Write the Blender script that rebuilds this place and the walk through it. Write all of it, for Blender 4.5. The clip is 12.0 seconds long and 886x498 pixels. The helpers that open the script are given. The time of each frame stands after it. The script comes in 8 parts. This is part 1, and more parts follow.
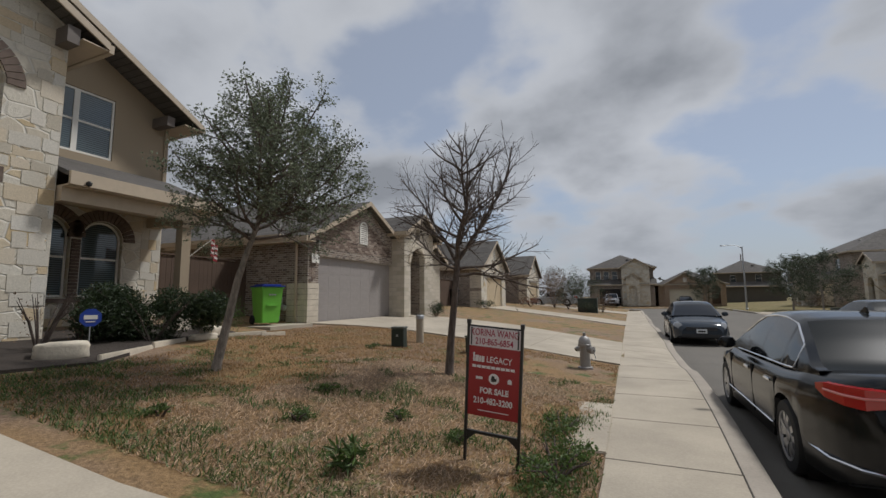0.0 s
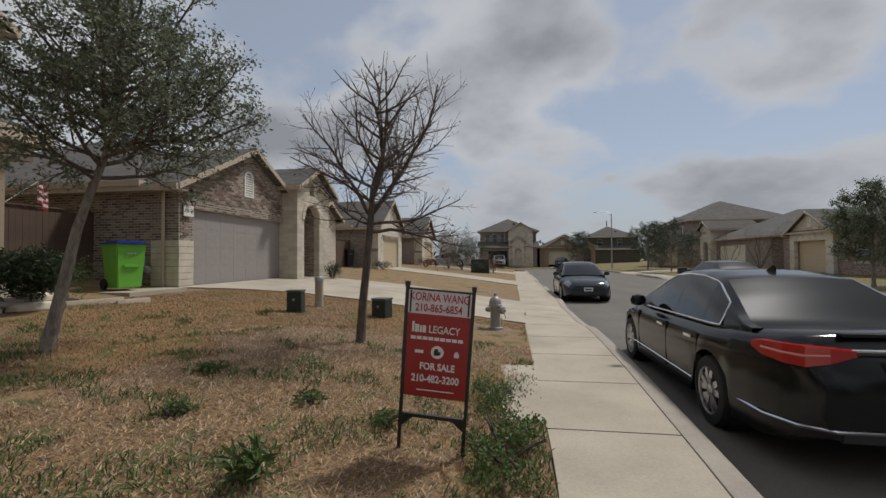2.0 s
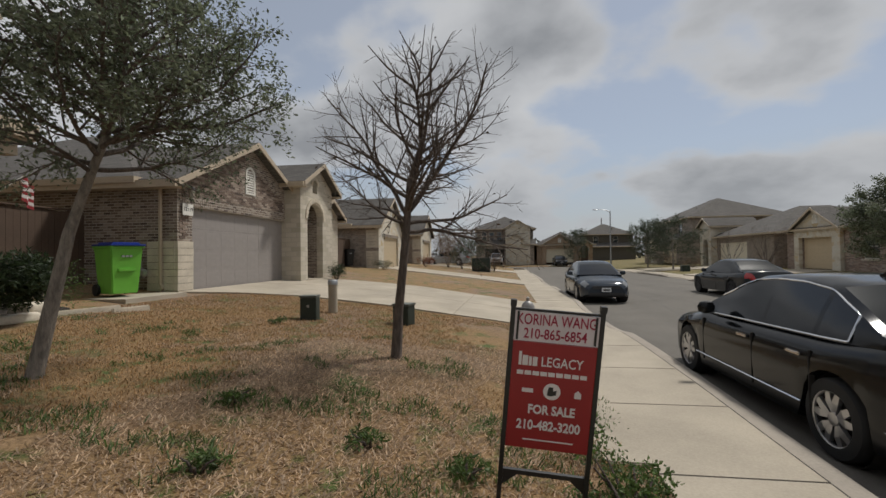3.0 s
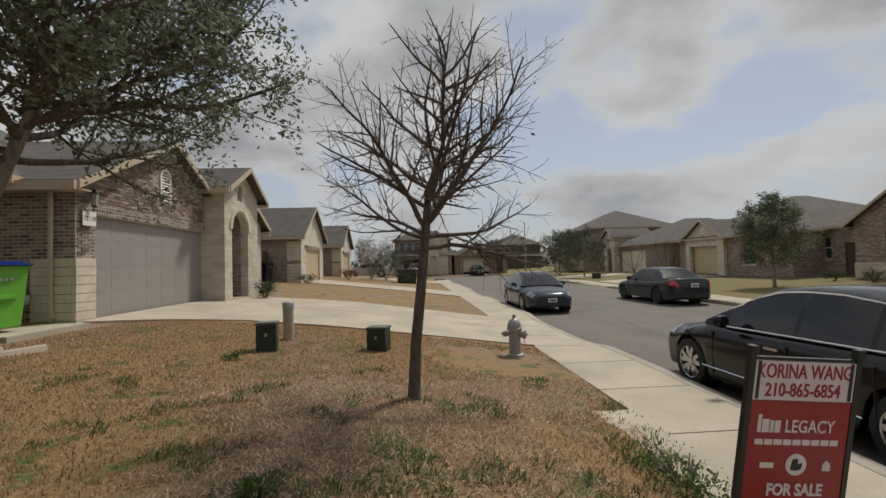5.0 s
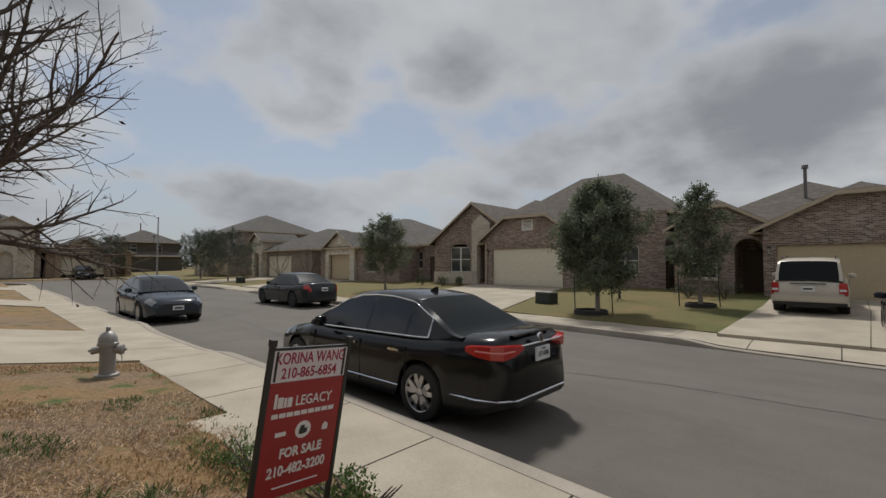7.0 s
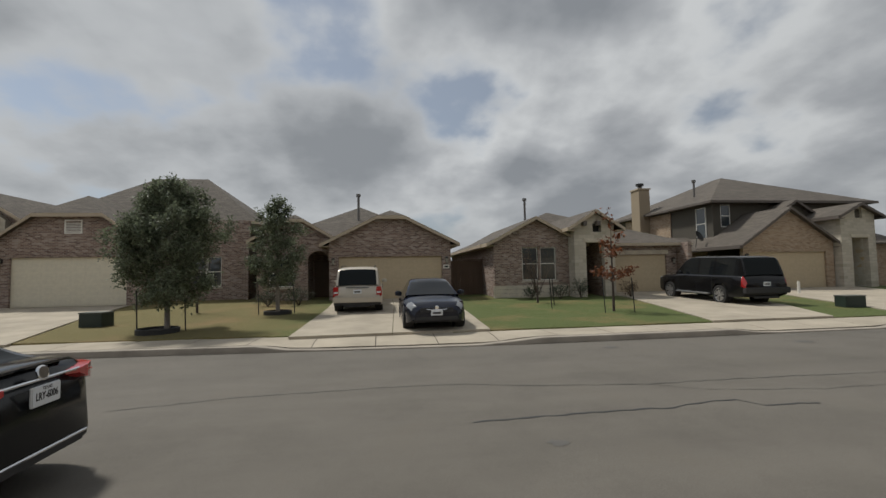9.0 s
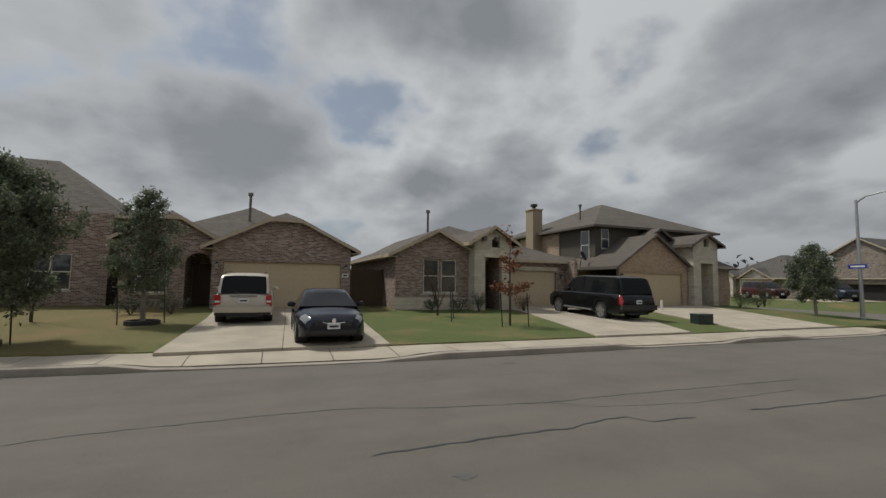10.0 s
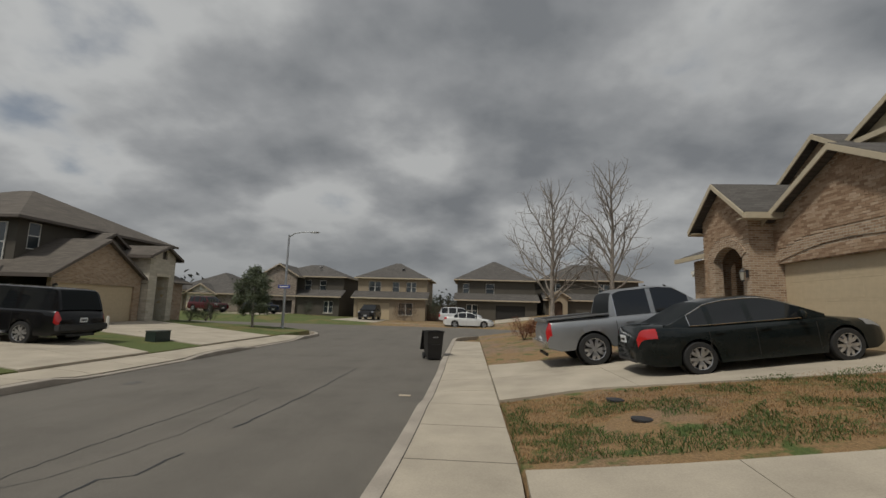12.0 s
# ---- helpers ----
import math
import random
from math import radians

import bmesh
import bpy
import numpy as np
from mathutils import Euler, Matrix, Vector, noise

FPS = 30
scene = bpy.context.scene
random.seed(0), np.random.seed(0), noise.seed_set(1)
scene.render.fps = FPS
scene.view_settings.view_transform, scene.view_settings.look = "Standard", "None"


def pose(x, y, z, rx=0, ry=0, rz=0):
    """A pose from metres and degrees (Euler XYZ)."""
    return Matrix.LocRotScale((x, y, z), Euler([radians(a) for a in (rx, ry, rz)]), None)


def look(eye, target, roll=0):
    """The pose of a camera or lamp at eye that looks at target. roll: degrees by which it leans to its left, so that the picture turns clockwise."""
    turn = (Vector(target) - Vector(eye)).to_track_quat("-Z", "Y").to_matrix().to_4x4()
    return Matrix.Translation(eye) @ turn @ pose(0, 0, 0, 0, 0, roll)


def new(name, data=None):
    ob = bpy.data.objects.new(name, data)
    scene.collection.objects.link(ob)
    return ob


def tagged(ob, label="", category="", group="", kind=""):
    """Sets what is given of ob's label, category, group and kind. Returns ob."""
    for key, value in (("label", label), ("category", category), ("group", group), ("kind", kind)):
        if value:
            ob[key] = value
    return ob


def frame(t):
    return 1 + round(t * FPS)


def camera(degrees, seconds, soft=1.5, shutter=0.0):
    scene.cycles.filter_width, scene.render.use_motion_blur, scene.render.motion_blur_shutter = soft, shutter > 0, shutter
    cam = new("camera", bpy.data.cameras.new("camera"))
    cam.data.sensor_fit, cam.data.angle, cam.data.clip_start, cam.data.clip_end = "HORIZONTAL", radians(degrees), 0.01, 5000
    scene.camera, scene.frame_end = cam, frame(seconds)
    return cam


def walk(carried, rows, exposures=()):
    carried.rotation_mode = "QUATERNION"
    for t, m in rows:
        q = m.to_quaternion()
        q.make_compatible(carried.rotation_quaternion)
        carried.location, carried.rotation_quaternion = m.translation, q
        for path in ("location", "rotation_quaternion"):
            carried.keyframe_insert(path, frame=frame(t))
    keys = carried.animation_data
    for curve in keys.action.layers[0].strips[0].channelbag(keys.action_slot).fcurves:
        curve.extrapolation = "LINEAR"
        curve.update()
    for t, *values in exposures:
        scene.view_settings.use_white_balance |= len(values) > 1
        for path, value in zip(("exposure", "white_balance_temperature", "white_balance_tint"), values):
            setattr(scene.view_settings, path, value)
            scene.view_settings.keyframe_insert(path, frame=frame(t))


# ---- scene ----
cam = camera(91.0, 12.0)
PATH = [
    (0, (0.012, 0.935, 1.508), (-0.766, 2.763, 1.732), -0.5),
    (0.5, (-0.001, 0.993, 1.489), (-0.549, 2.911, 1.631), -0.2),
    (1, (-0.033, 1.064, 1.485), (-0.396, 3.029, 1.569), -0.1),
    (1.5, (-0.218, 1.27, 1.481), (-0.532, 3.244, 1.544), -0.0),
    (2, (-0.567, 1.565, 1.479), (-0.877, 3.54, 1.523), -0.4),
    (2.5, (-0.95, 1.874, 1.505), (-1.226, 3.854, 1.518), -1.0),
    (3, (-1.34, 2.178, 1.558), (-1.615, 4.159, 1.592), -0.7),
    (3.2, (-1.518, 2.301, 1.55), (-1.82, 4.278, 1.595), -0.4),
    (4.8, (-2.551, 2.872, 1.669), (-2.524, 4.87, 1.767), -1.8),
    (5, (-2.645, 2.881, 1.682), (-2.508, 4.875, 1.754), -1.6),
    (5.5, (-2.769, 2.726, 1.722), (-2.519, 4.709, 1.767), -1.7),
    (6, (-2.846, 2.589, 1.778), (-2.162, 4.468, 1.811), -1.9),
    (6.5, (-2.728, 2.52, 1.775), (-1.601, 4.172, 1.811), -1.7),
    (6.7, (-2.561, 2.478, 1.747), (-1.274, 4.008, 1.798), -0.9),
    (8.3, (-1.874, 2.401, 1.618), (0.044, 2.959, 1.724), -0.2),
    (8.5, (-1.844, 2.363, 1.601), (0.121, 2.720, 1.714), -0.8),
    (9, (-1.797, 2.328, 1.593), (0.180, 2.049, 1.706), -1.1),
    (9.5, (-1.599, 2.316, 1.620), (0.340, 1.854, 1.776), 1.1),
    (10, (-1.357, 2.339, 1.667), (0.502, 1.618, 1.822), 0.8),
    (10.5, (-1.097, 2.363, 1.722), (0.523, 1.204, 1.904), 0.3),
    (11, (-0.697, 2.302, 1.754), (0.553, 0.756, 1.974), -0.2),
    (11.5, (-0.526, 2.296, 1.766), (0.083, 0.409, 2.029), -0.0),
    (12, (-0.368, 2.324, 1.741), (-0.242, 0.346, 2.007), 1.6),
]
EXPOSURES = [(0, -0.2, 6120, 11), (1.5, -0.2, 6170, 11), (3, -0.15, 6400, 10), (5.5, -0.05, 6580, 10), (6.5, -0.2, 6350, 10), (8.5, -0.1, 6380, 8), (10, -0.21, 6350, 8), (11, -0.35, 6400, 8), (12, -0.42, 6520, 8)]
walk(cam, [(t, look(eye, target, roll)) for t, eye, target, roll in PATH], EXPOSURES)

from mathutils.geometry import tessellate_polygon

# ---- world and sun ----
SUN_EL, SUN_AZ = 57.0, -45.0      # degrees; azimuth from +y towards -x
world = bpy.data.worlds.new("world")
scene.world = world
world.use_nodes = True
wn, wl = world.node_tree.nodes, world.node_tree.links
wn.clear()


def wnode(kind, **values):
    n = wn.new(kind)
    for k, v in values.items():
        n.inputs[k].default_value = v
    return n


w_out = wnode("ShaderNodeOutputWorld")
w_bg = wnode("ShaderNodeBackground", Strength=0.11)
w_sky = wn.new("ShaderNodeTexSky")
w_sky.sky_type, w_sky.sun_disc = "NISHITA", False
w_sky.sun_elevation, w_sky.sun_rotation = radians(SUN_EL), radians(-SUN_AZ)
w_sky.dust_density = 0.6
w_co = wn.new("ShaderNodeTexCoord")
w_sep = wn.new("ShaderNodeSeparateXYZ")
wl.new(w_co.outputs["Generated"], w_sep.inputs[0])
# cloud layer: the direction is cast on a flat deck overhead
w_den = wn.new("ShaderNodeMath"); w_den.operation = "MAXIMUM"; w_den.inputs[1].default_value = 0.0
wl.new(w_sep.outputs["Z"], w_den.inputs[0])
w_add = wn.new("ShaderNodeMath"); w_add.operation = "ADD"; w_add.inputs[1].default_value = 0.36
wl.new(w_den.outputs[0], w_add.inputs[0])
w_div = wn.new("ShaderNodeVectorMath"); w_div.operation = "DIVIDE"
w_comb = wn.new("ShaderNodeCombineXYZ")
for i in range(3):
    wl.new(w_add.outputs[0], w_comb.inputs[i])
wl.new(w_co.outputs["Generated"], w_div.inputs[0])
wl.new(w_comb.outputs[0], w_div.inputs[1])
w_map = wn.new("ShaderNodeMapping")
w_map.inputs["Location"].default_value = (3.1, 1.7, 0.0)
w_map.inputs["Scale"].default_value = (1.0, 1.0, 0.0)
wl.new(w_div.outputs[0], w_map.inputs["Vector"])
w_n1 = wnode("ShaderNodeTexNoise", Scale=1.8, Detail=9.0, Roughness=0.47, Distortion=0.0)
w_n2 = wnode("ShaderNodeTexNoise", Scale=1.5, Detail=9.0, Roughness=0.5, Distortion=0.0)
wl.new(w_map.outputs[0], w_n1.inputs["Vector"])
w_map2 = wn.new("ShaderNodeMapping")
w_map2.inputs["Location"].default_value = (7.3, 4.4, 2.0)
wl.new(w_map.outputs[0], w_map2.inputs["Vector"])
wl.new(w_map2.outputs[0], w_n2.inputs["Vector"])
w_cov = wn.new("ShaderNodeMapRange")
w_cov.interpolation_type = "SMOOTHSTEP"
for k, v in (("From Min", 0.345), ("From Max", 0.45)):
    w_cov.inputs[k].default_value = v
w_more = wn.new("ShaderNodeMath"); w_more.operation = "MULTIPLY_ADD"      # closer cover away from the sun
w_more.inputs[1].default_value = -0.09
wl.new(w_sep.outputs["Y"], w_more.inputs[0])
wl.new(w_n1.outputs["Fac"], w_more.inputs[2])
wl.new(w_more.outputs[0], w_cov.inputs["Value"])
w_body = wn.new("ShaderNodeValToRGB")     # bright rims to grey bases
el = w_body.color_ramp.elements
el[0].position, el[0].color = 0.44, (5.9, 5.95, 6.0, 1)
el[1].position, el[1].color = 0.62, (2.8, 2.9, 3.05, 1)
w_mid = el.new(0.52)
w_mid.color = (5.0, 5.08, 5.2, 1)
w_deep = wn.new("ShaderNodeValToRGB")     # heavier, darker-based cloud away from the sun
el = w_deep.color_ramp.elements
el[0].position, el[0].color = 0.435, (7.6, 7.65, 7.7, 1)
el[1].position, el[1].color = 0.58, (3.1, 3.25, 3.5, 1)
w_mid2 = el.new(0.50)
w_mid2.color = (5.0, 5.1, 5.3, 1)
w_side = wn.new("ShaderNodeMapRange")
for k, v in (("From Min", 0.55), ("From Max", -0.35)):
    w_side.inputs[k].default_value = v
wl.new(w_sep.outputs["Y"], w_side.inputs["Value"])
w_both = wn.new("ShaderNodeMixRGB")
wl.new(w_side.outputs[0], w_both.inputs["Fac"])
wl.new(w_body.outputs[0], w_both.inputs["Color1"])
wl.new(w_deep.outputs[0], w_both.inputs["Color2"])
w_thick = wn.new("ShaderNodeMixRGB")      # thick middles are greyer than the rims
w_thick.inputs["Fac"].default_value = 0.36
wl.new(w_n1.outputs["Fac"], w_thick.inputs["Color1"])
wl.new(w_n2.outputs["Fac"], w_thick.inputs["Color2"])
wl.new(w_thick.outputs[0], w_body.inputs["Fac"])
wl.new(w_thick.outputs[0], w_deep.inputs["Fac"])
w_mix = wn.new("ShaderNodeMixRGB")
wl.new(w_cov.outputs[0], w_mix.inputs["Fac"])
w_pale = wn.new("ShaderNodeMixRGB"); w_pale.inputs["Fac"].default_value = 0.6      # thin high haze
w_pale.inputs["Color2"].default_value = (4.4, 4.6, 4.9, 1)
wl.new(w_sky.outputs[0], w_pale.inputs["Color1"])
wl.new(w_pale.outputs[0], w_mix.inputs["Color1"])
wl.new(w_both.outputs[0], w_mix.inputs["Color2"])
# haze towards the horizon
w_hz = wn.new("ShaderNodeMapRange")
for k, v in (("From Min", 0.0), ("From Max", 0.22), ("To Min", 0.75), ("To Max", 0.0)):
    w_hz.inputs[k].default_value = v
wl.new(w_den.outputs[0], w_hz.inputs["Value"])
w_mix2 = wn.new("ShaderNodeMixRGB")
w_mix2.inputs["Color2"].default_value = (3.8, 3.95, 4.1, 1)
wl.new(w_hz.outputs[0], w_mix2.inputs["Fac"])
wl.new(w_mix.outputs[0], w_mix2.inputs["Color1"])
# clouds are brighter on the sun's side
w_sun = wn.new("ShaderNodeMapRange")
for k, v in (("From Min", -1.0), ("From Max", 1.0), ("To Min", 0.66), ("To Max", 1.0)):
    w_sun.inputs[k].default_value = v
wl.new(w_sep.outputs["Y"], w_sun.inputs["Value"])
w_lit = wn.new("ShaderNodeMixRGB"); w_lit.blend_type = "MULTIPLY"; w_lit.inputs["Fac"].default_value = 1.0
wl.new(w_mix2.outputs[0], w_lit.inputs["Color1"])
wl.new(w_sun.outputs[0], w_lit.inputs["Color2"])
wl.new(w_lit.outputs[0], w_bg.inputs["Color"])
wl.new(w_bg.outputs[0], w_out.inputs["Surface"])

sun = new("sun", bpy.data.lights.new("sun", "SUN"))
sun.data.energy, sun.data.angle, sun.data.color = 3.0, radians(6), (1.0, 0.95, 0.87)
az, elv = radians(SUN_AZ), radians(SUN_EL)
sun.matrix_world = look((-math.sin(az) * math.cos(elv) * 50, math.cos(az) * math.cos(elv) * 50, math.sin(elv) * 50), (0, 0, 0))


# ---- materials ----
def shader(name, rough=0.7, metal=0.0):
    m = bpy.data.materials.new(name)
    m.use_nodes = True
    b = m.node_tree.nodes["Principled BSDF"]
    b.inputs["Roughness"].default_value, b.inputs["Metallic"].default_value = rough, metal
    return m, m.node_tree.nodes, m.node_tree.links, b


def coords(n, l, scale=1.0):
    co = n.new("ShaderNodeTexCoord")
    mp = n.new("ShaderNodeMapping")
    mp.inputs["Scale"].default_value = (scale,) * 3 if not isinstance(scale, tuple) else scale
    l.new(co.outputs["Object"], mp.inputs["Vector"])
    return mp.outputs[0]


def ramp(n, l, fac, stops):
    r = n.new("ShaderNodeValToRGB")
    e = r.color_ramp.elements
    while len(e) < len(stops):
        e.new(0.5)
    for k, (p, c) in zip(e, stops):
        k.position, k.color = p, (*c, 1)
    l.new(fac, r.inputs["Fac"])
    return r.outputs["Color"]


def noise_node(n, l, vec, scale, detail=4.0, rough=0.55):
    t = n.new("ShaderNodeTexNoise")
    t.inputs["Scale"].default_value, t.inputs["Detail"].default_value, t.inputs["Roughness"].default_value = scale, detail, rough
    l.new(vec, t.inputs["Vector"])
    return t.outputs["Fac"]


def mixed(n, l, fac, a, b, blend="MIX"):
    m = n.new("ShaderNodeMixRGB")
    m.blend_type = blend
    for sock, v in (("Fac", fac), ("Color1", a), ("Color2", b)):
        if isinstance(v, (int, float)):
            m.inputs[sock].default_value = v
        elif isinstance(v, tuple):
            m.inputs[sock].default_value = (*v, 1)
        else:
            l.new(v, m.inputs[sock])
    return m.outputs[0]


def bumped(n, l, b, height, strength=0.3, dist=0.01):
    k = n.new("ShaderNodeBump")
    k.inputs["Strength"].default_value, k.inputs["Distance"].default_value = strength, dist
    l.new(height, k.inputs["Height"])
    l.new(k.outputs[0], b.inputs["Normal"])


def shade(c, f):
    return tuple(min(1.0, x * f) for x in c)


def grained(name, c, rough=0.75, var=0.18, big=0.7, fine=40.0, bump=0.25, metal=0.0, dist=0.004):
    """A mottled solid: large stains, fine grain and relief."""
    m, n, l, b = shader(name, rough, metal)
    v = coords(n, l)
    large = ramp(n, l, noise_node(n, l, v, big, 5), [(0.3, shade(c, 1 - var)), (0.7, shade(c, 1 + var))])
    small = noise_node(n, l, v, fine, 3)
    l.new(mixed(n, l, 0.35, large, ramp(n, l, small, [(0.3, shade(c, 0.75)), (0.7, shade(c, 1.2))])), b.inputs["Base Color"])
    if bump:
        bumped(n, l, b, small, bump, dist)
    return m


def plain(name, c, rough=0.5, metal=0.0, coat=0.0):
    m, n, l, b = shader(name, rough, metal)
    v = coords(n, l)
    l.new(ramp(n, l, noise_node(n, l, v, 6.0, 4), [(0.3, shade(c, 0.93)), (0.7, shade(c, 1.05))]), b.inputs["Base Color"])
    b.inputs["Coat Weight"].default_value = coat
    b.inputs["Coat Roughness"].default_value = 0.05
    return m


def bricked(name, tones, mortar, bw=0.2, bh=0.068, joint=0.01):
    """Running-bond brick for walls along the thing's own x or y."""
    m, n, l, b = shader(name, 0.88)
    co = n.new("ShaderNodeTexCoord")
    sep = n.new("ShaderNodeSeparateXYZ")
    l.new(co.outputs["Object"], sep.inputs[0])
    add = n.new("ShaderNodeMath")
    l.new(sep.outputs["X"], add.inputs[0]); l.new(sep.outputs["Y"], add.inputs[1])
    comb = n.new("ShaderNodeCombineXYZ")
    l.new(add.outputs[0], comb.inputs[0]); l.new(sep.outputs["Z"], comb.inputs[1])
    t = n.new("ShaderNodeTexBrick")
    for k, v in (("Scale", 1.0), ("Brick Width", bw), ("Row Height", bh), ("Mortar Size", joint), ("Mortar Smooth", 0.3), ("Bias", 0.0)):
        t.inputs[k].default_value = v
    t.inputs["Color1"].default_value, t.inputs["Color2"].default_value, t.inputs["Mortar"].default_value = (0, 0, 0, 1), (1, 1, 1, 1), (0.5, 0.5, 0.5, 1)
    l.new(comb.outputs[0], t.inputs["Vector"])
    stops = [(i / (len(tones) - 1), c) for i, c in enumerate(tones)]
    col = ramp(n, l, t.outputs["Color"], stops)
    stain = noise_node(n, l, co.outputs["Object"], 0.8, 5)
    col = mixed(n, l, 0.5, col, ramp(n, l, stain, [(0.3, (0.72, 0.72, 0.72)), (0.7, (1, 1, 1))]), "MULTIPLY")
    grit = noise_node(n, l, co.outputs["Object"], 60, 3)
    col = mixed(n, l, 0.3, col, ramp(n, l, grit, [(0.3, (0.6, 0.6, 0.6)), (0.7, (1, 1, 1))]), "MULTIPLY")
    l.new(mixed(n, l, t.outputs["Fac"], col, mortar), b.inputs["Base Color"])
    inv = n.new("ShaderNodeMath"); inv.operation = "SUBTRACT"; inv.inputs[0].default_value = 1.0
    l.new(t.outputs["Fac"], inv.inputs[1])
    bumped(n, l, b, inv.outputs[0], 0.6, 0.012)
    return m


def shingled(name, c):
    """Asphalt shingles in courses that follow height."""
    m, n, l, b = shader(name, 0.92)
    co = n.new("ShaderNodeTexCoord")
    sep = n.new("ShaderNodeSeparateXYZ")
    l.new(co.outputs["Object"], sep.inputs[0])
    add = n.new("ShaderNodeMath")
    l.new(sep.outputs["X"], add.inputs[0]); l.new(sep.outputs["Y"], add.inputs[1])
    comb = n.new("ShaderNodeCombineXYZ")
    l.new(add.outputs[0], comb.inputs[0]); l.new(sep.outputs["Z"], comb.inputs[1])
    t = n.new("ShaderNodeTexBrick")
    for k, v in (("Scale", 1.0), ("Brick Width", 0.3), ("Row Height", 0.075), ("Mortar Size", 0.006), ("Mortar Smooth", 0.2)):
        t.inputs[k].default_value = v
    t.inputs["Color1"].default_value, t.inputs["Color2"].default_value, t.inputs["Mortar"].default_value = (*shade(c, 0.8), 1), (*shade(c, 1.2), 1), (*shade(c, 0.55), 1)
    l.new(comb.outputs[0], t.inputs["Vector"])
    stain = noise_node(n, l, co.outputs["Object"], 0.5, 6)
    col = mixed(n, l, 0.6, t.outputs["Color"], ramp(n, l, stain, [(0.3, (0.7, 0.7, 0.7)), (0.7, (1, 1, 1))]), "MULTIPLY")
    grit = noise_node(n, l, co.outputs["Object"], 90, 2)
    l.new(mixed(n, l, 0.4, col, ramp(n, l, grit, [(0.35, (0.55, 0.55, 0.55)), (0.65, (1, 1, 1))]), "MULTIPLY"), b.inputs["Base Color"])
    bumped(n, l, b, grit, 0.4, 0.004)
    return m


def stony(name, tones, mortar, scale=2.6):
    """Irregular limestone pieces with pale joints."""
    m, n, l, b = shader(name, 0.9)
    co = n.new("ShaderNodeTexCoord")
    w = n.new("ShaderNodeVectorMath"); w.operation = "MULTIPLY"
    w.inputs[1].default_value = (1, 1, 1.5)
    l.new(co.outputs["Object"], w.inputs[0])
    v1, v2 = n.new("ShaderNodeTexVoronoi"), n.new("ShaderNodeTexVoronoi")
    v2.feature = "DISTANCE_TO_EDGE"
    for v in (v1, v2):
        v.inputs["Scale"].default_value = scale
        l.new(w.outputs[0], v.inputs["Vector"])
    sepc = n.new("ShaderNodeSeparateColor")
    l.new(v1.outputs["Color"], sepc.inputs[0])
    col = ramp(n, l, sepc.outputs[0], [(i / (len(tones) - 1), c) for i, c in enumerate(tones)])
    fine = noise_node(n, l, co.outputs["Object"], 14, 6, 0.65)
    col = mixed(n, l, 0.5, col, ramp(n, l, fine, [(0.25, (0.6, 0.58, 0.55)), (0.65, (1, 1, 1))]), "MULTIPLY")
    edge = n.new("ShaderNodeMapRange")
    for k, v in (("From Min", 0.02), ("From Max", 0.06)):
        edge.inputs[k].default_value = v
    l.new(v2.outputs["Distance"], edge.inputs["Value"])
    l.new(mixed(n, l, edge.outputs[0], mortar, col), b.inputs["Base Color"])
    hgt = n.new("ShaderNodeMath")
    l.new(edge.outputs[0], hgt.inputs[0]); l.new(fine, hgt.inputs[1])
    bumped(n, l, b, hgt.outputs[0], 0.6, 0.02)
    return m


def asphalt():
    """Worn bitumen: pale aggregate, traffic-polished streaks along the street, blotches and drips."""
    m, n, l, b = shader("asphalt", 0.88)
    c = (0.15, 0.136, 0.115)
    v = coords(n, l)
    streak = noise_node(n, l, coords(n, l, (1.0, 0.12, 1.0)), 0.9, 6, 0.6)
    blotch = noise_node(n, l, v, 0.7, 7, 0.68)
    grit = noise_node(n, l, v, 60, 4, 0.75)
    stone = n.new("ShaderNodeTexVoronoi")
    stone.inputs["Scale"].default_value = 70
    l.new(v, stone.inputs["Vector"])
    col = ramp(n, l, streak, [(0.3, shade(c, 0.82)), (0.7, shade(c, 1.12))])
    col = mixed(n, l, 0.75, col, ramp(n, l, blotch, [(0.3, (0.66, 0.65, 0.64)), (0.55, (1, 1, 1)), (0.75, (1, 0.97, 0.92))]), "MULTIPLY")
    col = mixed(n, l, 0.6, col, ramp(n, l, grit, [(0.3, (0.5, 0.5, 0.5)), (0.62, (1, 1, 1))]), "MULTIPLY")
    pale = ramp(n, l, stone.outputs["Distance"], [(0.1, (0.34, 0.31, 0.27)), (0.35, c)])
    l.new(mixed(n, l, 0.22, col, pale), b.inputs["Base Color"])
    bumped(n, l, b, grit, 0.9, 0.006)
    return m


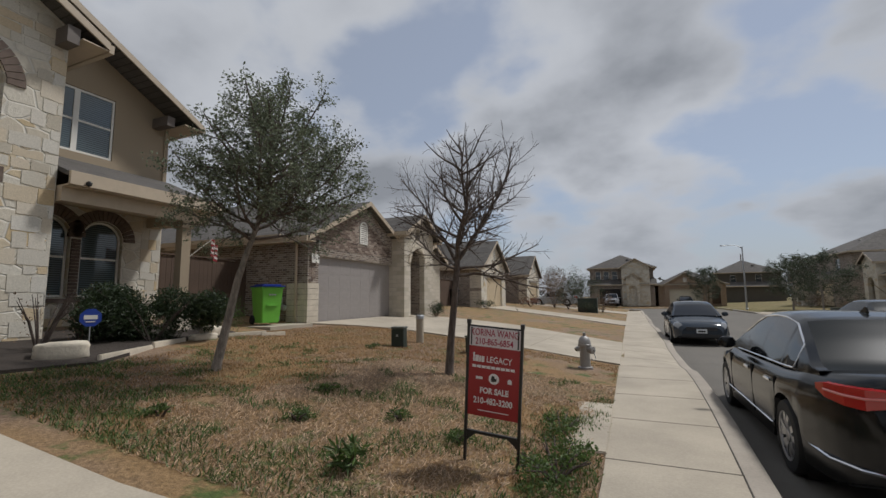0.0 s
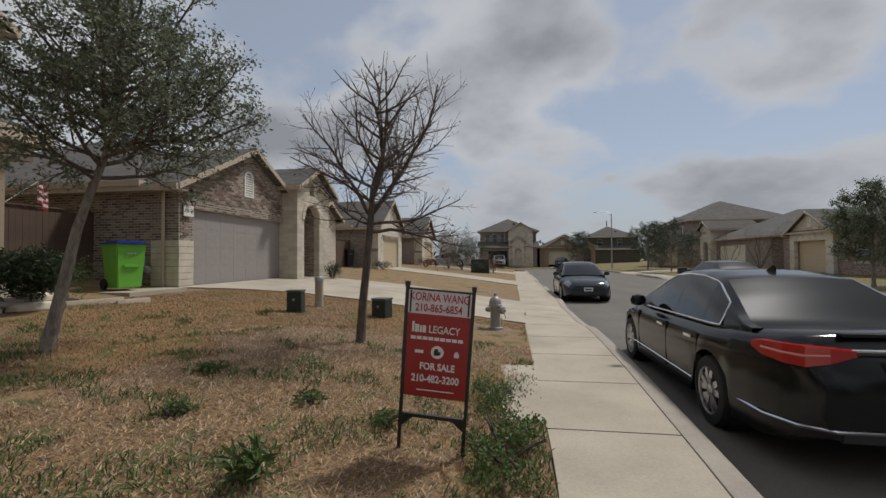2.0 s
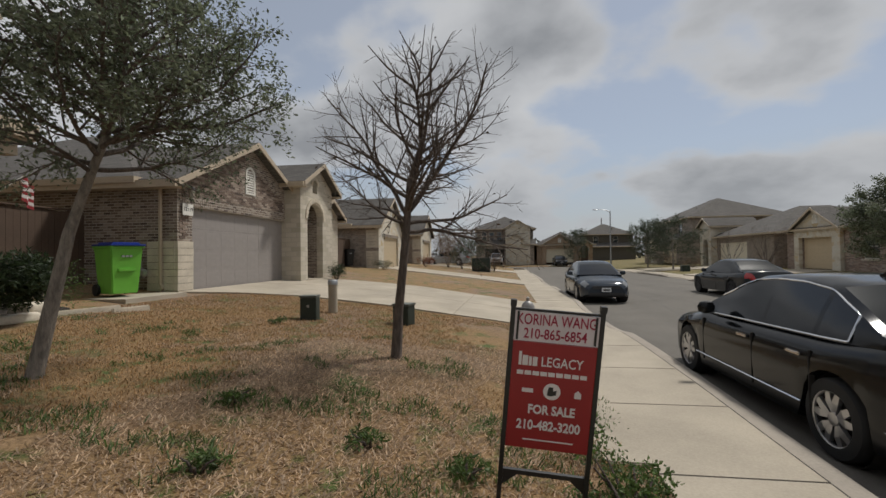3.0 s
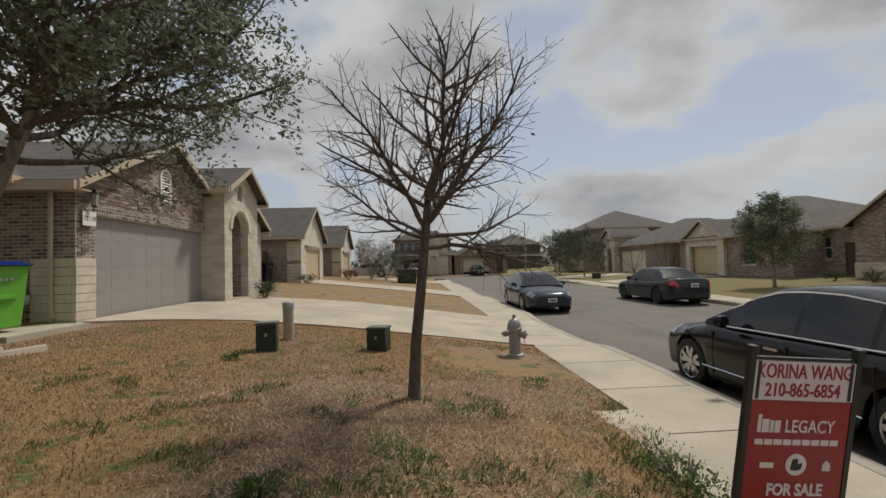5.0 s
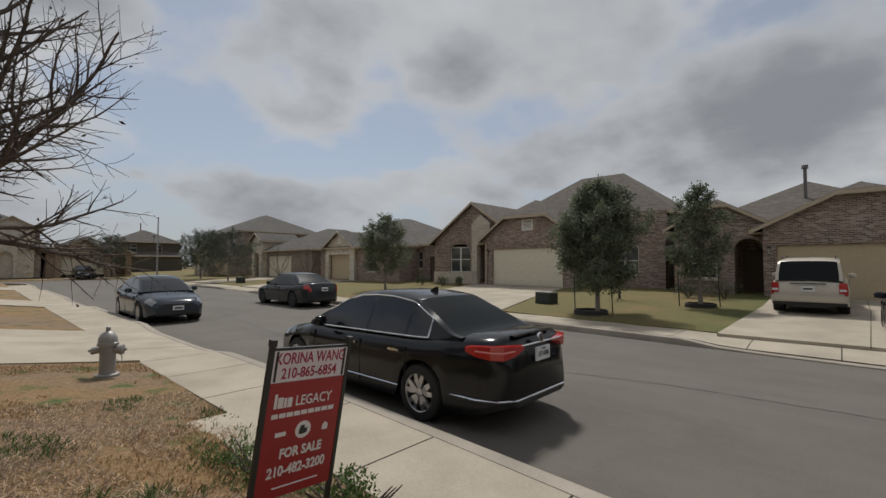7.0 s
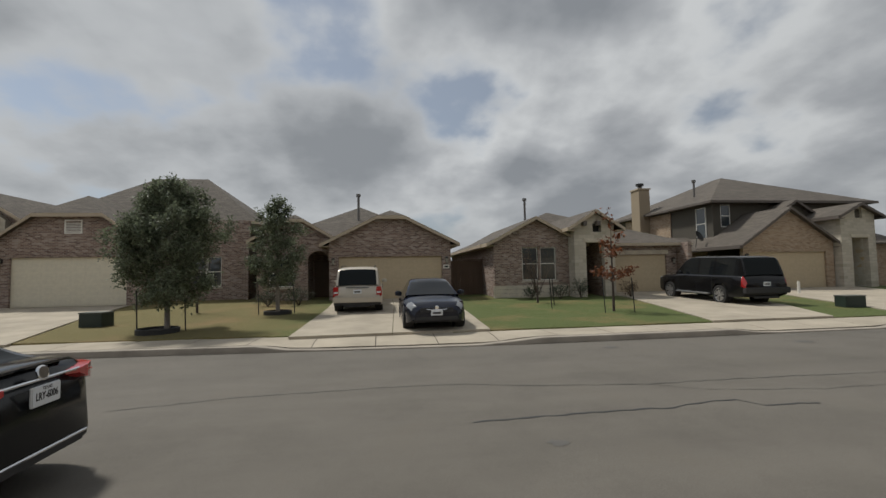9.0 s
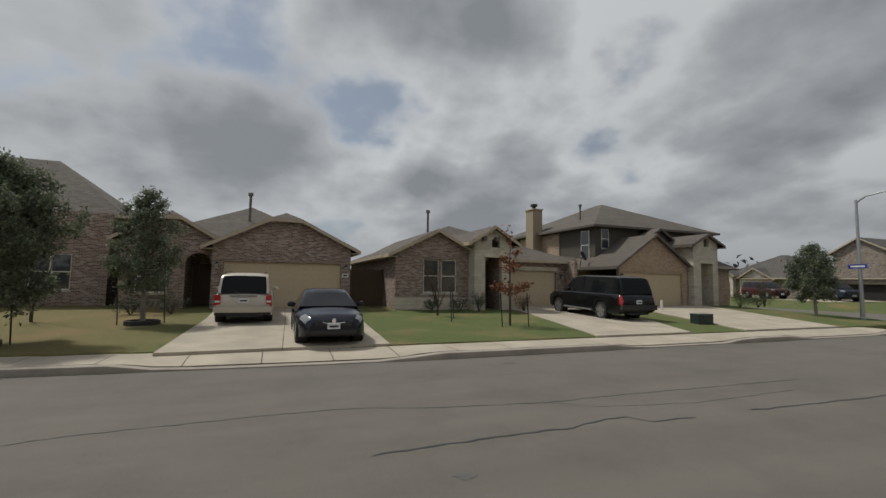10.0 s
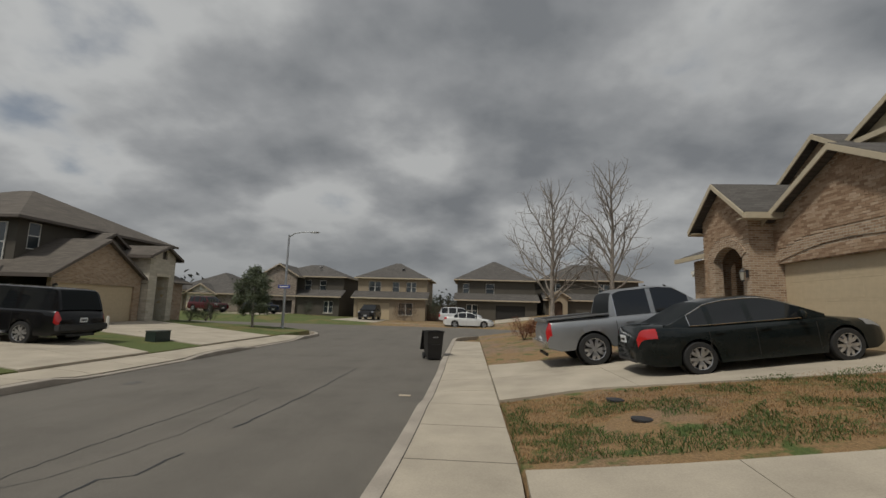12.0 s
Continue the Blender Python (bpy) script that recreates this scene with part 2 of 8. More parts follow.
M = {
    "asphalt": asphalt(),
    "concrete": grained("concrete", (0.40, 0.35, 0.275), 0.9, 0.26, 0.9, 50, 0.35),
    "kerb": grained("kerb_concrete", (0.34, 0.30, 0.25), 0.9, 0.28, 1.4, 40, 0.45),
    "crack": plain("crack_sealant", (0.035, 0.035, 0.036), 0.7),
    "joint": plain("joint_filler", (0.05, 0.042, 0.034), 0.95),
    "brick_brown": bricked("brick_brown", [(0.12, 0.09, 0.075), (0.22, 0.165, 0.13), (0.30, 0.24, 0.19), (0.40, 0.34, 0.28)], (0.42, 0.38, 0.33)),
    "brick_tan": bricked("brick_tan", [(0.27, 0.17, 0.105), (0.38, 0.255, 0.165), (0.44, 0.31, 0.205), (0.50, 0.37, 0.26)], (0.44, 0.38, 0.30)),
    "brick_red": bricked("brick_red", [(0.13, 0.075, 0.06), (0.22, 0.135, 0.105), (0.31, 0.21, 0.165), (0.46, 0.37, 0.31)], (0.40, 0.36, 0.32)),
    "stone": stony("limestone", [(0.52, 0.46, 0.36), (0.62, 0.57, 0.47), (0.66, 0.63, 0.55), (0.58, 0.46, 0.28)], (0.60, 0.57, 0.50)),
    "stone_block": bricked("limestone_blocks", [(0.50, 0.45, 0.35), (0.60, 0.54, 0.44), (0.66, 0.60, 0.50)], (0.45, 0.41, 0.34), 0.42, 0.17, 0.012),
    "stone_plain": grained("limestone_face", (0.58, 0.52, 0.42), 0.9, 0.22, 2.5, 25, 0.6, dist=0.01),
    "brick_piece": grained("clay_brick", (0.14, 0.105, 0.085), 0.9, 0.35, 9.0, 45, 0.5),
    "shingle": shingled("shingles_grey", (0.115, 0.105, 0.095)),
    "shingle_brown": shingled("shingles_brown", (0.135, 0.115, 0.095)),
    "stucco_tan": grained("stucco_tan", (0.33, 0.265, 0.185), 0.9, 0.06, 0.6, 120, 0.4),
    "stucco_dark": grained("stucco_dark", (0.088, 0.078, 0.062), 0.9, 0.10, 0.6, 120, 0.4),
    "stucco_cream": grained("stucco_cream", (0.52, 0.45, 0.33), 0.9, 0.06, 0.6, 120, 0.4),
    "trim_tan": plain("trim_tan", (0.46, 0.38, 0.28), 0.6),
    "trim_brown": plain("trim_brown", (0.12, 0.10, 0.085), 0.6),
    "trim_cream": plain("trim_cream", (0.50, 0.43, 0.31), 0.6),
    "trim_white": plain("trim_white", (0.74, 0.72, 0.66), 0.5),
    "garage_grey": plain("garage_paint_grey", (0.29, 0.265, 0.25), 0.55),
    "garage_tan": plain("garage_paint_tan", (0.52, 0.42, 0.28), 0.55),
    "garage_cream": plain("garage_paint_cream", (0.72, 0.66, 0.52), 0.55),
    # near-black that carries the inner shade of openings and vents in its colour
    "dark": plain("shadowed_interior", (0.02, 0.018, 0.016), 0.8),
    "wood_fence": grained("cedar_fence", (0.10, 0.065, 0.045), 0.85, 0.3, 1.2, 30, 0.4),
    "door_wood": grained("door_wood", (0.09, 0.05, 0.03), 0.5, 0.2, 2.0, 30, 0.2),
    "steel": plain("galvanised_steel", (0.42, 0.43, 0.44), 0.45, 0.8),
    "black_metal": plain("black_paint", (0.02, 0.02, 0.02), 0.45),
    "rubber": plain("tyre_rubber", (0.018, 0.018, 0.018), 0.8),
    "chrome": plain("chrome", (0.75, 0.75, 0.76), 0.12, 1.0),
    "alloy": plain("alloy_wheel", (0.50, 0.50, 0.51), 0.3, 0.85),
}


def glassy(name, tint, rough=0.04):
    m, n, l, b = shader(name, rough)
    b.inputs["Base Color"].default_value = (*tint, 1)
    b.inputs["IOR"].default_value = 1.52
    b.inputs["Specular IOR Level"].default_value = 0.9
    return m


M["pane"] = glassy("window_glass", (0.035, 0.045, 0.05))
M["car_glass"] = glassy("car_glass", (0.012, 0.014, 0.016), 0.04)
# rear glass reflects almost nothing, which keeps the sun's glint off it
M["rear_glass"] = glassy("rear_glass_tinted", (0.022, 0.025, 0.027), 0.3)
M["rear_glass"].node_tree.nodes["Principled BSDF"].inputs["Specular IOR Level"].default_value = 0.02
M["car_glass"].node_tree.nodes["Principled BSDF"].inputs["Specular IOR Level"].default_value = 0.5


# ---- mesh helpers ----
class Mesh:
    """Collects faces for one part."""

    def __init__(self):
        self.v, self.f = [], []

    def add(self, verts, faces):
        k = len(self.v)
        self.v += [tuple(p) for p in verts]
        self.f += [tuple(k + i for i in f) for f in faces]
        return self

    def box(self, x0, x1, y0, y1, z0, z1):
        return self.add([(x0, y0, z0), (x1, y0, z0), (x1, y1, z0), (x0, y1, z0), (x0, y0, z1), (x1, y0, z1), (x1, y1, z1), (x0, y1, z1)],
                        [(3, 2, 1, 0), (4, 5, 6, 7), (0, 1, 5, 4), (1, 2, 6, 5), (2, 3, 7, 6), (3, 0, 4, 7)])

    def slab(self, outline, holes=(), at=0.0, thick=0.2, plane="xz"):
        """A flat piece cut to an outline (with holes), in the plane given, from `at` to `at + thick` across it."""
        def lift(p, d):
            a, b = p
            return {"xz": (a, d, b), "yz": (d, a, b), "xy": (a, b, d)}[plane]
        loops = [list(outline)] + [list(h) for h in holes]
        flat = [p for lp in loops for p in lp]
        tris = tessellate_polygon([[Vector((p[0], p[1], 0)) for p in lp] for lp in loops])
        n = len(flat)
        verts = [lift(p, at) for p in flat] + [lift(p, at + thick) for p in flat]
        faces = [tuple(t) for t in tris] + [tuple(i + n for i in reversed(t)) for t in tris]
        k = 0
        for lp in loops:
            m = len(lp)
            faces += [(k + i, k + (i + 1) % m, n + k + (i + 1) % m, n + k + i) for i in range(m)]
            k += m
        return self.add(verts, faces)

    def tube(self, path, radii, sides=8, cap=True):
        k0 = len(self.v)
        n = len(path)
        pts = [Vector(p) for p in path]
        up = Vector((0.13, 0.31, 0.94))
        for i, p in enumerate(pts):
            d = (pts[min(i + 1, n - 1)] - pts[max(i - 1, 0)]).normalized()
            a = d.cross(up)
            if a.length < 1e-3:
                a = d.cross(Vector((1, 0, 0)))
            a.normalize()
            b = d.cross(a)
            r = radii[i] if isinstance(radii, (list, tuple)) else radii
            self.v += [tuple(p + (a * math.cos(q) + b * math.sin(q)) * r) for q in (2 * math.pi * j / sides for j in range(sides))]
        for i in range(n - 1):
            for j in range(sides):
                a, b = k0 + i * sides + j, k0 + i * sides + (j + 1) % sides
                self.f.append((a, b, b + sides, a + sides))
        if cap:
            self.f.append(tuple(k0 + j for j in reversed(range(sides))))
            self.f.append(tuple(k0 + (n - 1) * sides + j for j in range(sides)))
        return self

    def lathe(self, profile, sides=16, at=(0, 0, 0), cap=True):
        """Turned about z: (radius, height) pairs."""
        k0 = len(self.v)
        for r, z in profile:
            self.v += [(at[0] + r * math.cos(2 * math.pi * j / sides), at[1] + r * math.sin(2 * math.pi * j / sides), at[2] + z) for j in range(sides)]
        for i in range(len(profile) - 1):
            for j in range(sides):
                a, b = k0 + i * sides + j, k0 + i * sides + (j + 1) % sides
                self.f.append((a, b, b + sides, a + sides))
        if cap:
            self.f.append(tuple(k0 + j for j in reversed(range(sides))))
            self.f.append(tuple(k0 + (len(profile) - 1) * sides + j for j in range(sides)))
        return self

    def moved(self, m):
        self.v = [tuple(m @ Vector(p)) for p in self.v]
        return self


def link(name, mesh, material, smooth=False, bevel=0.0):
    me = bpy.data.meshes.new(name)
    me.from_pydata(mesh.v, [], mesh.f)
    bm = bmesh.new()
    bm.from_mesh(me)
    bmesh.ops.recalc_face_normals(bm, faces=bm.faces)
    if bevel:
        bmesh.ops.remove_doubles(bm, verts=bm.verts, dist=1e-5)
        bmesh.ops.bevel(bm, geom=[e for e in bm.edges if len(e.link_faces) == 2 and e.calc_face_angle() > 0.6], offset=bevel, segments=2, affect="EDGES", clamp_overlap=True)
    bm.to_mesh(me)
    bm.free()
    me.materials.append(M[material] if isinstance(material, str) else material)
    if smooth:
        me.shade_smooth()
        me.set_sharp_from_angle(angle=radians(38))
    return new(name, me)


def part(name, mesh, material, parent, label="", smooth=False, bevel=0.0):
    ob = link(name, mesh, material, smooth, bevel)
    ob.parent = parent
    if label:
        ob["label"] = label
    return ob


def thing(name, m, label, category, group="", kind=""):
    ob = new(name)
    ob.matrix_world = m
    ob.empty_display_size = 0.3
    return tagged(ob, label, category, group, kind)


def B(x0, x1, y0, y1, z0, z1):
    return Mesh().box(x0, x1, y0, y1, z0, z1)


# ---- ground ----
def ease(a, b, t):
    t = max(0.0, min(1.0, t))
    return a + (b - a) * t * t * (3 - 2 * t)


def near_kerb(y):
    return ease(0.55, 1.2, (y + 5) / 16)


def verge(y):
    """Line that the lawn side of the near pavement follows."""
    return ease(0.45, 1.2, (y + 3) / 8)


def far_kerb(y):
    return ease(8.45, 9.15, (y + 1) / 12) + ease(0, 1.2, (y - 18) / 18)


CROSS_BACK = (-42.0, -27.0)     # cross street behind, y from and to
CROSS_AHEAD = (58.0, 67.0)
ROAD_Z = -0.15


def ground_z(x, y):
    """Height of the natural ground; the roads are cut below it."""
    a, b = verge(y) - 1.55, far_kerb(y) + 0.2
    if x < a:
        slope = 0.088 + ease(0.045, 0.0, (y + 4) / 6)     # steeper yards behind
        mound = 0.12 * math.exp(-((x + 3) / 1.8) ** 2 - ((y - 7) / 1.8) ** 2) * min(1.0, a - x)
        return min(1.15, slope * (a - x)) + mound
    if x > b:
        return min(0.5, 0.034 * (x - b))
    return 0.0


def arc(cx, cy, r, a0, a1, n=10):
    return [(cx + r * math.cos(radians(a0 + (a1 - a0) * i / n)), cy + r * math.sin(radians(a0 + (a1 - a0) * i / n))) for i in range(n + 1)]


R = 4.5
YS = [y * 0.75 for y in range(int((CROSS_BACK[1] + R) / 0.75), int((CROSS_AHEAD[0] - R) / 0.75) + 1)]
EDGE_A = ([(-70, CROSS_BACK[1])] + arc(near_kerb(-30) - R, CROSS_BACK[1] + R, R, -90, 0) + [(near_kerb(y), y) for y in YS if -22.9 < y < 53.4]
          + arc(near_kerb(60) - R, CROSS_AHEAD[0] - R, R, 0, 90) + [(-70, CROSS_AHEAD[0])])
EDGE_B = ([(80, CROSS_BACK[1])] + arc(far_kerb(-30) + R, CROSS_BACK[1] + R, R, 270, 180) + [(far_kerb(y), y) for y in YS if -22.9 < y < 53.4]
          + [(far_kerb(60), CROSS_AHEAD[1])])
EDGE_C = [(-70, CROSS_BACK[0]), (80, CROSS_BACK[0])]
EDGE_D = [(-70, CROSS_AHEAD[1]), (far_kerb(60), CROSS_AHEAD[1])]

# spans of y where a driveway crosses the kerb, on the near (left) and far (right) side
DRIVES_NEAR = [(11.8, 16.6), (25.6, 31.0), (42, 47), (-11.6, -6.3)]
DRIVES_FAR = [(-0.8, 4.8), (-11.8, -7.2), (-20.4, -15.0), (11.6, 17.6), (31.0, 36.0), (42, 48)]


def dip(y, spans):
    """1 inside a driveway's span, 0 outside, with flared ends."""
    return max([0.0] + [min(1.0, (y - a) / 0.9 + 0.5, (b - y) / 0.9 + 0.5) for a, b in spans])


def on_road(x, y):
    """Distance-like test: inside the roads, corners rounded."""
    if CROSS_BACK[0] < y < CROSS_BACK[1]:
        return -70 < x < 80
    if CROSS_AHEAD[0] < y < CROSS_AHEAD[1]:
        return -70 < x < far_kerb(60)
    if not (CROSS_BACK[1] <= y <= CROSS_AHEAD[0]):
        return False
    a, b = near_kerb(y), far_kerb(y)
    if a < x < b:
        return True
    for cy, s in ((CROSS_BACK[1] + R, -1), (CROSS_AHEAD[0] - R, 1)):
        if (y - cy) * s > 0:
            if a - R < x <= a:
                return math.hypot(x - (a - R), y - cy) > R
            if s < 0 and b <= x < b + R:
                return math.hypot(x - (b + R), y - cy) > R
    return False


def lawn_bump(x, y):
    return 0.025 * noise.noise((x * 0.55, y * 0.55, 0.3)) + 0.012 * noise.noise((x * 2.1, y * 2.1, 4.0))


def sheet_z(x, y):
    if on_road(x, y):
        return ROAD_Z - 0.06
    a, b = near_kerb(y), far_kerb(y)
    if CROSS_BACK[1] <= y <= CROSS_AHEAD[0] and (verge(y) - 1.40 < x < a + 0.01 or b - 0.01 < x < b + 1.40):
        return ROAD_Z - 0.06
    return ground_z(x, y) + lawn_bump(x, y) - 0.004


def axis(parts):
    out = []
    for a, b, step in parts:
        n = max(1, round((b - a) / step))
        out += [a + (b - a) * i / n for i in range(n)]
    return out + [parts[-1][1]]


def make_ground():
    gx = axis([(-900, -100, 100), (-100, -30, 10), (-30, -12, 1.0), (-12, -2, 0.28), (-2, 1.6, 0.1), (1.6, 8.2, 1.1), (8.2, 10.6, 0.12), (10.6, 22, 0.5), (22, 40, 2), (40, 100, 10), (100, 900, 100)])
    gy = axis([(-900, -100, 100), (-100, -44, 8), (-44, -42, 0.25), (-42, -28, 3.5), (-28, -21, 0.25), (-21, -14, 0.7), (-14, 20, 0.3), (20, 53, 1.0), (53, 58.5, 0.4), (58.5, 66.5, 2), (66.5, 67.5, 0.25), (67.5, 100, 6), (100, 900, 100)])
    verts = [(x, y, sheet_z(x, y)) for y in gy for x in gx]
    w = len(gx)
    faces = [(j * w + i, j * w + i + 1, (j + 1) * w + i + 1, (j + 1) * w + i) for j in range(len(gy) - 1) for i in range(w - 1)]
    m = Mesh().add(verts, faces)
    ob = link("ground", m, "lawn", True)
    return tagged(ob, "dormant brown lawn with green weeds and bare patches", "ground", kind="structure")


def lawn_material():
    m, n, l, b = shader("lawn", 0.95)
    v = coords(n, l)
    sep = n.new("ShaderNodeSeparateXYZ")
    l.new(v, sep.inputs[0])
    patch, mid, fine = noise_node(n, l, v, 0.35, 5), noise_node(n, l, v, 2.2, 6, 0.65), noise_node(n, l, v, 26, 5, 0.7)
    straw = ramp(n, l, fine, [(0.25, (0.105, 0.064, 0.03)), (0.5, (0.255, 0.16, 0.072)), (0.75, (0.38, 0.25, 0.125))])
    soil = ramp(n, l, fine, [(0.25, (0.10, 0.066, 0.042)), (0.5, (0.23, 0.155, 0.10)), (0.75, (0.38, 0.28, 0.19))])
    green = ramp(n, l, fine, [(0.25, (0.035, 0.055, 0.012)), (0.55, (0.085, 0.12, 0.028)), (0.8, (0.16, 0.175, 0.055))])
    # bare litter near the walk and weeds in patches; the yards across the road are greener
    bare = n.new("ShaderNodeMapRange")
    for k, q in (("From Min", 0.47), ("From Max", 0.6)):
        bare.inputs[k].default_value = q
    l.new(patch, bare.inputs["Value"])
    weed = n.new("ShaderNodeMapRange")
    for k, q in (("From Min", 0.53), ("From Max", 0.63)):
        weed.inputs[k].default_value = q
    l.new(mid, weed.inputs["Value"])
    col = mixed(n, l, bare.outputs[0], straw, soil)
    col = mixed(n, l, weed.outputs[0], col, green)
    side = n.new("ShaderNodeMapRange")
    for k, q in (("From Min", 9.0), ("From Max", 10.0)):
        side.inputs[k].default_value = q
    l.new(sep.outputs["X"], side.inputs["Value"])
    tufts = n.new("ShaderNodeMapRange")
    for k, q in (("From Min", 0.5), ("From Max", 0.66)):
        tufts.inputs[k].default_value = q
    l.new(patch, tufts.inputs["Value"])
    far = mixed(n, l, tufts.outputs[0], green, mixed(n, l, 0.5, straw, green))
    lot = n.new("ShaderNodeMapRange")     # a browner lot beside a green one
    for k, q in (("From Min", 4.0), ("From Max", 6.5), ("To Min", 0.06), ("To Max", 0.45)):
        lot.inputs[k].default_value = q
    l.new(sep.outputs["Y"], lot.inputs["Value"])
    far = mixed(n, l, lot.outputs[0], far, straw)
    l.new(mixed(n, l, side.outputs[0], col, far), b.inputs["Base Color"])
    bumped(n, l, b, fine, 0.9, 0.03)
    return m


M["lawn"] = lawn_material()
make_ground()

road_outline = EDGE_A + [(-70, CROSS_AHEAD[1])] + EDGE_B[::-1] + [(80, CROSS_BACK[0]), (-70, CROSS_BACK[0])]
road = link("road", Mesh().slab(road_outline, at=ROAD_Z - 0.05, thick=0.05, plane="xy"), "asphalt")
tagged(road, "worn grey asphalt street with sealed cracks", "road", kind="structure")


def strip(edge, side, sections, top):
    """Sweeps a cross-section along an edge. sections: (offset away from the road, height); top(y) shifts the heights marked 1."""
    m = Mesh()
    k = len(sections)
    for i, (x, y) in enumerate(edge):
        x0, y0 = edge[max(0, i - 1)]
        x1, y1 = edge[min(len(edge) - 1, i + 1)]
        d = Vector((x1 - x0, y1 - y0)).normalized()
        nx, ny = -d.y * side, d.x * side
        drop = top(y)
        m.v += [(x + nx * o, y + ny * o, z - (drop if lift else 0)) for o, z, lift in sections]
    for i in range(len(edge) - 1):
        for j in range(k - 1):
            a = i * k + j
            m.f.append((a, a + 1, a + k + 1, a + k))
    return m


KERB = [(0.0, ROAD_Z - 0.05, 0), (0.0, -0.035, 1), (0.012, -0.01, 1), (0.035, 0.0, 1), (0.2, 0.002, 1), (0.2, ROAD_Z - 0.05, 0)]
for edge, side, spans in ((EDGE_A, 1, DRIVES_NEAR), (EDGE_B, -1, DRIVES_FAR), (EDGE_C, -1, []), (EDGE_D, 1, [])):
    k = link("kerb", strip(edge, side, KERB, lambda y: 0.115 * dip(y, spans)), "kerb", True)
    tagged(k, "worn concrete kerb along the street", "kerb", kind="structure")


def pavement(name, kerb_of, sign, spans, y0, y1, step, label, back_of=None, shift=None):
    """Panels with dirt-filled joints between them; back_of gives the line of the lawn side."""
    base = thing(name, Matrix(), label, "pavement", kind="structure")
    y = y0
    fill = Mesh()
    while y < y1:
        long = step if shift is None or not (y < shift[0] <= y + step) else shift[1]
        rows = [y + 0.011, y + long / 3, y + 2 * long / 3, y + long - 0.011]
        v = []
        for q in rows:
            x = kerb_of(q)
            wide = sign * (back_of(q) - x) if back_of else 0.0
            d = dip(q, spans)
            tilt = 0.006 * math.sin(q * 2.7)
            for o, drop in ((0.217, 0.095), (0.6, 0.05), (1.40 + wide + ease(0.0, 0.08, (y + 3) / 8), 0.0)):
                v.append((x + sign * o, q, 0.006 - drop * d + tilt * 0.3))
        m = Mesh()
        top = [(r * 3 + c, r * 3 + c + 1, r * 3 + c + 4, r * 3 + c + 3) for r in range(3) for c in range(2)]
        m.add(v + [(a, b, c - 0.1) for a, b, c in v], top + [tuple(i + 12 for i in reversed(f)) for f in top])
        ring = [0, 1, 2, 5, 8, 11, 10, 9, 6, 3]
        m.f += [(ring[i], ring[(i + 1) % 10], ring[(i + 1) % 10] + 12, ring[i] + 12) for i in range(10)]
        part("panel", m, "concrete", base)
        # joint at the panel's far end, and the one along the kerb
        k = len(fill.v)
        fill.v += [(a, b, c - 0.003) for a, b, c in v[9:12]] + [(a, b + 0.022, c - 0.003) for a, b, c in v[9:12]]
        fill.f += [(k, k + 1, k + 4, k + 3), (k + 1, k + 2, k + 5, k + 4)]
        k = len(fill.v)
        for r in range(4):
            a, b, c = v[3 * r]
            fill.v += [(a, b, c - 0.003), (a - sign * 0.017, b, c - 0.003)]
        fill.f += [(k + 2 * r, k + 2 * r + 1, k + 2 * r + 3, k + 2 * r + 2) for r in range(3)]
        y += long
    part("joint_filler", fill, "joint", base, "dark dirt-filled joints")
    return base


pavement("pavement_near", near_kerb, -1, DRIVES_NEAR, -20.95, 49, 1.5, "pale concrete pavement in square panels beside the kerb", verge, (0.6, 0.9))
pavement("pavement_far", far_kerb, 1, DRIVES_FAR, -21.5, 49, 1.5, "pale concrete pavement across the street")


# ---- house builder ----
# Houses are laid out in their own frame: x to the right along the front, y into the house, z up from the slab.
def right_side(x, y, z):
    return pose(x, y, z, 0, 0, -90)


def left_side(x, y, z):
    return pose(x, y, z, 0, 0, 90)


def arch_hole(u0, u1, z0, z1, rise=None, n=10):
    """Opening with a curved head that ends at z1."""
    w = (u1 - u0) / 2
    r = w if rise is None else rise
    return [(u0, z0), (u1, z0)] + [(u0 + w + w * math.cos(math.pi * i / n), z1 - r + r * math.sin(math.pi * i / n)) for i in range(n + 1)]


def rect(u0, u1, z0, z1):
    return [(u0, z0), (u1, z0), (u1, z1), (u0, z1)]


def wall(h, outline, holes, mat, at=0.0, thick=0.22, plane="xz", label=""):
    return part("wall", Mesh().slab(outline, holes, at, thick, plane), mat, h, label)


def solid_roof(faces, drop):
    m = Mesh()
    for f in faces:
        n = len(f)
        m.add([*f, *[(x, y, z - drop) for x, y, z in f]],
              [tuple(range(n)), tuple(range(2 * n - 1, n - 1, -1))] + [(i, (i + 1) % n, n + (i + 1) % n, n + i) for i in range(n)])
    return m


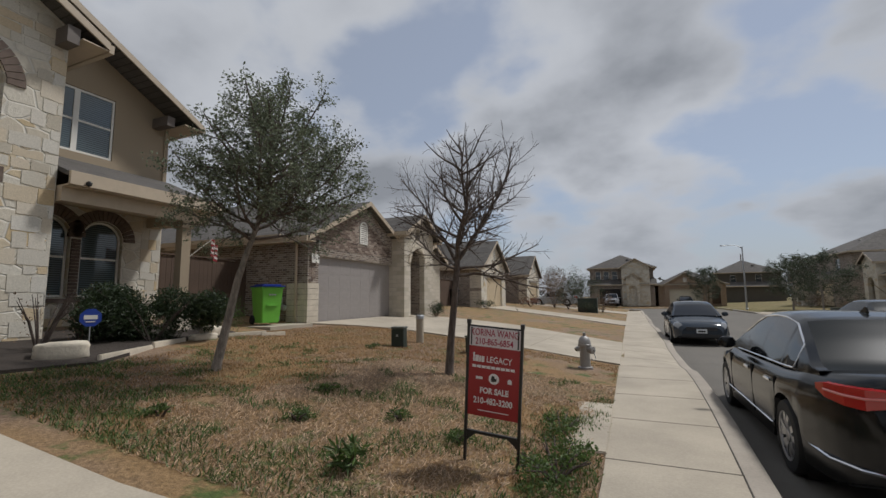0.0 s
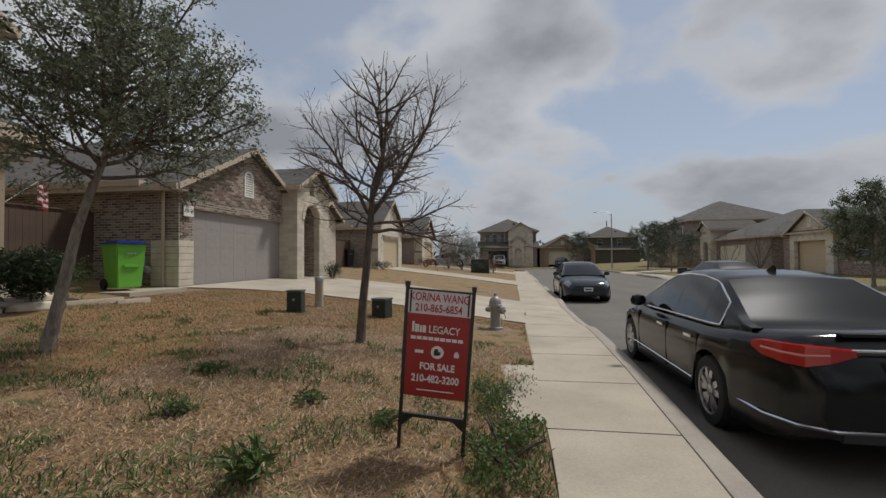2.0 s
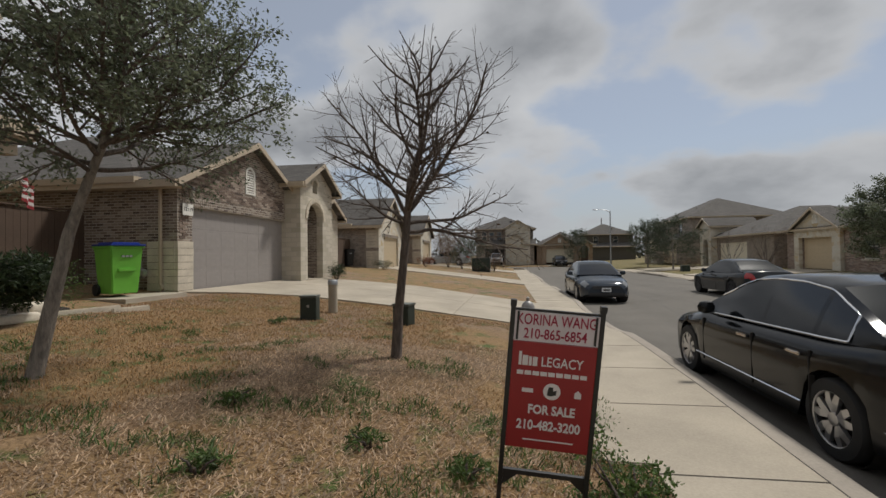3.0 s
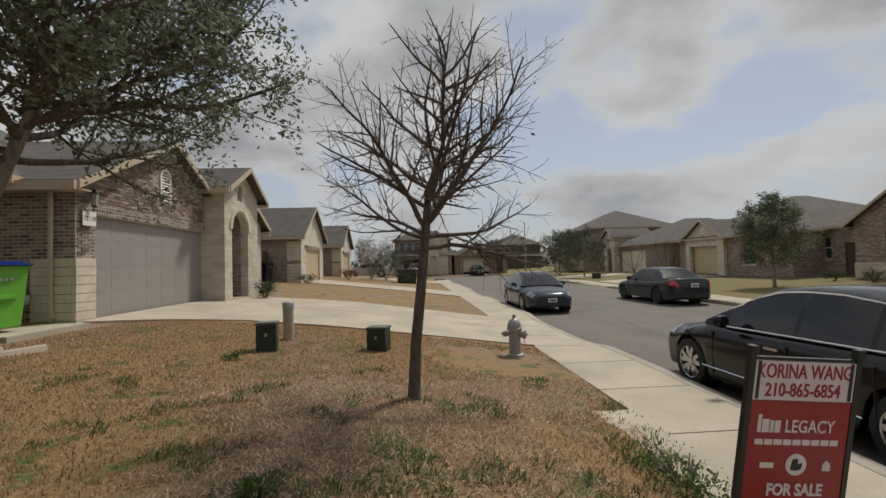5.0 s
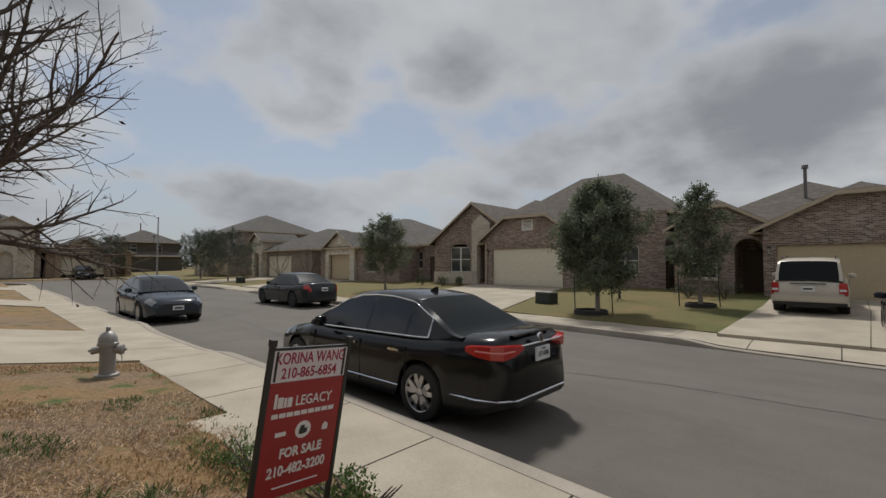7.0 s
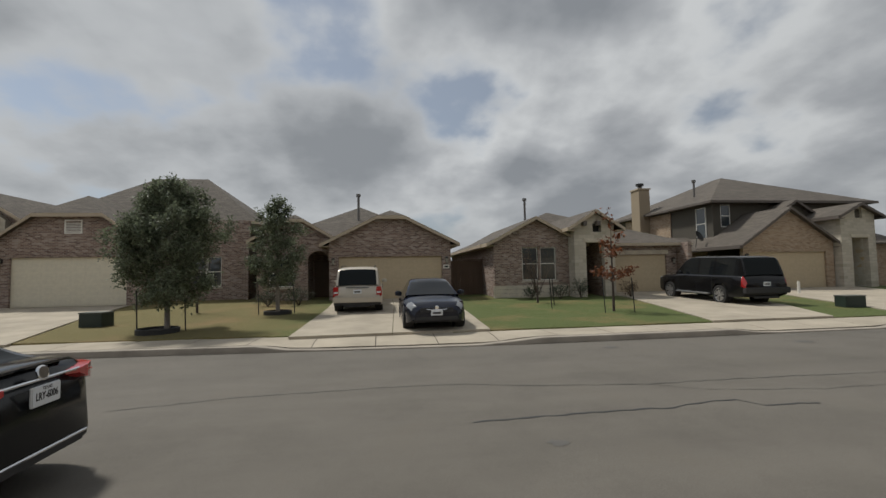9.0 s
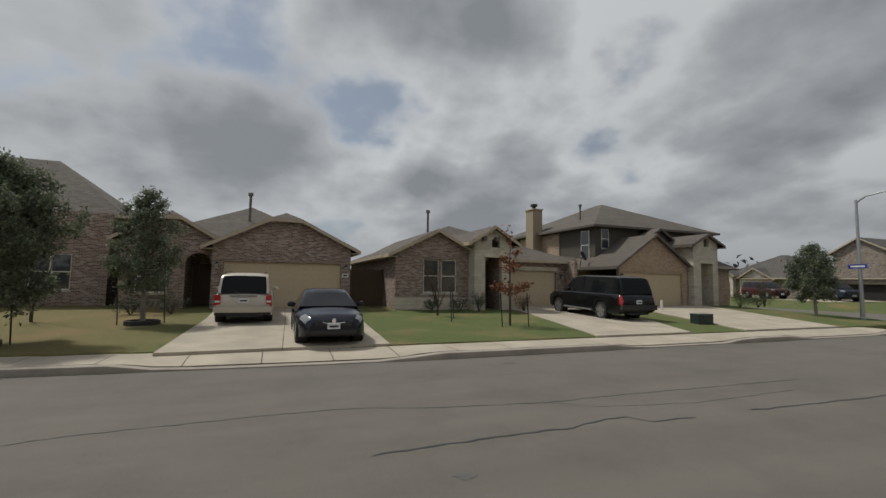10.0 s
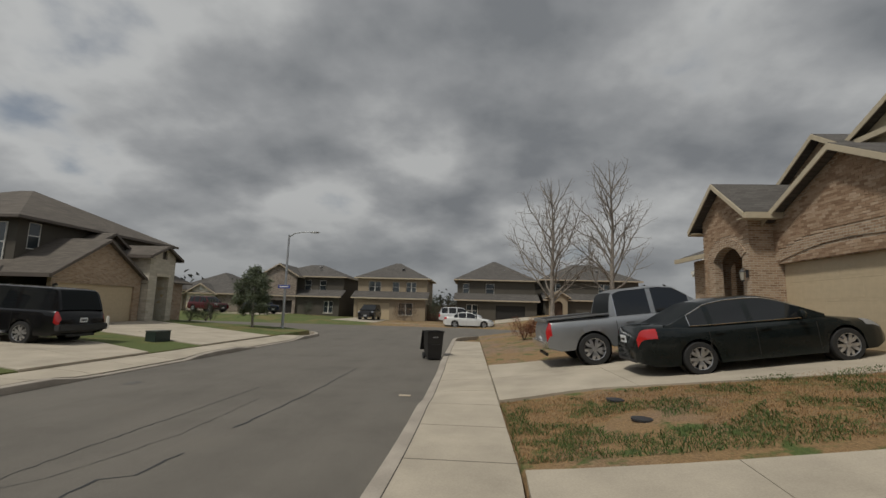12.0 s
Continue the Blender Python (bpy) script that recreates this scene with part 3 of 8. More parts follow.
def gable_roof(h, u0, u1, y0, y1, ze, pitch, over=0.35, clip=0.0, axis="y", mat="shingle", trim="trim_tan", front=0.3, back=None):
    """A pitched roof over u0..u1 with its ridge along y (or along x, with the two swapped); clip cuts the front peak to a small hip."""
    def q(a, b, z):
        return (a, b, z) if axis == "y" else (b, a, z)
    c, hw = (u0 + u1) / 2, (u1 - u0) / 2
    zr = ze + hw * pitch
    a0, a1, zo = u0 - over, u1 + over, ze - over * pitch
    f0 = y0 - front
    b1 = y1 + (front if back is None else back)
    t = 0.1
    k = clip
    cu = (hw + over) * k
    zc = zr - cu * pitch
    left = [q(a0, f0, zo + t), q(c - cu, f0, zc + t)] + ([q(c, f0 + cu, zr + t)] if k else []) + [q(c, b1, zr + t), q(a0, b1, zo + t)]
    right = [q(a1, f0, zo + t), q(c + cu, f0, zc + t)] + ([q(c, f0 + cu, zr + t)] if k else []) + [q(c, b1, zr + t), q(a1, b1, zo + t)]
    faces = [left, right]
    if k:
        faces.append([q(c - cu, f0, zc + t), q(c + cu, f0, zc + t), q(c, f0 + cu, zr + t)])
    roof = part("roof", solid_roof(faces, 0.09), mat, h, "asphalt shingle roof")
    th, fh = 0.035, 0.17
    for s in (-1, 1):
        e = c + s * (hw + over)
        v = []
        for d in (f0 - th, f0 - 0.001):
            v += [q(e, d, zo - fh + 0.1), q(c + s * cu, d, zc - fh + 0.1), q(c + s * cu, d, zc + 0.085), q(e, d, zo + 0.085)]
        part("rake_board", Mesh().add(v, [(0, 1, 2, 3), (7, 6, 5, 4), (0, 1, 5, 4), (1, 2, 6, 5), (2, 3, 7, 6), (3, 0, 4, 7)]), trim, h)
        g0, g1 = sorted((e, e + s * 0.09))
        v0, v1 = q(g0, f0, zo - 0.1), q(g1, b1, zo + 0.07)
        part("gutter", B(min(v0[0], v1[0]), max(v0[0], v1[0]), min(v0[1], v1[1]), max(v0[1], v1[1]), v0[2], v1[2]), trim, h)
        s0, s1 = sorted((c + s * hw, e - s * 0.01))
        w0, w1 = q(s0, f0, zo - 0.085), q(s1, b1, zo - 0.06)
        part("soffit", B(min(w0[0], w1[0]), max(w0[0], w1[0]), min(w0[1], w1[1]), max(w0[1], w1[1]), w0[2], w1[2]), trim, h)
    if k:
        v0, v1 = q(c - cu, f0 - th, zc - 0.08), q(c + cu, f0 - 0.001, zc + 0.085)
        part("rake_board", B(min(v0[0], v1[0]), max(v0[0], v1[0]), min(v0[1], v1[1]), max(v0[1], v1[1]), v0[2], v1[2]), trim, h)
    return zr


def hip_roof(h, u0, u1, y0, y1, ze, pitch, over=0.4, mat="shingle", trim="trim_tan"):
    a0, a1, b0, b1 = u0 - over, u1 + over, y0 - over, y1 + over
    zo = ze
    w, d = a1 - a0, b1 - b0
    r = min(w, d) / 2
    zr = zo + r * pitch
    if w > d:
        p, q2 = (a0 + r, b0 + r, zr), (a1 - r, b0 + r, zr)
    else:
        p, q2 = (a0 + r, b0 + r, zr), (a0 + r, b1 - r, zr)
    A, Bq, C, D = (a0, b0, zo), (a1, b0, zo), (a1, b1, zo), (a0, b1, zo)
    if w > d:
        faces = [[A, Bq, q2, p], [Bq, C, q2], [C, D, p, q2], [D, A, p]]
    else:
        faces = [[A, Bq, p], [Bq, C, q2, p], [C, D, q2], [D, A, p, q2]]
    part("roof", solid_roof(faces, 0.08), mat, h, "hipped asphalt shingle roof")
    part("soffit", B(a0 + 0.01, a1 - 0.01, b0 + 0.01, b1 - 0.01, zo - 0.125, zo - 0.1), trim, h)
    for x0, x1, y0_, y1_ in ((a0 - 0.08, a1 + 0.08, b0 - 0.08, b0), (a0 - 0.08, a1 + 0.08, b1, b1 + 0.08), (a0 - 0.08, a0, b0, b1), (a1, a1 + 0.08, b0, b1)):
        part("gutter", B(x0, x1, y0_, y1_, zo - 0.16, zo - 0.01), trim, h)
    return zr


def gable_outline(u0, u1, ze, pitch, clip=0.0, z0=-0.4):
    c, hw = (u0 + u1) / 2, (u1 - u0) / 2
    zr = ze + hw * pitch - 0.02
    top = [(c, zr)] if not clip else [(c + hw * clip, zr - hw * clip * pitch), (c - hw * clip, zr - hw * clip * pitch)]
    return [(u0, z0), (u1, z0), (u1, ze)] + top + [(u0, ze)]


def garage_door(h, u0, u1, z1, mat, at=0.12):
    """A sectional door of four leaves with pressed panels."""
    d = part("garage_door", B(u0, u1, at + 0.03, at + 0.06, -0.02, z1), mat, h, "painted sectional garage door")
    hgt = z1 / 4
    for i in range(4):
        part("section", B(u0 + 0.005, u1 - 0.005, at, at + 0.03, i * hgt + 0.0015, (i + 1) * hgt - 0.0015), mat, d)
    n = 8
    w = (u1 - u0) / n
    first = part("pressed_panel", B(0.05, w - 0.05, -0.003, 0.001, 0.08, hgt - 0.08), mat, d)
    for i in range(4):
        for j in range(n):
            o = first if i == j == 0 else new("pressed_panel", first.data)
            o.parent = d
            o.location = (u0 + j * w, at, i * hgt)
    for a, b in ((u0 - 0.06, u0), (u1, u1 + 0.06)):
        part("jamb", B(a + 0.002, b - 0.002, at - 0.06, at + 0.06, 0, z1), "trim_tan", h)
    return d


def window(h, u0, u1, z0, z1, at=0.0, arched=False, frame_mat="trim_white", mullions=1, sill="stone_block", blinds=False, plane="xz", depth=0.09):
    """Double-hung window set into its opening; plane yz for a side wall."""
    def slab(o, hs, a, t):
        return Mesh().slab(o, hs, a, t, plane)
    out = arch_hole(u0 + 0.01, u1 - 0.01, z0 + 0.01, z1 - 0.01) if arched else rect(u0 + 0.01, u1 - 0.01, z0 + 0.01, z1 - 0.01)
    f = 0.055
    holes = []
    n = mullions
    w = (u1 - u0) / n
    zm = z0 + (z1 - z0) * 0.5
    for i in range(n):
        a, b = u0 + i * w + f, u0 + (i + 1) * w - f
        holes.append(rect(a, b, z0 + f, zm - 0.02))
        holes.append(arch_hole(a, b, zm + 0.025, z1 - f, (b - a) / 2) if arched else rect(a, b, zm + 0.025, z1 - f))
    win = part("window", slab(out, holes, at + depth, 0.06), frame_mat, h, "white-framed double-hung window")
    for hole in holes:
        part("pane", slab(hole, (), at + depth + 0.025, 0.008), "pane_blind" if blinds else "pane", win)
    if sill:
        s = slab(rect(u0 - 0.06, u1 + 0.06, z0 - 0.09, z0), (), at - 0.05 * (1 if depth > 0 else -1), 0.12 * (1 if depth > 0 else -1))
        part("sill", s, sill, h)
    return win


def soldier_course(h, u0, u1, z0, hgt, mat, at=-0.014):
    """A row of upright bricks, each proud of its joint."""
    m = Mesh()
    n = max(2, round((u1 - u0) / 0.076))
    w = (u1 - u0) / n
    for i in range(n):
        m.box(u0 + i * w + 0.005, u0 + (i + 1) * w - 0.005, at, at + 0.03, z0, z0 + hgt)
    return part("soldier_course", m, mat, h)


def arch_ring(h, cu, cz, r0, r1, mat, at=-0.03, thick=0.06, a0=0.0, a1=180.0, n=17, squash=1.0):
    """Wedge-shaped bricks round an arch."""
    for i in range(n):
        b0, b1 = radians(a0 + (a1 - a0) * (i + 0.06) / n), radians(a0 + (a1 - a0) * (i + 0.94) / n)
        pts = [(cu + r * math.cos(b), cz + r * math.sin(b) * squash) for r, b in ((r0, b0), (r1, b0), (r1, b1), (r0, b1))]
        part("arch_brick", Mesh().slab(pts, (), at, thick), mat, h)


def lantern(m):
    """A small black wall lantern."""
    t = thing("wall_lantern", m, "black metal wall lantern beside the garage", "lantern")
    part("back_plate", B(-0.06, 0.06, -0.012, 0, 0.1, 0.32), "black_metal", t)
    part("arm", Mesh().tube([(0, 0, 0.28), (0, -0.08, 0.36), (0, -0.14, 0.34)], 0.012, 6), "black_metal", t)
    part("cap", Mesh().lathe([(0.09, 0.26), (0.05, 0.31), (0.01, 0.35)], 6, (0, -0.14, 0)), "black_metal", t)
    part("glass", Mesh().lathe([(0.045, 0.02), (0.075, 0.25)], 6, (0, -0.14, 0)), "lamp_glass", t)
    part("base", Mesh().lathe([(0.012, -0.03), (0.05, 0.0), (0.055, 0.02)], 6, (0, -0.14, 0)), "black_metal", t)
    return t


def downspout(h, u, y, z1, kick=-0.25):
    m = Mesh().tube([(u, y, z1), (u, y, 0.22), (u, y - 0.05, 0.12), (u, y + kick, 0.05)], 0.045, 6)
    return part("downspout", m, "trim_tan", h)


def slatted_vent(h, cu, z0, z1, w, at=-0.03, arched=True):
    f = part("gable_vent", Mesh().slab(arch_hole(cu - w / 2, cu + w / 2, z0, z1) if arched else rect(cu - w / 2, cu + w / 2, z0, z1),
                                       [arch_hole(cu - w / 2 + 0.06, cu + w / 2 - 0.06, z0 + 0.06, z1 - 0.06) if arched else rect(cu - w / 2 + 0.06, cu + w / 2 - 0.06, z0 + 0.06, z1 - 0.06)], at, 0.05), "trim_white", h)
    part("backing", B(cu - w / 2 + 0.05, cu + w / 2 - 0.05, at + 0.04, at + 0.06, z0 + 0.05, z1 - (w / 2 if arched else 0.05)), "dark", f)
    n = int((z1 - z0 - 0.15) / 0.075)
    for i in range(n):
        z = z0 + 0.08 + i * 0.075
        part("slat", Mesh().add([(cu - w / 2 + 0.055, at + 0.005, z), (cu + w / 2 - 0.055, at + 0.005, z), (cu + w / 2 - 0.055, at + 0.04, z + 0.05), (cu - w / 2 + 0.055, at + 0.04, z + 0.05),
                                 (cu - w / 2 + 0.055, at + 0.005, z + 0.012), (cu + w / 2 - 0.055, at + 0.005, z + 0.012), (cu + w / 2 - 0.055, at + 0.04, z + 0.062), (cu - w / 2 + 0.055, at + 0.04, z + 0.062)],
                                [(0, 1, 2, 3), (7, 6, 5, 4), (0, 1, 5, 4), (2, 3, 7, 6), (1, 2, 6, 5), (3, 0, 4, 7)]), "trim_white", f)


def blinded_pane():
    """Glass in front of half-drawn horizontal blinds."""
    m, n, l, b = shader("window_glass_blinds", 0.06)
    v = coords(n, l)
    w = n.new("ShaderNodeTexWave")
    w.bands_direction = "Z"
    w.inputs["Scale"].default_value = 6.5
    l.new(v, w.inputs["Vector"])
    l.new(ramp(n, l, w.outputs["Fac"], [(0.2, (0.03, 0.045, 0.052)), (0.6, (0.10, 0.135, 0.15))]), b.inputs["Base Color"])
    b.inputs["Specular IOR Level"].default_value = 0.9
    return m


M["pane_blind"] = blinded_pane()
M["lamp_glass"] = plain("lantern_glass", (0.35, 0.33, 0.28), 0.2)
M["roof_vent"] = plain("roof_vent_metal", (0.16, 0.15, 0.14), 0.5, 0.4)


def roof_vent(h, u, y, z):
    part("roof_vent", Mesh().lathe([(0.2, 0), (0.2, 0.12), (0.28, 0.14), (0.24, 0.24), (0.05, 0.28)], 10, (u, y, z)), "roof_vent", h)


def flue(h, u, y, z0, z1):
    part("flue", Mesh().lathe([(0.07, z0), (0.07, z1 - 0.2), (0.13, z1 - 0.18), (0.13, z1 - 0.02), (0.05, z1)], 10, (u, y, 0)), "roof_vent", h)


def bodybox(h, u0, u1, y0, y1, z1, mat, z0=-0.4):
    """The rest of a storey: two side walls and the back."""
    wall(h, rect(y0, y1, z0, z1), (), mat, u0, 0.22, "yz")
    wall(h, rect(y0, y1, z0, z1), (), mat, u1 - 0.22, 0.22, "yz")
    wall(h, rect(u0 + 0.22, u1 - 0.22, z0, z1), (), mat, y1 - 0.22, 0.22)


def recess(h, u0, u1, y0, y1, z1, wall_mat, door=True):
    """A porch recess behind an opening, with a front door at its end."""
    part("porch_wall", B(u0 - 0.12, u0, y0, y1, -0.2, z1), wall_mat, h)
    part("porch_wall", B(u1, u1 + 0.12, y0, y1, -0.2, z1), wall_mat, h)
    part("porch_wall", B(u0 - 0.12, u1 + 0.12, y1, y1 + 0.15, -0.2, z1), wall_mat, h)
    part("porch_ceiling", B(u0 - 0.12, u1 + 0.12, y0, y1 + 0.15, z1, z1 + 0.05), "trim_tan", h)
    part("porch_floor", B(u0 - 0.12, u1 + 0.12, y0 - 0.25, y1, -0.2, 0.0), "concrete", h)
    if door:
        c = (u0 + u1) / 2
        d = part("front_door", B(c - 0.46, c + 0.46, y1 - 0.05, y1 - 0.002, 0.0, 2.05), "door_wood", h, "dark wooden front door")
        for z in (0.25, 1.1):
            part("door_panel", B(c - 0.32, c + 0.32, y1 - 0.062, y1 - 0.05, z, z + 0.7), "door_wood", d)
        part("knob", Mesh().lathe([(0.02, 0), (0.03, 0.03), (0.01, 0.05)], 8).moved(pose(c + 0.38, y1 - 0.05, 1.0, 90)), "chrome", d)


# ---- neighbour with the grey garage door ----
h = thing("house", left_side(-9.05, 12.1, 0.77), "brown brick single-storey house with limestone entry tower and grey garage door", "house", "houses on the street")
wall(h, gable_outline(-0.5, 5.55, 2.75, 0.5), [rect(0, 5.0, -0.41, 2.1)], "brick_brown")
garage_door(h, 0, 5.0, 2.1, "garage_grey")
soldier_course(h, -0.02, 5.02, 2.12, 0.2, "brick_brown")
gable_roof(h, -0.5, 5.55, 0.0, 6.0, 2.75, 0.5, back=0)
slatted_vent(h, 2.52, 2.75, 3.6, 0.5)
wall(h, rect(0.22, 13, -0.4, 2.75), (), "brick_brown", -0.5, 0.22, "yz")
for u0, u1 in ((-0.56, -0.03), (5.03, 5.4)):
    for i in range(8):
        part("stone_block", B(u0 + random.uniform(0, 0.012), u1, -0.05 - random.uniform(0, 0.015), 0.02, -0.12 + i * 0.17, 0.04 + i * 0.17), "stone_plain", h)
for i in range(8):
    part("stone_block", B(-0.555 - random.uniform(0, 0.012), -0.48, 0.022, 0.75, -0.12 + i * 0.17, 0.04 + i * 0.17), "stone_plain", h)
part("plinth", B(-0.58, 0.0, -0.07, 0.8, -0.5, -0.13), "concrete", h)
downspout(h, -0.62, 0.35, 2.6, 0.0)
downspout(h, 5.35, -0.09, 2.6)
# entry tower
wall(h, gable_outline(4.65, 7.5, 3.55, 0.55), [arch_hole(5.2, 6.55, -0.41, 2.85, 0.6), arch_hole(5.66, 6.06, 3.25, 3.75, 0.2)], "stone_block", -0.6, 0.24)
arch_ring(h, 5.875, 2.25, 0.69, 0.86, "stone_plain", -0.64, 0.06, n=15, squash=0.95)
arch_ring(h, 5.86, 3.55, 0.22, 0.34, "stone_plain", -0.63, 0.05, n=7)
part("tower_opening_back", B(5.6, 6.12, -0.42, -0.38, 3.2, 3.8), "dark", h)
wall(h, rect(-0.36, 3.0, -0.4, 3.5), (), "stone_block", 4.65, 0.22, "yz")
wall(h, rect(-0.36, 3.0, -0.4, 3.5), (), "stone_block", 7.28, 0.22, "yz")
gable_roof(h, 4.65, 7.5, -0.6, 4.2, 3.55, 0.55, 0.3, back=0)
recess(h, 5.2, 6.55, -0.36, 1.2, 2.95, "brick_brown")
# wing past the tower
wall(h, gable_outline(7.5, 9.9, 2.75, 0.5), [arch_hole(8.0, 8.5, 0.7, 2.4)], "stone_block", 0.1)
window(h, 8.0, 8.5, 0.7, 2.4, 0.1, True)
gable_roof(h, 7.5, 9.9, 0.1, 5, 2.75, 0.5, back=0)
wall(h, rect(0.3, 13, -0.4, 2.75), (), "brick_brown", 9.68, 0.22, "yz")
wall(h, rect(-0.5, 9.9, -0.4, 2.75), (), "brick_brown", 13, 0.22)
hip_roof(h, -0.5, 9.9, 1.2, 13.2, 2.75, 0.5)
roof_vent(h, 3.0, 4.0, 4.4)
num = part("address_plaque", B(-0.4, -0.05, -0.07, -0.052, 1.87, 2.15), "trim_white", h, "white address plaque reading 12119")


def lettering(text, size, m, material, parent, name="lettering", bold=0.0, squeeze=1.0):
    """Raised letters in the built-in font, turned into a mesh; origin at the text's centre."""
    cu = bpy.data.curves.new(name, "FONT")
    cu.body, cu.size, cu.align_x, cu.align_y = text, size, "CENTER", "CENTER"
    cu.extrude, cu.offset, cu.resolution_u = 0.0012, bold, 3
    ob = bpy.data.objects.new(name, cu)
    scene.collection.objects.link(ob)
    bpy.context.view_layer.update()
    me = bpy.data.meshes.new_from_object(ob.evaluated_get(bpy.context.evaluated_depsgraph_get()))
    bpy.data.objects.remove(ob)
    me.name = name
    me.transform(m @ Matrix.Diagonal((squeeze, 1, 1, 1)))
    me.materials.clear()
    me.materials.append(M[material])
    o = new(name, me)
    o.parent = parent
    return o


lettering("12119", 0.13, pose(-0.225, -0.073, 2.01, 90), "black_metal", num)
hm = left_side(-9.05, 12.1, 0.77)
lantern(hm @ pose(-0.2, 0, 2.25))

# ---- next two houses on that side ----
for (y0, z, seed) in ((31.2, 0.8, 0), (46.0, 0.9, 1)):
    h = thing("house", left_side(-9.5, y0, z), "limestone and brown brick house with gabled garage front", "house", "houses on the street")
    wall(h, gable_outline(-1.1, 5.3, 3.0, 0.62), [rect(0.1, 4.2, -0.41, 2.15), arch_hole(1.95, 2.45, 3.5, 4.2)], "stone")
    garage_door(h, 0.1, 4.2, 2.15, "garage_tan")
    soldier_course(h, 0.0, 4.3, 2.17, 0.2, "brick_brown")
    slatted_vent(h, 2.2, 3.5, 4.2, 0.46)
    gable_roof(h, -1.1, 5.3, 0, 9.0, 3.0, 0.62, back=0)
    wall(h, rect(0.22, 9, -0.4, 3.0), [rect(3.2, 4.4, 0.0, 2.1)], "brick_brown", -1.1, 0.22, "yz")
    for i in range(14):
        part("stone_block", B(-1.14, -1.08, 0.0, 0.85, -0.2 + i * 0.2, -0.015 + i * 0.2), "stone_plain" if i != 7 else "brick_brown", h)
    wall(h, rect(0.22, 9, -0.4, 3.0), (), "brick_brown", 5.08, 0.22, "yz")
    wall(h, rect(-1.1, 5.3, -0.4, 3.0), (), "brick_brown", 9, 0.22)
    part("porch_door", B(-0.92, -0.9, 3.2, 4.4, 0, 2.1), "door_wood", h)
    bodybox(h, 5.3, 11, 2.0, 11, 3.0, "brick_brown")
    wall(h, rect(5.3, 11, -0.4, 3.0), [rect(6.6, 8.2, 0.6, 2.2)], "brick_brown", 2.0)
    window(h, 6.6, 8.2, 0.6, 2.2, 2.0, mullions=2)
    hip_roof(h, -1.1, 11, 2.2, 11.2, 3.0, 0.5)
    lantern(left_side(-9.5, y0, z) @ pose(-0.25, 0, 2.0))
    roof_vent(h, 5.0, 4.0, 3.9)

# ---- the house for sale: limestone tower, stucco upper floor ----
h = thing("house", left_side(-9.6, 5.35, 0.95), "two-storey house with white limestone tower and tan stucco upper floor", "house", "houses on the street")
wall(h, [(-2.6, -0.5), (0, -0.5), (0, 5.75), (-1.3, 6.45), (-2.6, 5.75)], [rect(-2.1, -0.82, -0.51, 2.55), arch_hole(-2.0, -0.85, 3.6, 4.85)], "stone", 0.0, 0.3, label="rough white limestone tower")
wall(h, rect(0.3, 2.2, -0.5, 5.75), (), "stone", -0.3, 0.3, "yz")
wall(h, rect(0.3, 2.2, -0.5, 5.75), (), "stone", -2.6, 0.3, "yz")
arch_ring(h, -1.425, 4.27, 0.6, 0.86, "brick_piece", -0.03, 0.08, n=19)
for i in range(16):
    part("lintel_brick", B(-2.18 + i * 0.09, -2.1 + i * 0.09, -0.03, 0.05, 2.56, 2.82), "brick_piece", h)
part("tower_window", B(-2.0, -0.85, 0.2, 0.22, 3.6, 4.85), "pane", h)
gable_roof(h, -2.6, 0.0, 0.0, 3.5, 5.75, 0.53, 0.45, front=0.45, trim="trim_tan", back=0)
part("corbel", B(-0.22, -0.02, -0.4, -0.004, 5.3, 5.62), "trim_brown", h)
recess(h, -2.1, -0.82, 0.3, 2.6, 2.7, "stone")
wl_holes = [arch_hole(0.3, 1.13, 0.64, 2.41), arch_hole(1.34, 2.21, 0.64, 2.41)]
wall(h, rect(0.0, 3.15, -0.5, 2.9), wl_holes, "stone", 2.2 - 0.5, 0.26)
wall(h, [(-6.6, 2.9), (3.1, 2.9), (3.1, 5.5), (-1.75, 8.05), (-6.6, 5.5)], [rect(0.25, 1.83, 3.9, 5.4)], "stucco_tan", 1.7, 0.22)
for a, b in ((0.3, 1.13), (1.34, 2.21)):
    window(h, a, b, 0.64, 2.41, 1.7, True, sill=None, blinds=True)
    arch_ring(h, (a + b) / 2, 2.41 - (b - a) / 2, (b - a) / 2 + 0.02, (b - a) / 2 + 0.27, "brick_piece", 1.66, 0.07, n=19)
for i in range(18):
    part("quoin_brick", B(1.15, 1.32, 1.665, 1.72, 0.6 + i * 0.075, 0.665 + i * 0.075), "brick_piece", h)
part("sill", B(0.2, 2.3, 1.63, 1.72, 0.53, 0.62), "brick_piece", h)
window(h, 0.25, 1.83, 3.9, 5.4, 1.7, mullions=2, sill=None, blinds=True, depth=0.02)
part("window_apron", B(0.15, 1.95, 1.66, 1.7, 3.68, 3.86), "stucco_tan", h)
part("corner_trim", B(3.06, 3.16, 1.66, 1.72, 2.9, 5.5), "stucco_tan", h)
bodybox(h, -6.6, 3.1, 1.92, 12, 5.5, "stucco_tan")
gable_roof(h, -6.6, 3.1, 1.7, 12, 5.5, 0.53, 0.5, front=0.75)
part("corbel", B(2.72, 2.92, 1.1, 1.69, 5.05, 5.3), "trim_brown", h)
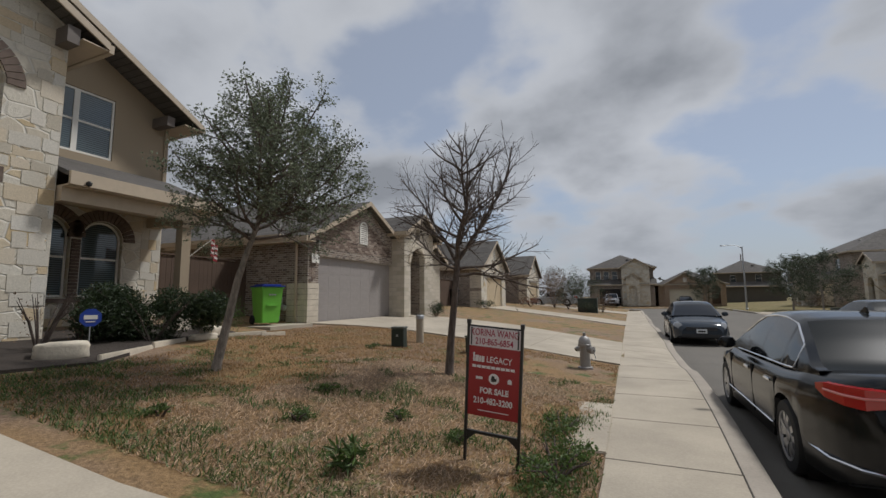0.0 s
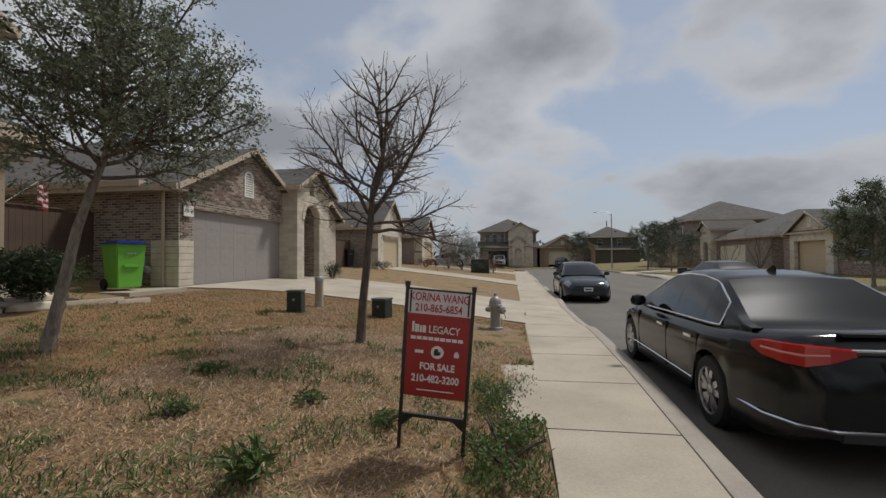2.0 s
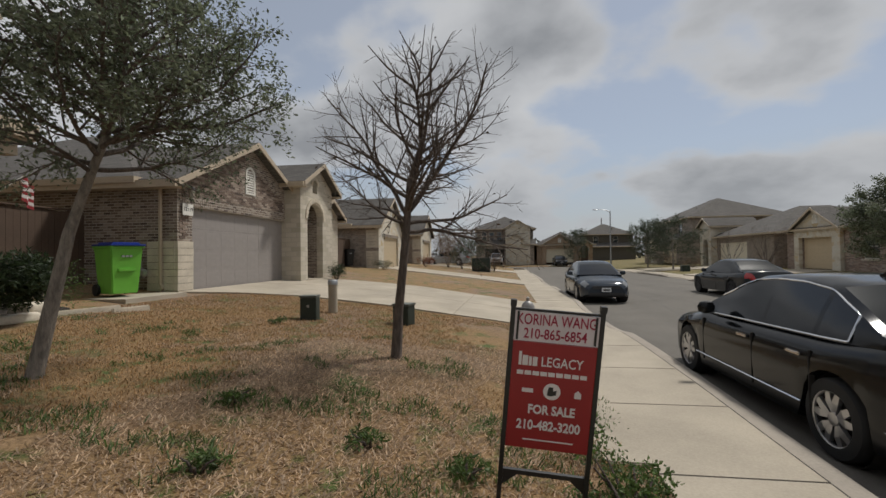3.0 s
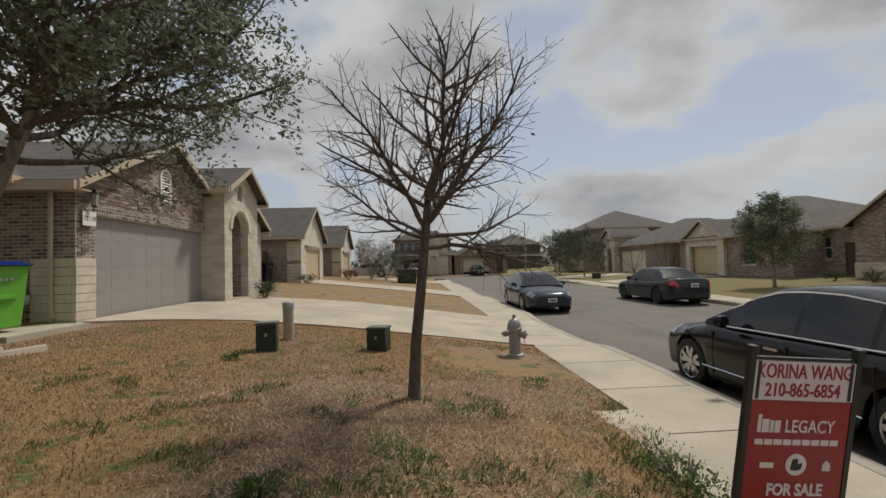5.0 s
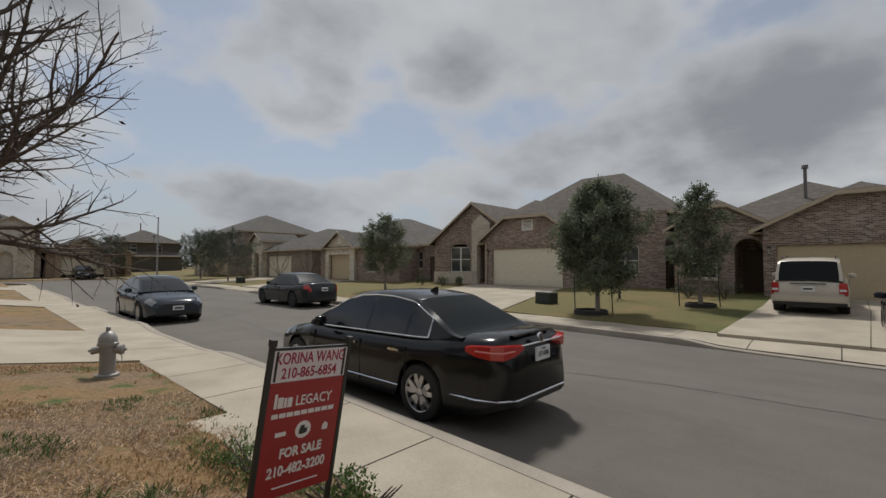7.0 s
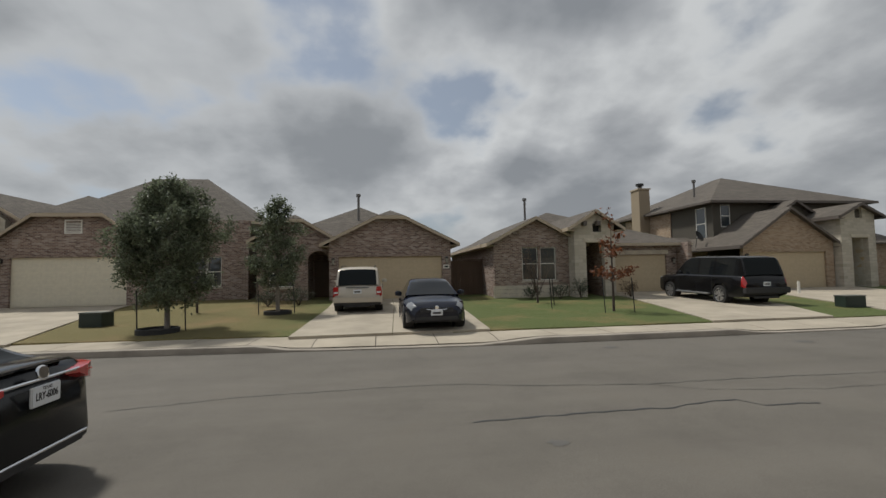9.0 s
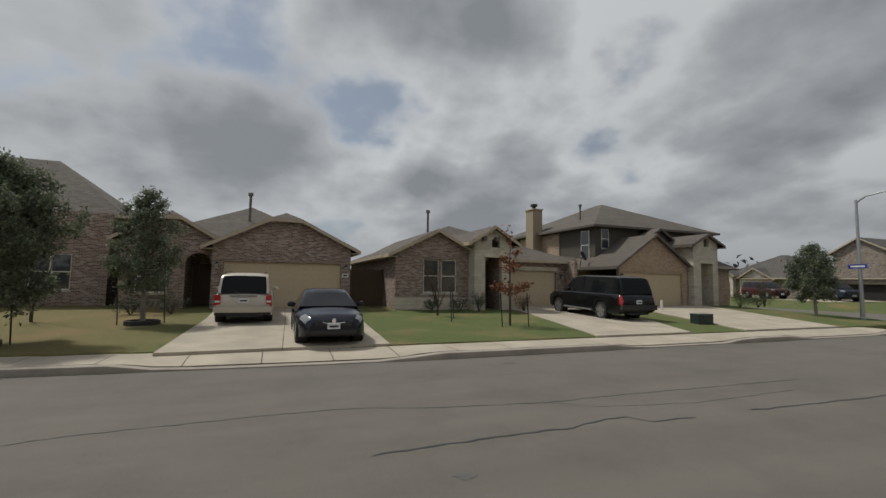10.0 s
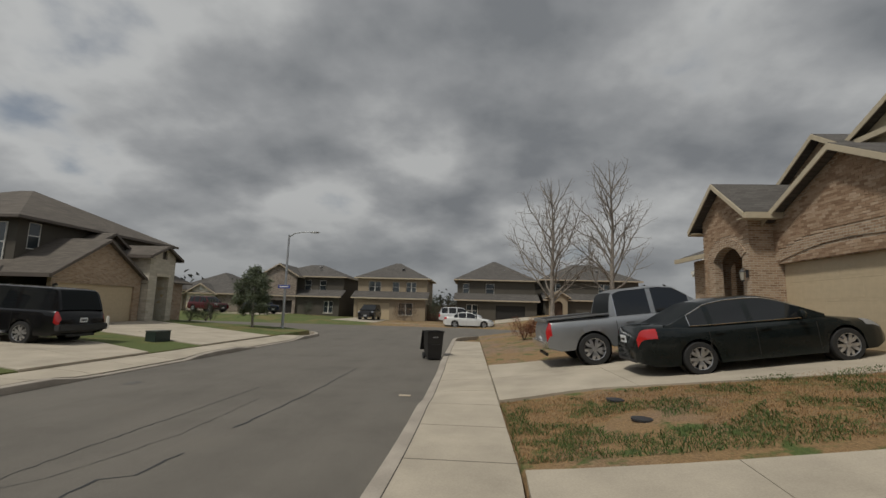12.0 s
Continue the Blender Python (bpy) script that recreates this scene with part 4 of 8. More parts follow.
# porch roof, beam and post
part("porch_roof", solid_roof([[(0.02, -0.35, 2.92), (3.2, -0.35, 2.92), (3.2, 1.7, 3.72), (0.02, 1.7, 3.72)]], 0.09), "shingle", h, "shingled porch roof")
part("porch_fascia", B(0.02, 3.24, -0.41, -0.35, 2.68, 2.93), "trim_tan", h)
part("porch_fascia", B(3.2, 3.25, -0.35, 1.7, 2.66, 2.82), "trim_tan", h)
part("porch_beam", B(0.02, 3.1, -0.15, 0.1, 2.4, 2.66), "trim_tan", h)
part("porch_beam", B(2.75, 3.0, 0.1, 1.7, 2.4, 2.66), "trim_tan", h)
part("porch_soffit", B(0.02, 3.18, -0.34, 1.7, 2.662, 2.69), "trim_tan", h)
part("post", B(2.42, 2.64, -0.13, 0.09, 0.42, 2.4), "stucco_tan", h, "square tan porch post")
part("post_collar", B(2.38, 2.68, -0.17, 0.13, 2.24, 2.32), "stucco_tan", h)
part("post_base", B(2.33, 2.73, -0.22, 0.18, -0.5, 0.42), "stone_plain", h, "limestone post base", bevel=0.02)
part("porch_slab", B(-2.4, 3.15, -0.5, 1.7, -0.75, -0.42), "concrete", h, "grey concrete porch slab")
cam_dome = Mesh().lathe([(0.02, 0.0), (0.05, -0.03), (0.045, -0.08), (0.01, -0.1)], 10, (0.3, -0.44, 2.78))
part("security_camera", cam_dome, "black_metal", h)
bpy.context.view_layer.update()

# ---- across the street: clipped-gable garage house with the window gable ----
hm = right_side(20.5, 19.07, 0.42)
h = thing("house", hm, "red-brown brick house with cream garage door and tall hipped roof", "house", "houses on the street")
wall(h, gable_outline(-0.6, 5.6, 3.0, 0.72, 0.42), [rect(0, 4.9, -0.41, 2.25)], "brick_red")
garage_door(h, 0, 4.9, 2.25, "garage_cream")
soldier_course(h, -0.02, 4.92, 2.27, 0.2, "brick_red")
slatted_vent(h, 2.6, 3.35, 4.0, 0.75, arched=False)
gable_roof(h, -0.6, 5.6, 0, 6, 3.0, 0.72, clip=0.42, mat="shingle_brown", trim="trim_tan", back=0)
wall(h, gable_outline(-5.5, 1.8, 2.95, 0.68), [arch_hole(-4.0, -2.15, 0.75, 2.7, 0.25), rect(-1.3, -0.62, -0.41, 2.6)], "brick_red", 0.4)
for i in range(6):
    part("stone_block", B(-5.54, -1.75, 0.355, 0.41, -0.3 + i * 0.18, -0.13 + i * 0.18), "stone_plain", h)
window(h, -4.0, -2.15, 0.75, 2.5, 0.4, mullions=2)
arch_ring(h, -3.07, 1.85, 0.98, 1.15, "brick_red", 0.37, 0.06, 25, 155, 19)
wall(h, [(-1.8, -0.4), (-0.3, -0.4), (-0.3, 4.0), (-1.05, 4.6), (-1.8, 4.0)], [rect(-1.35, -0.6, -0.41, 2.6)], "stone_block", 0.1, 0.3)
recess(h, -1.35, -0.6, 0.4, 1.6, 2.7, "brick_red")
gable_roof(h, -5.5, 1.8, 0.4, 7, 2.95, 0.68, mat="shingle_brown", back=0)
wall(h, rect(-9.6, -5.5, -0.4, 2.9), [rect(-9.05, -8.0, 0.95, 2.3), rect(-7.2, -6.1, -0.41, 1.9)], "brick_red", 1.6)
window(h, -9.05, -8.0, 0.95, 2.3, 1.6)
part("side_gate", B(-7.2, -6.1, 1.7, 1.75, -0.2, 1.9), "wood_fence", h)
bodybox(h, -9.6, 9.8, 1.8, 10, 2.9, "brick_red")
wall(h, rect(5.6, 9.8, -0.4, 4.2), [rect(6.9, 8.4, 0.7, 2.3)], "brick_red", 2.0)
window(h, 6.9, 8.4, 0.7, 2.3, 2.0, mullions=2)
wall(h, rect(-0.5, 9.8, 2.9, 4.2), (), "brick_red", 3.2)
bodybox(h, -0.5, 9.8, 3.2, 10, 4.2, "brick_red", 2.9)
hip_roof(h, -0.5, 9.8, 2.6, 10.0, 4.2, 0.76, mat="shingle_brown")
hip_roof(h, -9.6, 0.5, 1.8, 10, 2.9, 0.5, mat="shingle_brown")
roof_vent(h, -4.6, 5.4, 4.8)
downspout(h, -0.45, -0.07, 2.7)
lantern(hm @ pose(-0.32, 0.0, 1.9))

# ---- across: clipped-gable brick house with two cars in front ----
hm = right_side(20, 4.47, 0.36)
h = thing("house", hm, "red-brown brick house with wide tan garage door and arched entry", "house", "houses on the street")
wall(h, gable_outline(-0.4, 5.6, 2.9, 0.5, 0.2), [rect(0.05, 5.15, -0.41, 2.13)], "brick_red")
garage_door(h, 0.05, 5.15, 2.13, "garage_tan")
soldier_course(h, -0.02, 5.22, 2.15, 0.2, "brick_red")
gable_roof(h, -0.4, 5.6, 0, 7, 2.9, 0.5, clip=0.2, mat="shingle_brown", trim="trim_tan", back=0)
wall(h, gable_outline(-4.0, -0.4, 3.2, 0.6, 0.2), [arch_hole(-1.55, -0.5, -0.41, 2.5)], "brick_red", 0.9)
arch_ring(h, -1.025, 1.97, 0.54, 0.72, "brick_red", 0.87, 0.06, n=15)
recess(h, -1.55, -0.5, 1.12, 2.6, 2.6, "brick_red")
gable_roof(h, -4.0, -0.4, 0.9, 7, 3.2, 0.6, clip=0.2, mat="shingle_brown", back=0)
window(h, -3.4, -2.2, 0.7, 2.1, 0.82, depth=0.0)
bodybox(h, -4.0, 5.6, 0.95, 13, 2.9, "brick_red")
hip_roof(h, -4.0, 5.6, 1.8, 13, 2.9, 0.52, mat="shingle_brown")
flue(h, 0.8, 4.5, 4.2, 6.1)
plq = part("address_plaque", B(5.22, 5.52, -0.02, -0.002, 1.5, 1.68), "trim_white", h)
part("address_marks", B(5.27, 5.47, -0.024, -0.021, 1.55, 1.63), "black_metal", plq)
lantern(hm @ pose(5.38, 0, 1.75))
lantern(hm @ pose(-0.2, 0, 1.75))

# ---- across: low brick house with the limestone entry tower ----
hm = right_side(19, -3.13, 0.3)
h = thing("house", hm, "low brown brick house with limestone gabled entry and paired windows", "house", "houses on the street")
wall(h, gable_outline(0, 4.2, 2.85, 0.52), [rect(1.42, 3.2, 0.87, 2.53)], "brick_red")
for i in range(5):
    part("stone_block", B(-0.05, 3.8, -0.045, 0.02, -0.3 + i * 0.19, -0.12 + i * 0.19), "stone_plain", h)
window(h, 1.42, 2.26, 0.87, 2.53)
window(h, 2.36, 3.2, 0.87, 2.53)
part("mullion_post", B(2.26, 2.36, 0.0, 0.12, 0.87, 2.53), "brick_red", h)
gable_roof(h, 0, 4.2, 0, 8, 2.85, 0.52, mat="shingle_brown", back=0)
wall(h, gable_outline(3.85, 5.95, 3.55, 0.62), [rect(4.45, 5.4, -0.41, 2.68), rect(4.83, 5.28, 3.2, 3.62)], "stone_block", -0.7, 0.28)
part("tower_opening_back", B(4.8, 5.32, -0.44, -0.4, 3.15, 3.7), "dark", h)
for u in (4.25, 4.95, 5.65):
    part("bracket", B(u, u + 0.18, -0.95, -0.7, 3.5, 3.72), "trim_brown", h)
part("lintel", B(4.35, 5.5, -0.74, -0.69, 2.7, 2.9), "stone_plain", h)
wall(h, rect(-0.42, 2.0, -0.4, 3.55), (), "stone_block", 3.85, 0.24, "yz")
wall(h, rect(-0.42, 2.0, -0.4, 3.55), (), "stone_block", 5.71, 0.24, "yz")
gable_roof(h, 3.85, 5.95, -0.7, 5, 3.55, 0.62, mat="shingle_brown", back=0)
recess(h, 4.45, 5.4, -0.42, 1.6, 2.75, "brick_red")
wall(h, rect(5.95, 10.9, -0.4, 2.65), [rect(6.15, 10.05, -0.41, 2.12)], "brick_red", 1.2)
garage_door(h, 6.15, 10.05, 2.12, "garage_tan", 1.32)
soldier_course(h, 6.05, 10.15, 2.14, 0.22, "stone_plain", 1.186)
bodybox(h, 0, 10.9, 0.3, 13, 2.75, "brick_red")
hip_roof(h, 0, 10.9, 1.3, 13.5, 2.75, 0.42, mat="shingle_brown")
flue(h, 3.4, 5.2, 4.2, 5.9)
lantern(hm @ pose(10.4, 1.2, 1.6))

# ---- across: two-storey house with chimney ----
hm = right_side(20, -18.08, 0.35)
h = thing("house", hm, "two-storey dark stucco and tan brick house with limestone entry tower", "house", "houses on the street")
wall(h, gable_outline(-0.35, 5.5, 2.65, 0.66), [rect(0, 5.0, -0.41, 2.1)], "brick_tan")
garage_door(h, 0, 5.0, 2.1, "garage_tan")
soldier_course(h, -0.02, 5.02, 2.12, 0.2, "brick_tan")
gable_roof(h, -0.35, 5.5, 0, 5, 2.65, 0.66, mat="shingle_brown", trim="trim_brown", back=0)
wall(h, gable_outline(5.6, 7.9, 4.2, 0.55), [rect(6.3, 7.4, -0.41, 2.85), rect(6.6, 7.1, 4.0, 4.55)], "stone_block", -0.4, 0.28)
part("tower_window", B(6.6, 7.1, -0.25, -0.22, 4.0, 4.55), "stucco_dark", h)
wall(h, rect(-0.12, 3.2, -0.4, 4.2), (), "stone_block", 5.6, 0.24, "yz")
wall(h, rect(-0.12, 3.2, -0.4, 4.2), (), "stone_block", 7.66, 0.24, "yz")
part("lintel", B(6.2, 7.5, -0.44, -0.39, 2.87, 3.05), "stone_plain", h)
gable_roof(h, 5.6, 7.9, -0.4, 4, 4.2, 0.5, mat="shingle_brown", trim="trim_brown", back=0)
recess(h, 6.3, 7.4, -0.12, 1.6, 2.9, "stone")
wall(h, rect(7.9, 11.5, -0.4, 2.6), [rect(8.6, 9.9, 0.7, 2.2)], "brick_tan", 1.4)
window(h, 8.6, 9.9, 0.7, 2.2, 1.4, mullions=2)
part("roof", solid_roof([[(7.9, 0.9, 2.65), (11.95, 0.9, 2.65), (11.5, 3.0, 3.6), (7.9, 3.0, 3.6)], [(11.95, 0.9, 2.65), (11.95, 12, 2.65), (11.5, 12, 3.6), (11.5, 3.0, 3.6)]], 0.09), "shingle_brown", h)
wall(h, rect(0.4, 11.5, -0.4, 5.45), [rect(0.95, 1.65, 3.85, 5.3)], "stucco_dark", 3.0)
window(h, 0.95, 1.65, 3.85, 5.3, 3.0, depth=0.02, sill=None)
bodybox(h, 0.4, 11.5, 3.22, 15, 5.45, "stucco_dark")
wall(h, rect(7.0, 12.8, 2.6, 5.3), (), "brick_tan", 0.32, 0.07, "yz")
window(h, 3.55, 4.45, 3.1, 5.2, 0.4, plane="yz", depth=-0.06, sill=None)
hip_roof(h, 0.4, 11.5, 3.0, 15, 5.5, 0.46, over=0.5, mat="shingle_brown", trim="trim_brown")
gable_roof(h, 3.4, 6.4, 1.8, 5, 4.4, 0.6, mat="shingle_brown", trim="trim_brown", back=0)
wall(h, gable_outline(3.4, 6.4, 4.4, 0.6, 0.0, 3.6), (), "stucco_dark", 1.8)
wall(h, rect(-2.2, 0.4, -0.4, 2.5), (), "brick_tan", 3.6)
wall(h, rect(3.82, 9.0, -0.4, 2.5), (), "brick_tan", -2.2, 0.22, "yz")
part("roof", solid_roof([[(-2.5, 2.9, 2.35), (0.4, 2.9, 2.35), (0.4, 5.5, 3.4), (-2.5, 5.5, 3.4)]], 0.09), "shingle_brown", h)
ch = part("chimney", B(-0.5, 0.395, 9.4, 10.5, -0.3, 7.5), "stucco_tan", h, "tan stucco chimney")
part("chimney_cap", B(-0.57, 0.47, 9.33, 10.57, 7.5, 7.6), "trim_tan", ch)
part("chimney_flue", Mesh().lathe([(0.16, 0), (0.16, 0.25), (0.3, 0.28), (0.3, 0.45), (0.1, 0.5)], 10, (-0.05, 9.95, 7.6)), "black_metal", ch)
dish = Mesh().lathe([(0.02, 0.0), (0.2, 0.03), (0.36, 0.1), (0.35, 0.115), (0.18, 0.045), (0.02, 0.02)], 16).moved(pose(-0.7, 3.0, 3.25, 65, 0, 25))
part("satellite_dish", dish, "black_metal", h, "dark satellite dish")
part("dish_arm", Mesh().tube([(-0.7, 3.25, 2.6), (-0.7, 3.1, 3.2)], 0.025, 6), "black_metal", h)
flue(h, 1.4, 5.8, 6.3, 7.5)
lantern(hm @ pose(-0.2, 0, 1.7))

# ---- behind: tan brick house with the arched entry ----
hm = left_side(-9.0, -10.38, 1.08)
h = thing("house", hm, "tan brick house with gabled garage, arched entry tower and cream trim", "house", "houses on the street")
wall(h, gable_outline(-0.55, 5.3, 3.05, 0.55), [rect(0, 4.9, -0.51, 2.13)], "brick_tan", 0.0, 0.24)
garage_door(h, 0, 4.9, 2.13, "garage_tan", 0.16)
arch_ring(h, 2.45, -6.1, 8.62, 8.84, "brick_tan", -0.025, 0.05, 73.6, 106.4, 62)
gable_roof(h, -0.55, 5.3, 0, 4, 3.05, 0.55, 0.5, trim="trim_cream", back=0)
wall(h, gable_outline(-2.5, -0.1, 3.75, 0.8), [arch_hole(-1.9, -0.45, -0.51, 2.75, 0.45)], "brick_tan", -0.7, 0.26)
arch_ring(h, -1.175, 1.9, 0.85, 1.1, "brick_tan", -0.73, 0.06, 32, 148, 17)
wall(h, rect(-0.44, 3, -0.5, 3.75), (), "brick_tan", -0.34, 0.24, "yz")
wall(h, rect(-0.44, 3, -0.5, 3.75), [arch_hole(0.0, 0.9, -0.51, 2.5)], "brick_tan", -2.5, 0.24, "yz")
gable_roof(h, -2.5, -0.1, -0.7, 4, 3.75, 0.8, 0.35, trim="trim_cream", back=0)
recess(h, -1.9, -0.45, 1.0, 2.0, 2.9, "brick_tan")
part("porch_floor", B(-2.26, -0.34, -0.7, 1.0, -0.5, 0.0), "concrete", h)
wall(h, rect(-5.2, -2.5, -0.5, 2.75), [arch_hole(-3.7, -2.8, -0.51, 2.4, 0.4)], "brick_tan", 0.3)
# added sheet behind the wing's arch; its dark colour stands in for shade
part("wing_shade", B(-3.8, -2.7, 1.2, 1.25, -0.5, 2.6), "door_wood", h)
part("roof", solid_roof([[(-5.6, -0.2, 2.85), (-2.2, -0.2, 2.85), (-2.2, 3.0, 4.1), (-5.6, 3.0, 4.1)]], 0.09), "shingle", h)
part("gutter", B(-5.6, -2.5, -0.28, -0.2, 2.68, 2.84), "trim_cream", h)
wall(h, gable_outline(-2.8, 6.2, 3.9, 0.55, 0, 2.5), (), "stucco_cream", 2.2)
gable_roof(h, -2.8, 6.2, 2.2, 9, 3.9, 0.55, 0.4, trim="trim_cream", back=0)
wall(h, gable_outline(-2.2, 1.4, 4.8, 0.68, 0, 2.5), (), "brick_tan", 1.8)
gable_roof(h, -2.2, 1.4, 1.8, 9, 4.8, 0.68, 0.3, trim="trim_cream", back=0)
bodybox(h, -5.2, 6.0, 2.4, 13, 3.8, "brick_tan")
wall(h, rect(0.24, 4, -0.5, 3.05), (), "brick_tan", 5.08, 0.22, "yz")
hip_roof(h, 0.5, 6.0, 2.4, 13, 5.6, 0.5, trim="trim_cream")
bodybox(h, 0.5, 6.0, 4, 13, 5.6, "stucco_cream", 3.5)
wall(h, rect(0.72, 5.78, 3.5, 5.6), (), "stucco_cream", 4.0)
lantern(hm @ pose(-0.22, -0.72, 1.65))


# ---- simpler houses farther off ----
def far_house(m, label, w, d, storeys, wall_mat, door_mat, garage=(0.5, 5.2), tower=None, gable=None, roof="shingle", peak=0.48, windows=(), upper=(), trim="trim_tan", stone="stone", group="houses on the street"):
    h = thing("house", m, label, "house", group)
    ze = 2.8 if storeys == 1 else 5.4
    back = 0.0 if storeys == 1 else 1.6
    lower_holes = [rect(a, b, 0.7, 2.2) for a, b in windows]
    g = [rect(garage[0], garage[1], -0.41, 2.15)] if garage else []
    wall(h, rect(0, w, -0.4, 2.8), g + lower_holes, wall_mat)
    if garage:
        garage_door(h, *garage, 2.15, door_mat)
    for a, b in windows:
        window(h, a, b, 0.7, 2.2, mullions=2 if b - a > 1.2 else 1)
    bodybox(h, 0, w, 0.22, d, 2.8, wall_mat)
    if storeys == 2:
        wall(h, rect(0, w, 2.8, 5.4), [rect(a, b, 3.55, 4.9) for a, b in upper], wall_mat, back)
        for a, b in upper:
            window(h, a, b, 3.55, 4.9, back, mullions=2 if b - a > 1.2 else 1, sill=None)
        bodybox(h, 0, w, back + 0.22, d, 5.4, wall_mat, 2.8)
        part("roof", solid_roof([[(-0.35, -0.4, 2.8), (w + 0.35, -0.4, 2.8), (w + 0.35, back, 3.65), (-0.35, back, 3.65)]], 0.09), roof, h)
        part("gutter", B(-0.35, w + 0.35, -0.48, -0.4, 2.64, 2.79), trim, h)
    hip_roof(h, 0, w, back, d, ze, peak, mat=roof, trim=trim)
    if gable:
        a, b = gable
        wall(h, gable_outline(a, b, ze if storeys == 2 else 2.8, 0.6, 0, -0.4), ([rect(garage[0], garage[1], -0.41, 2.15)] if garage and a < garage[0] and b > garage[1] else []), stone, -0.25, 0.24)
        gable_roof(h, a, b, -0.25, 5, ze if storeys == 2 else 2.8, 0.6, mat=roof, trim=trim, back=0)
        if storeys == 1:
            slatted_vent(h, (a + b) / 2, 3.1, 3.75, 0.45, -0.28)
    if tower:
        a, b, zt = tower
        c = (a + b) / 2
        wall(h, gable_outline(a, b, zt, 0.6), [arch_hole(c - 0.55, c + 0.55, -0.41, 2.6)], stone, -0.6, 0.3)
        wall(h, rect(-0.3, 1.5, -0.4, zt), (), stone, a, 0.2, "yz")
        wall(h, rect(-0.3, 1.5, -0.4, zt), (), stone, b - 0.2, 0.2, "yz")
        gable_roof(h, a, b, -0.6, 4, zt, 0.6, 0.3, mat=roof, trim=trim, back=0)
        part("doorway", B(c - 0.6, c + 0.6, -0.06, -0.01, 0.0, 2.6), "door_wood", h, "dark front doorway")
    roof_vent(h, w * 0.62, d * 0.35, ze + 1.2)
    return h


far_house(right_side(20, 38.5, 0.4), "brick house with tan garage door and gabled front", 11, 12, 1, "brick_red", "garage_tan", (1.7, 4.9), None, (1.2, 5.6), windows=((7.0, 8.2),))
far_house(right_side(20, 49.6, 0.4), "two-storey brick and limestone house with cream garage door", 9.5, 12, 1, "brick_brown", "garage_cream", (0.6, 5.6), (-2.2, 0.2, 4.0), None, windows=())
far_house(right_side(18.7, 68, 0.4), "two-storey brown brick house beyond the bend", 12, 12, 2, "brick_brown", "garage_tan", (7.0, 11.6), (3.0, 5.0, 3.4), None, windows=((0.8, 2.2),), upper=((1.0, 2.0), (8.0, 9.2)))
far_house(pose(-5.6, 71.5, 0.5), "two-storey house with limestone gable at the end of the street", 9, 11, 2, "brick_brown", "dark", (1.4, 4.4), (5.2, 7.0, 3.8), (4.6, 8.4), upper=((0.8, 1.6), (2.0, 2.8), (3.2, 4.0)), stone="stone")
far_house(pose(3.9, 72.5, 0.4), "low tan house with gabled garage at the street's end", 8.5, 11, 1, "brick_tan", "garage_cream", (1.4, 5.6), (6.4, 8.0, 3.0), (0.8, 6.2), stone="brick_tan")
far_house(pose(15.5, 96, 0.4), "grey house partly hidden past the bend", 10, 11, 2, "stucco_dark", "garage_tan", None, upper=((2, 3), (6, 7)))
far_house(pose(14.1, -52, -0.05, 0, 0, 180), "cream two-storey stucco house facing the junction", 9.0, 10, 2, "stucco_tan", "garage_tan", (0.4, 4.5), None, None, upper=((1.4, 3.0), (4.5, 5.4), (6.3, 7.6)), windows=((5.6, 7.4),), trim="trim_cream", peak=0.5)
far_house(pose(26.3, -52.3, -0.05, 0, 0, 180), "two-storey brown house with gabled front by the junction", 10.2, 10, 2, "stucco_dark", "dark", (0.5, 4.2), None, (0.1, 4.6), upper=((5.0, 5.9), (7.0, 7.9)), windows=((8.2, 9.4),), stone="brick_brown", peak=0.4)
far_house(pose(37.5, -50, -0.05, 0, 0, 180), "low stone-fronted house past the junction", 9.5, 11, 1, "brick_brown", "garage_tan", None, (0.6, 2.4, 3.2), (3.0, 6.6), windows=((3.6, 5.6),), peak=0.55)
far_house(pose(1.2, -52, 0.0, 0, 0, 180), "dark brown two-storey house at the junction", 9.8, 11, 2, "stucco_dark", "dark", (4.8, 8.4), None, None, upper=((0.7, 1.5), (3.6, 4.7)), windows=((1.2, 2.6),), peak=0.55)
far_house(left_side(-12, -19.9, 1.1), "cream and grey house behind the bare trees", 4.5, 12, 1, "stucco_cream", "garage_tan", None, None, (0.2, 3.4), stone="stucco_cream", trim="trim_white", windows=((3.5, 4.2),))
far_house(pose(-9.8, -53, 0.3, 0, 0, 180), "tan two-storey house with arched doorway beyond the junction", 12, 11, 2, "stucco_dark", "garage_tan", (6.2, 10.5), (0.4, 2.6, 3.2), None, upper=((1, 2.2), (7, 8.4)), stone="stucco_tan")


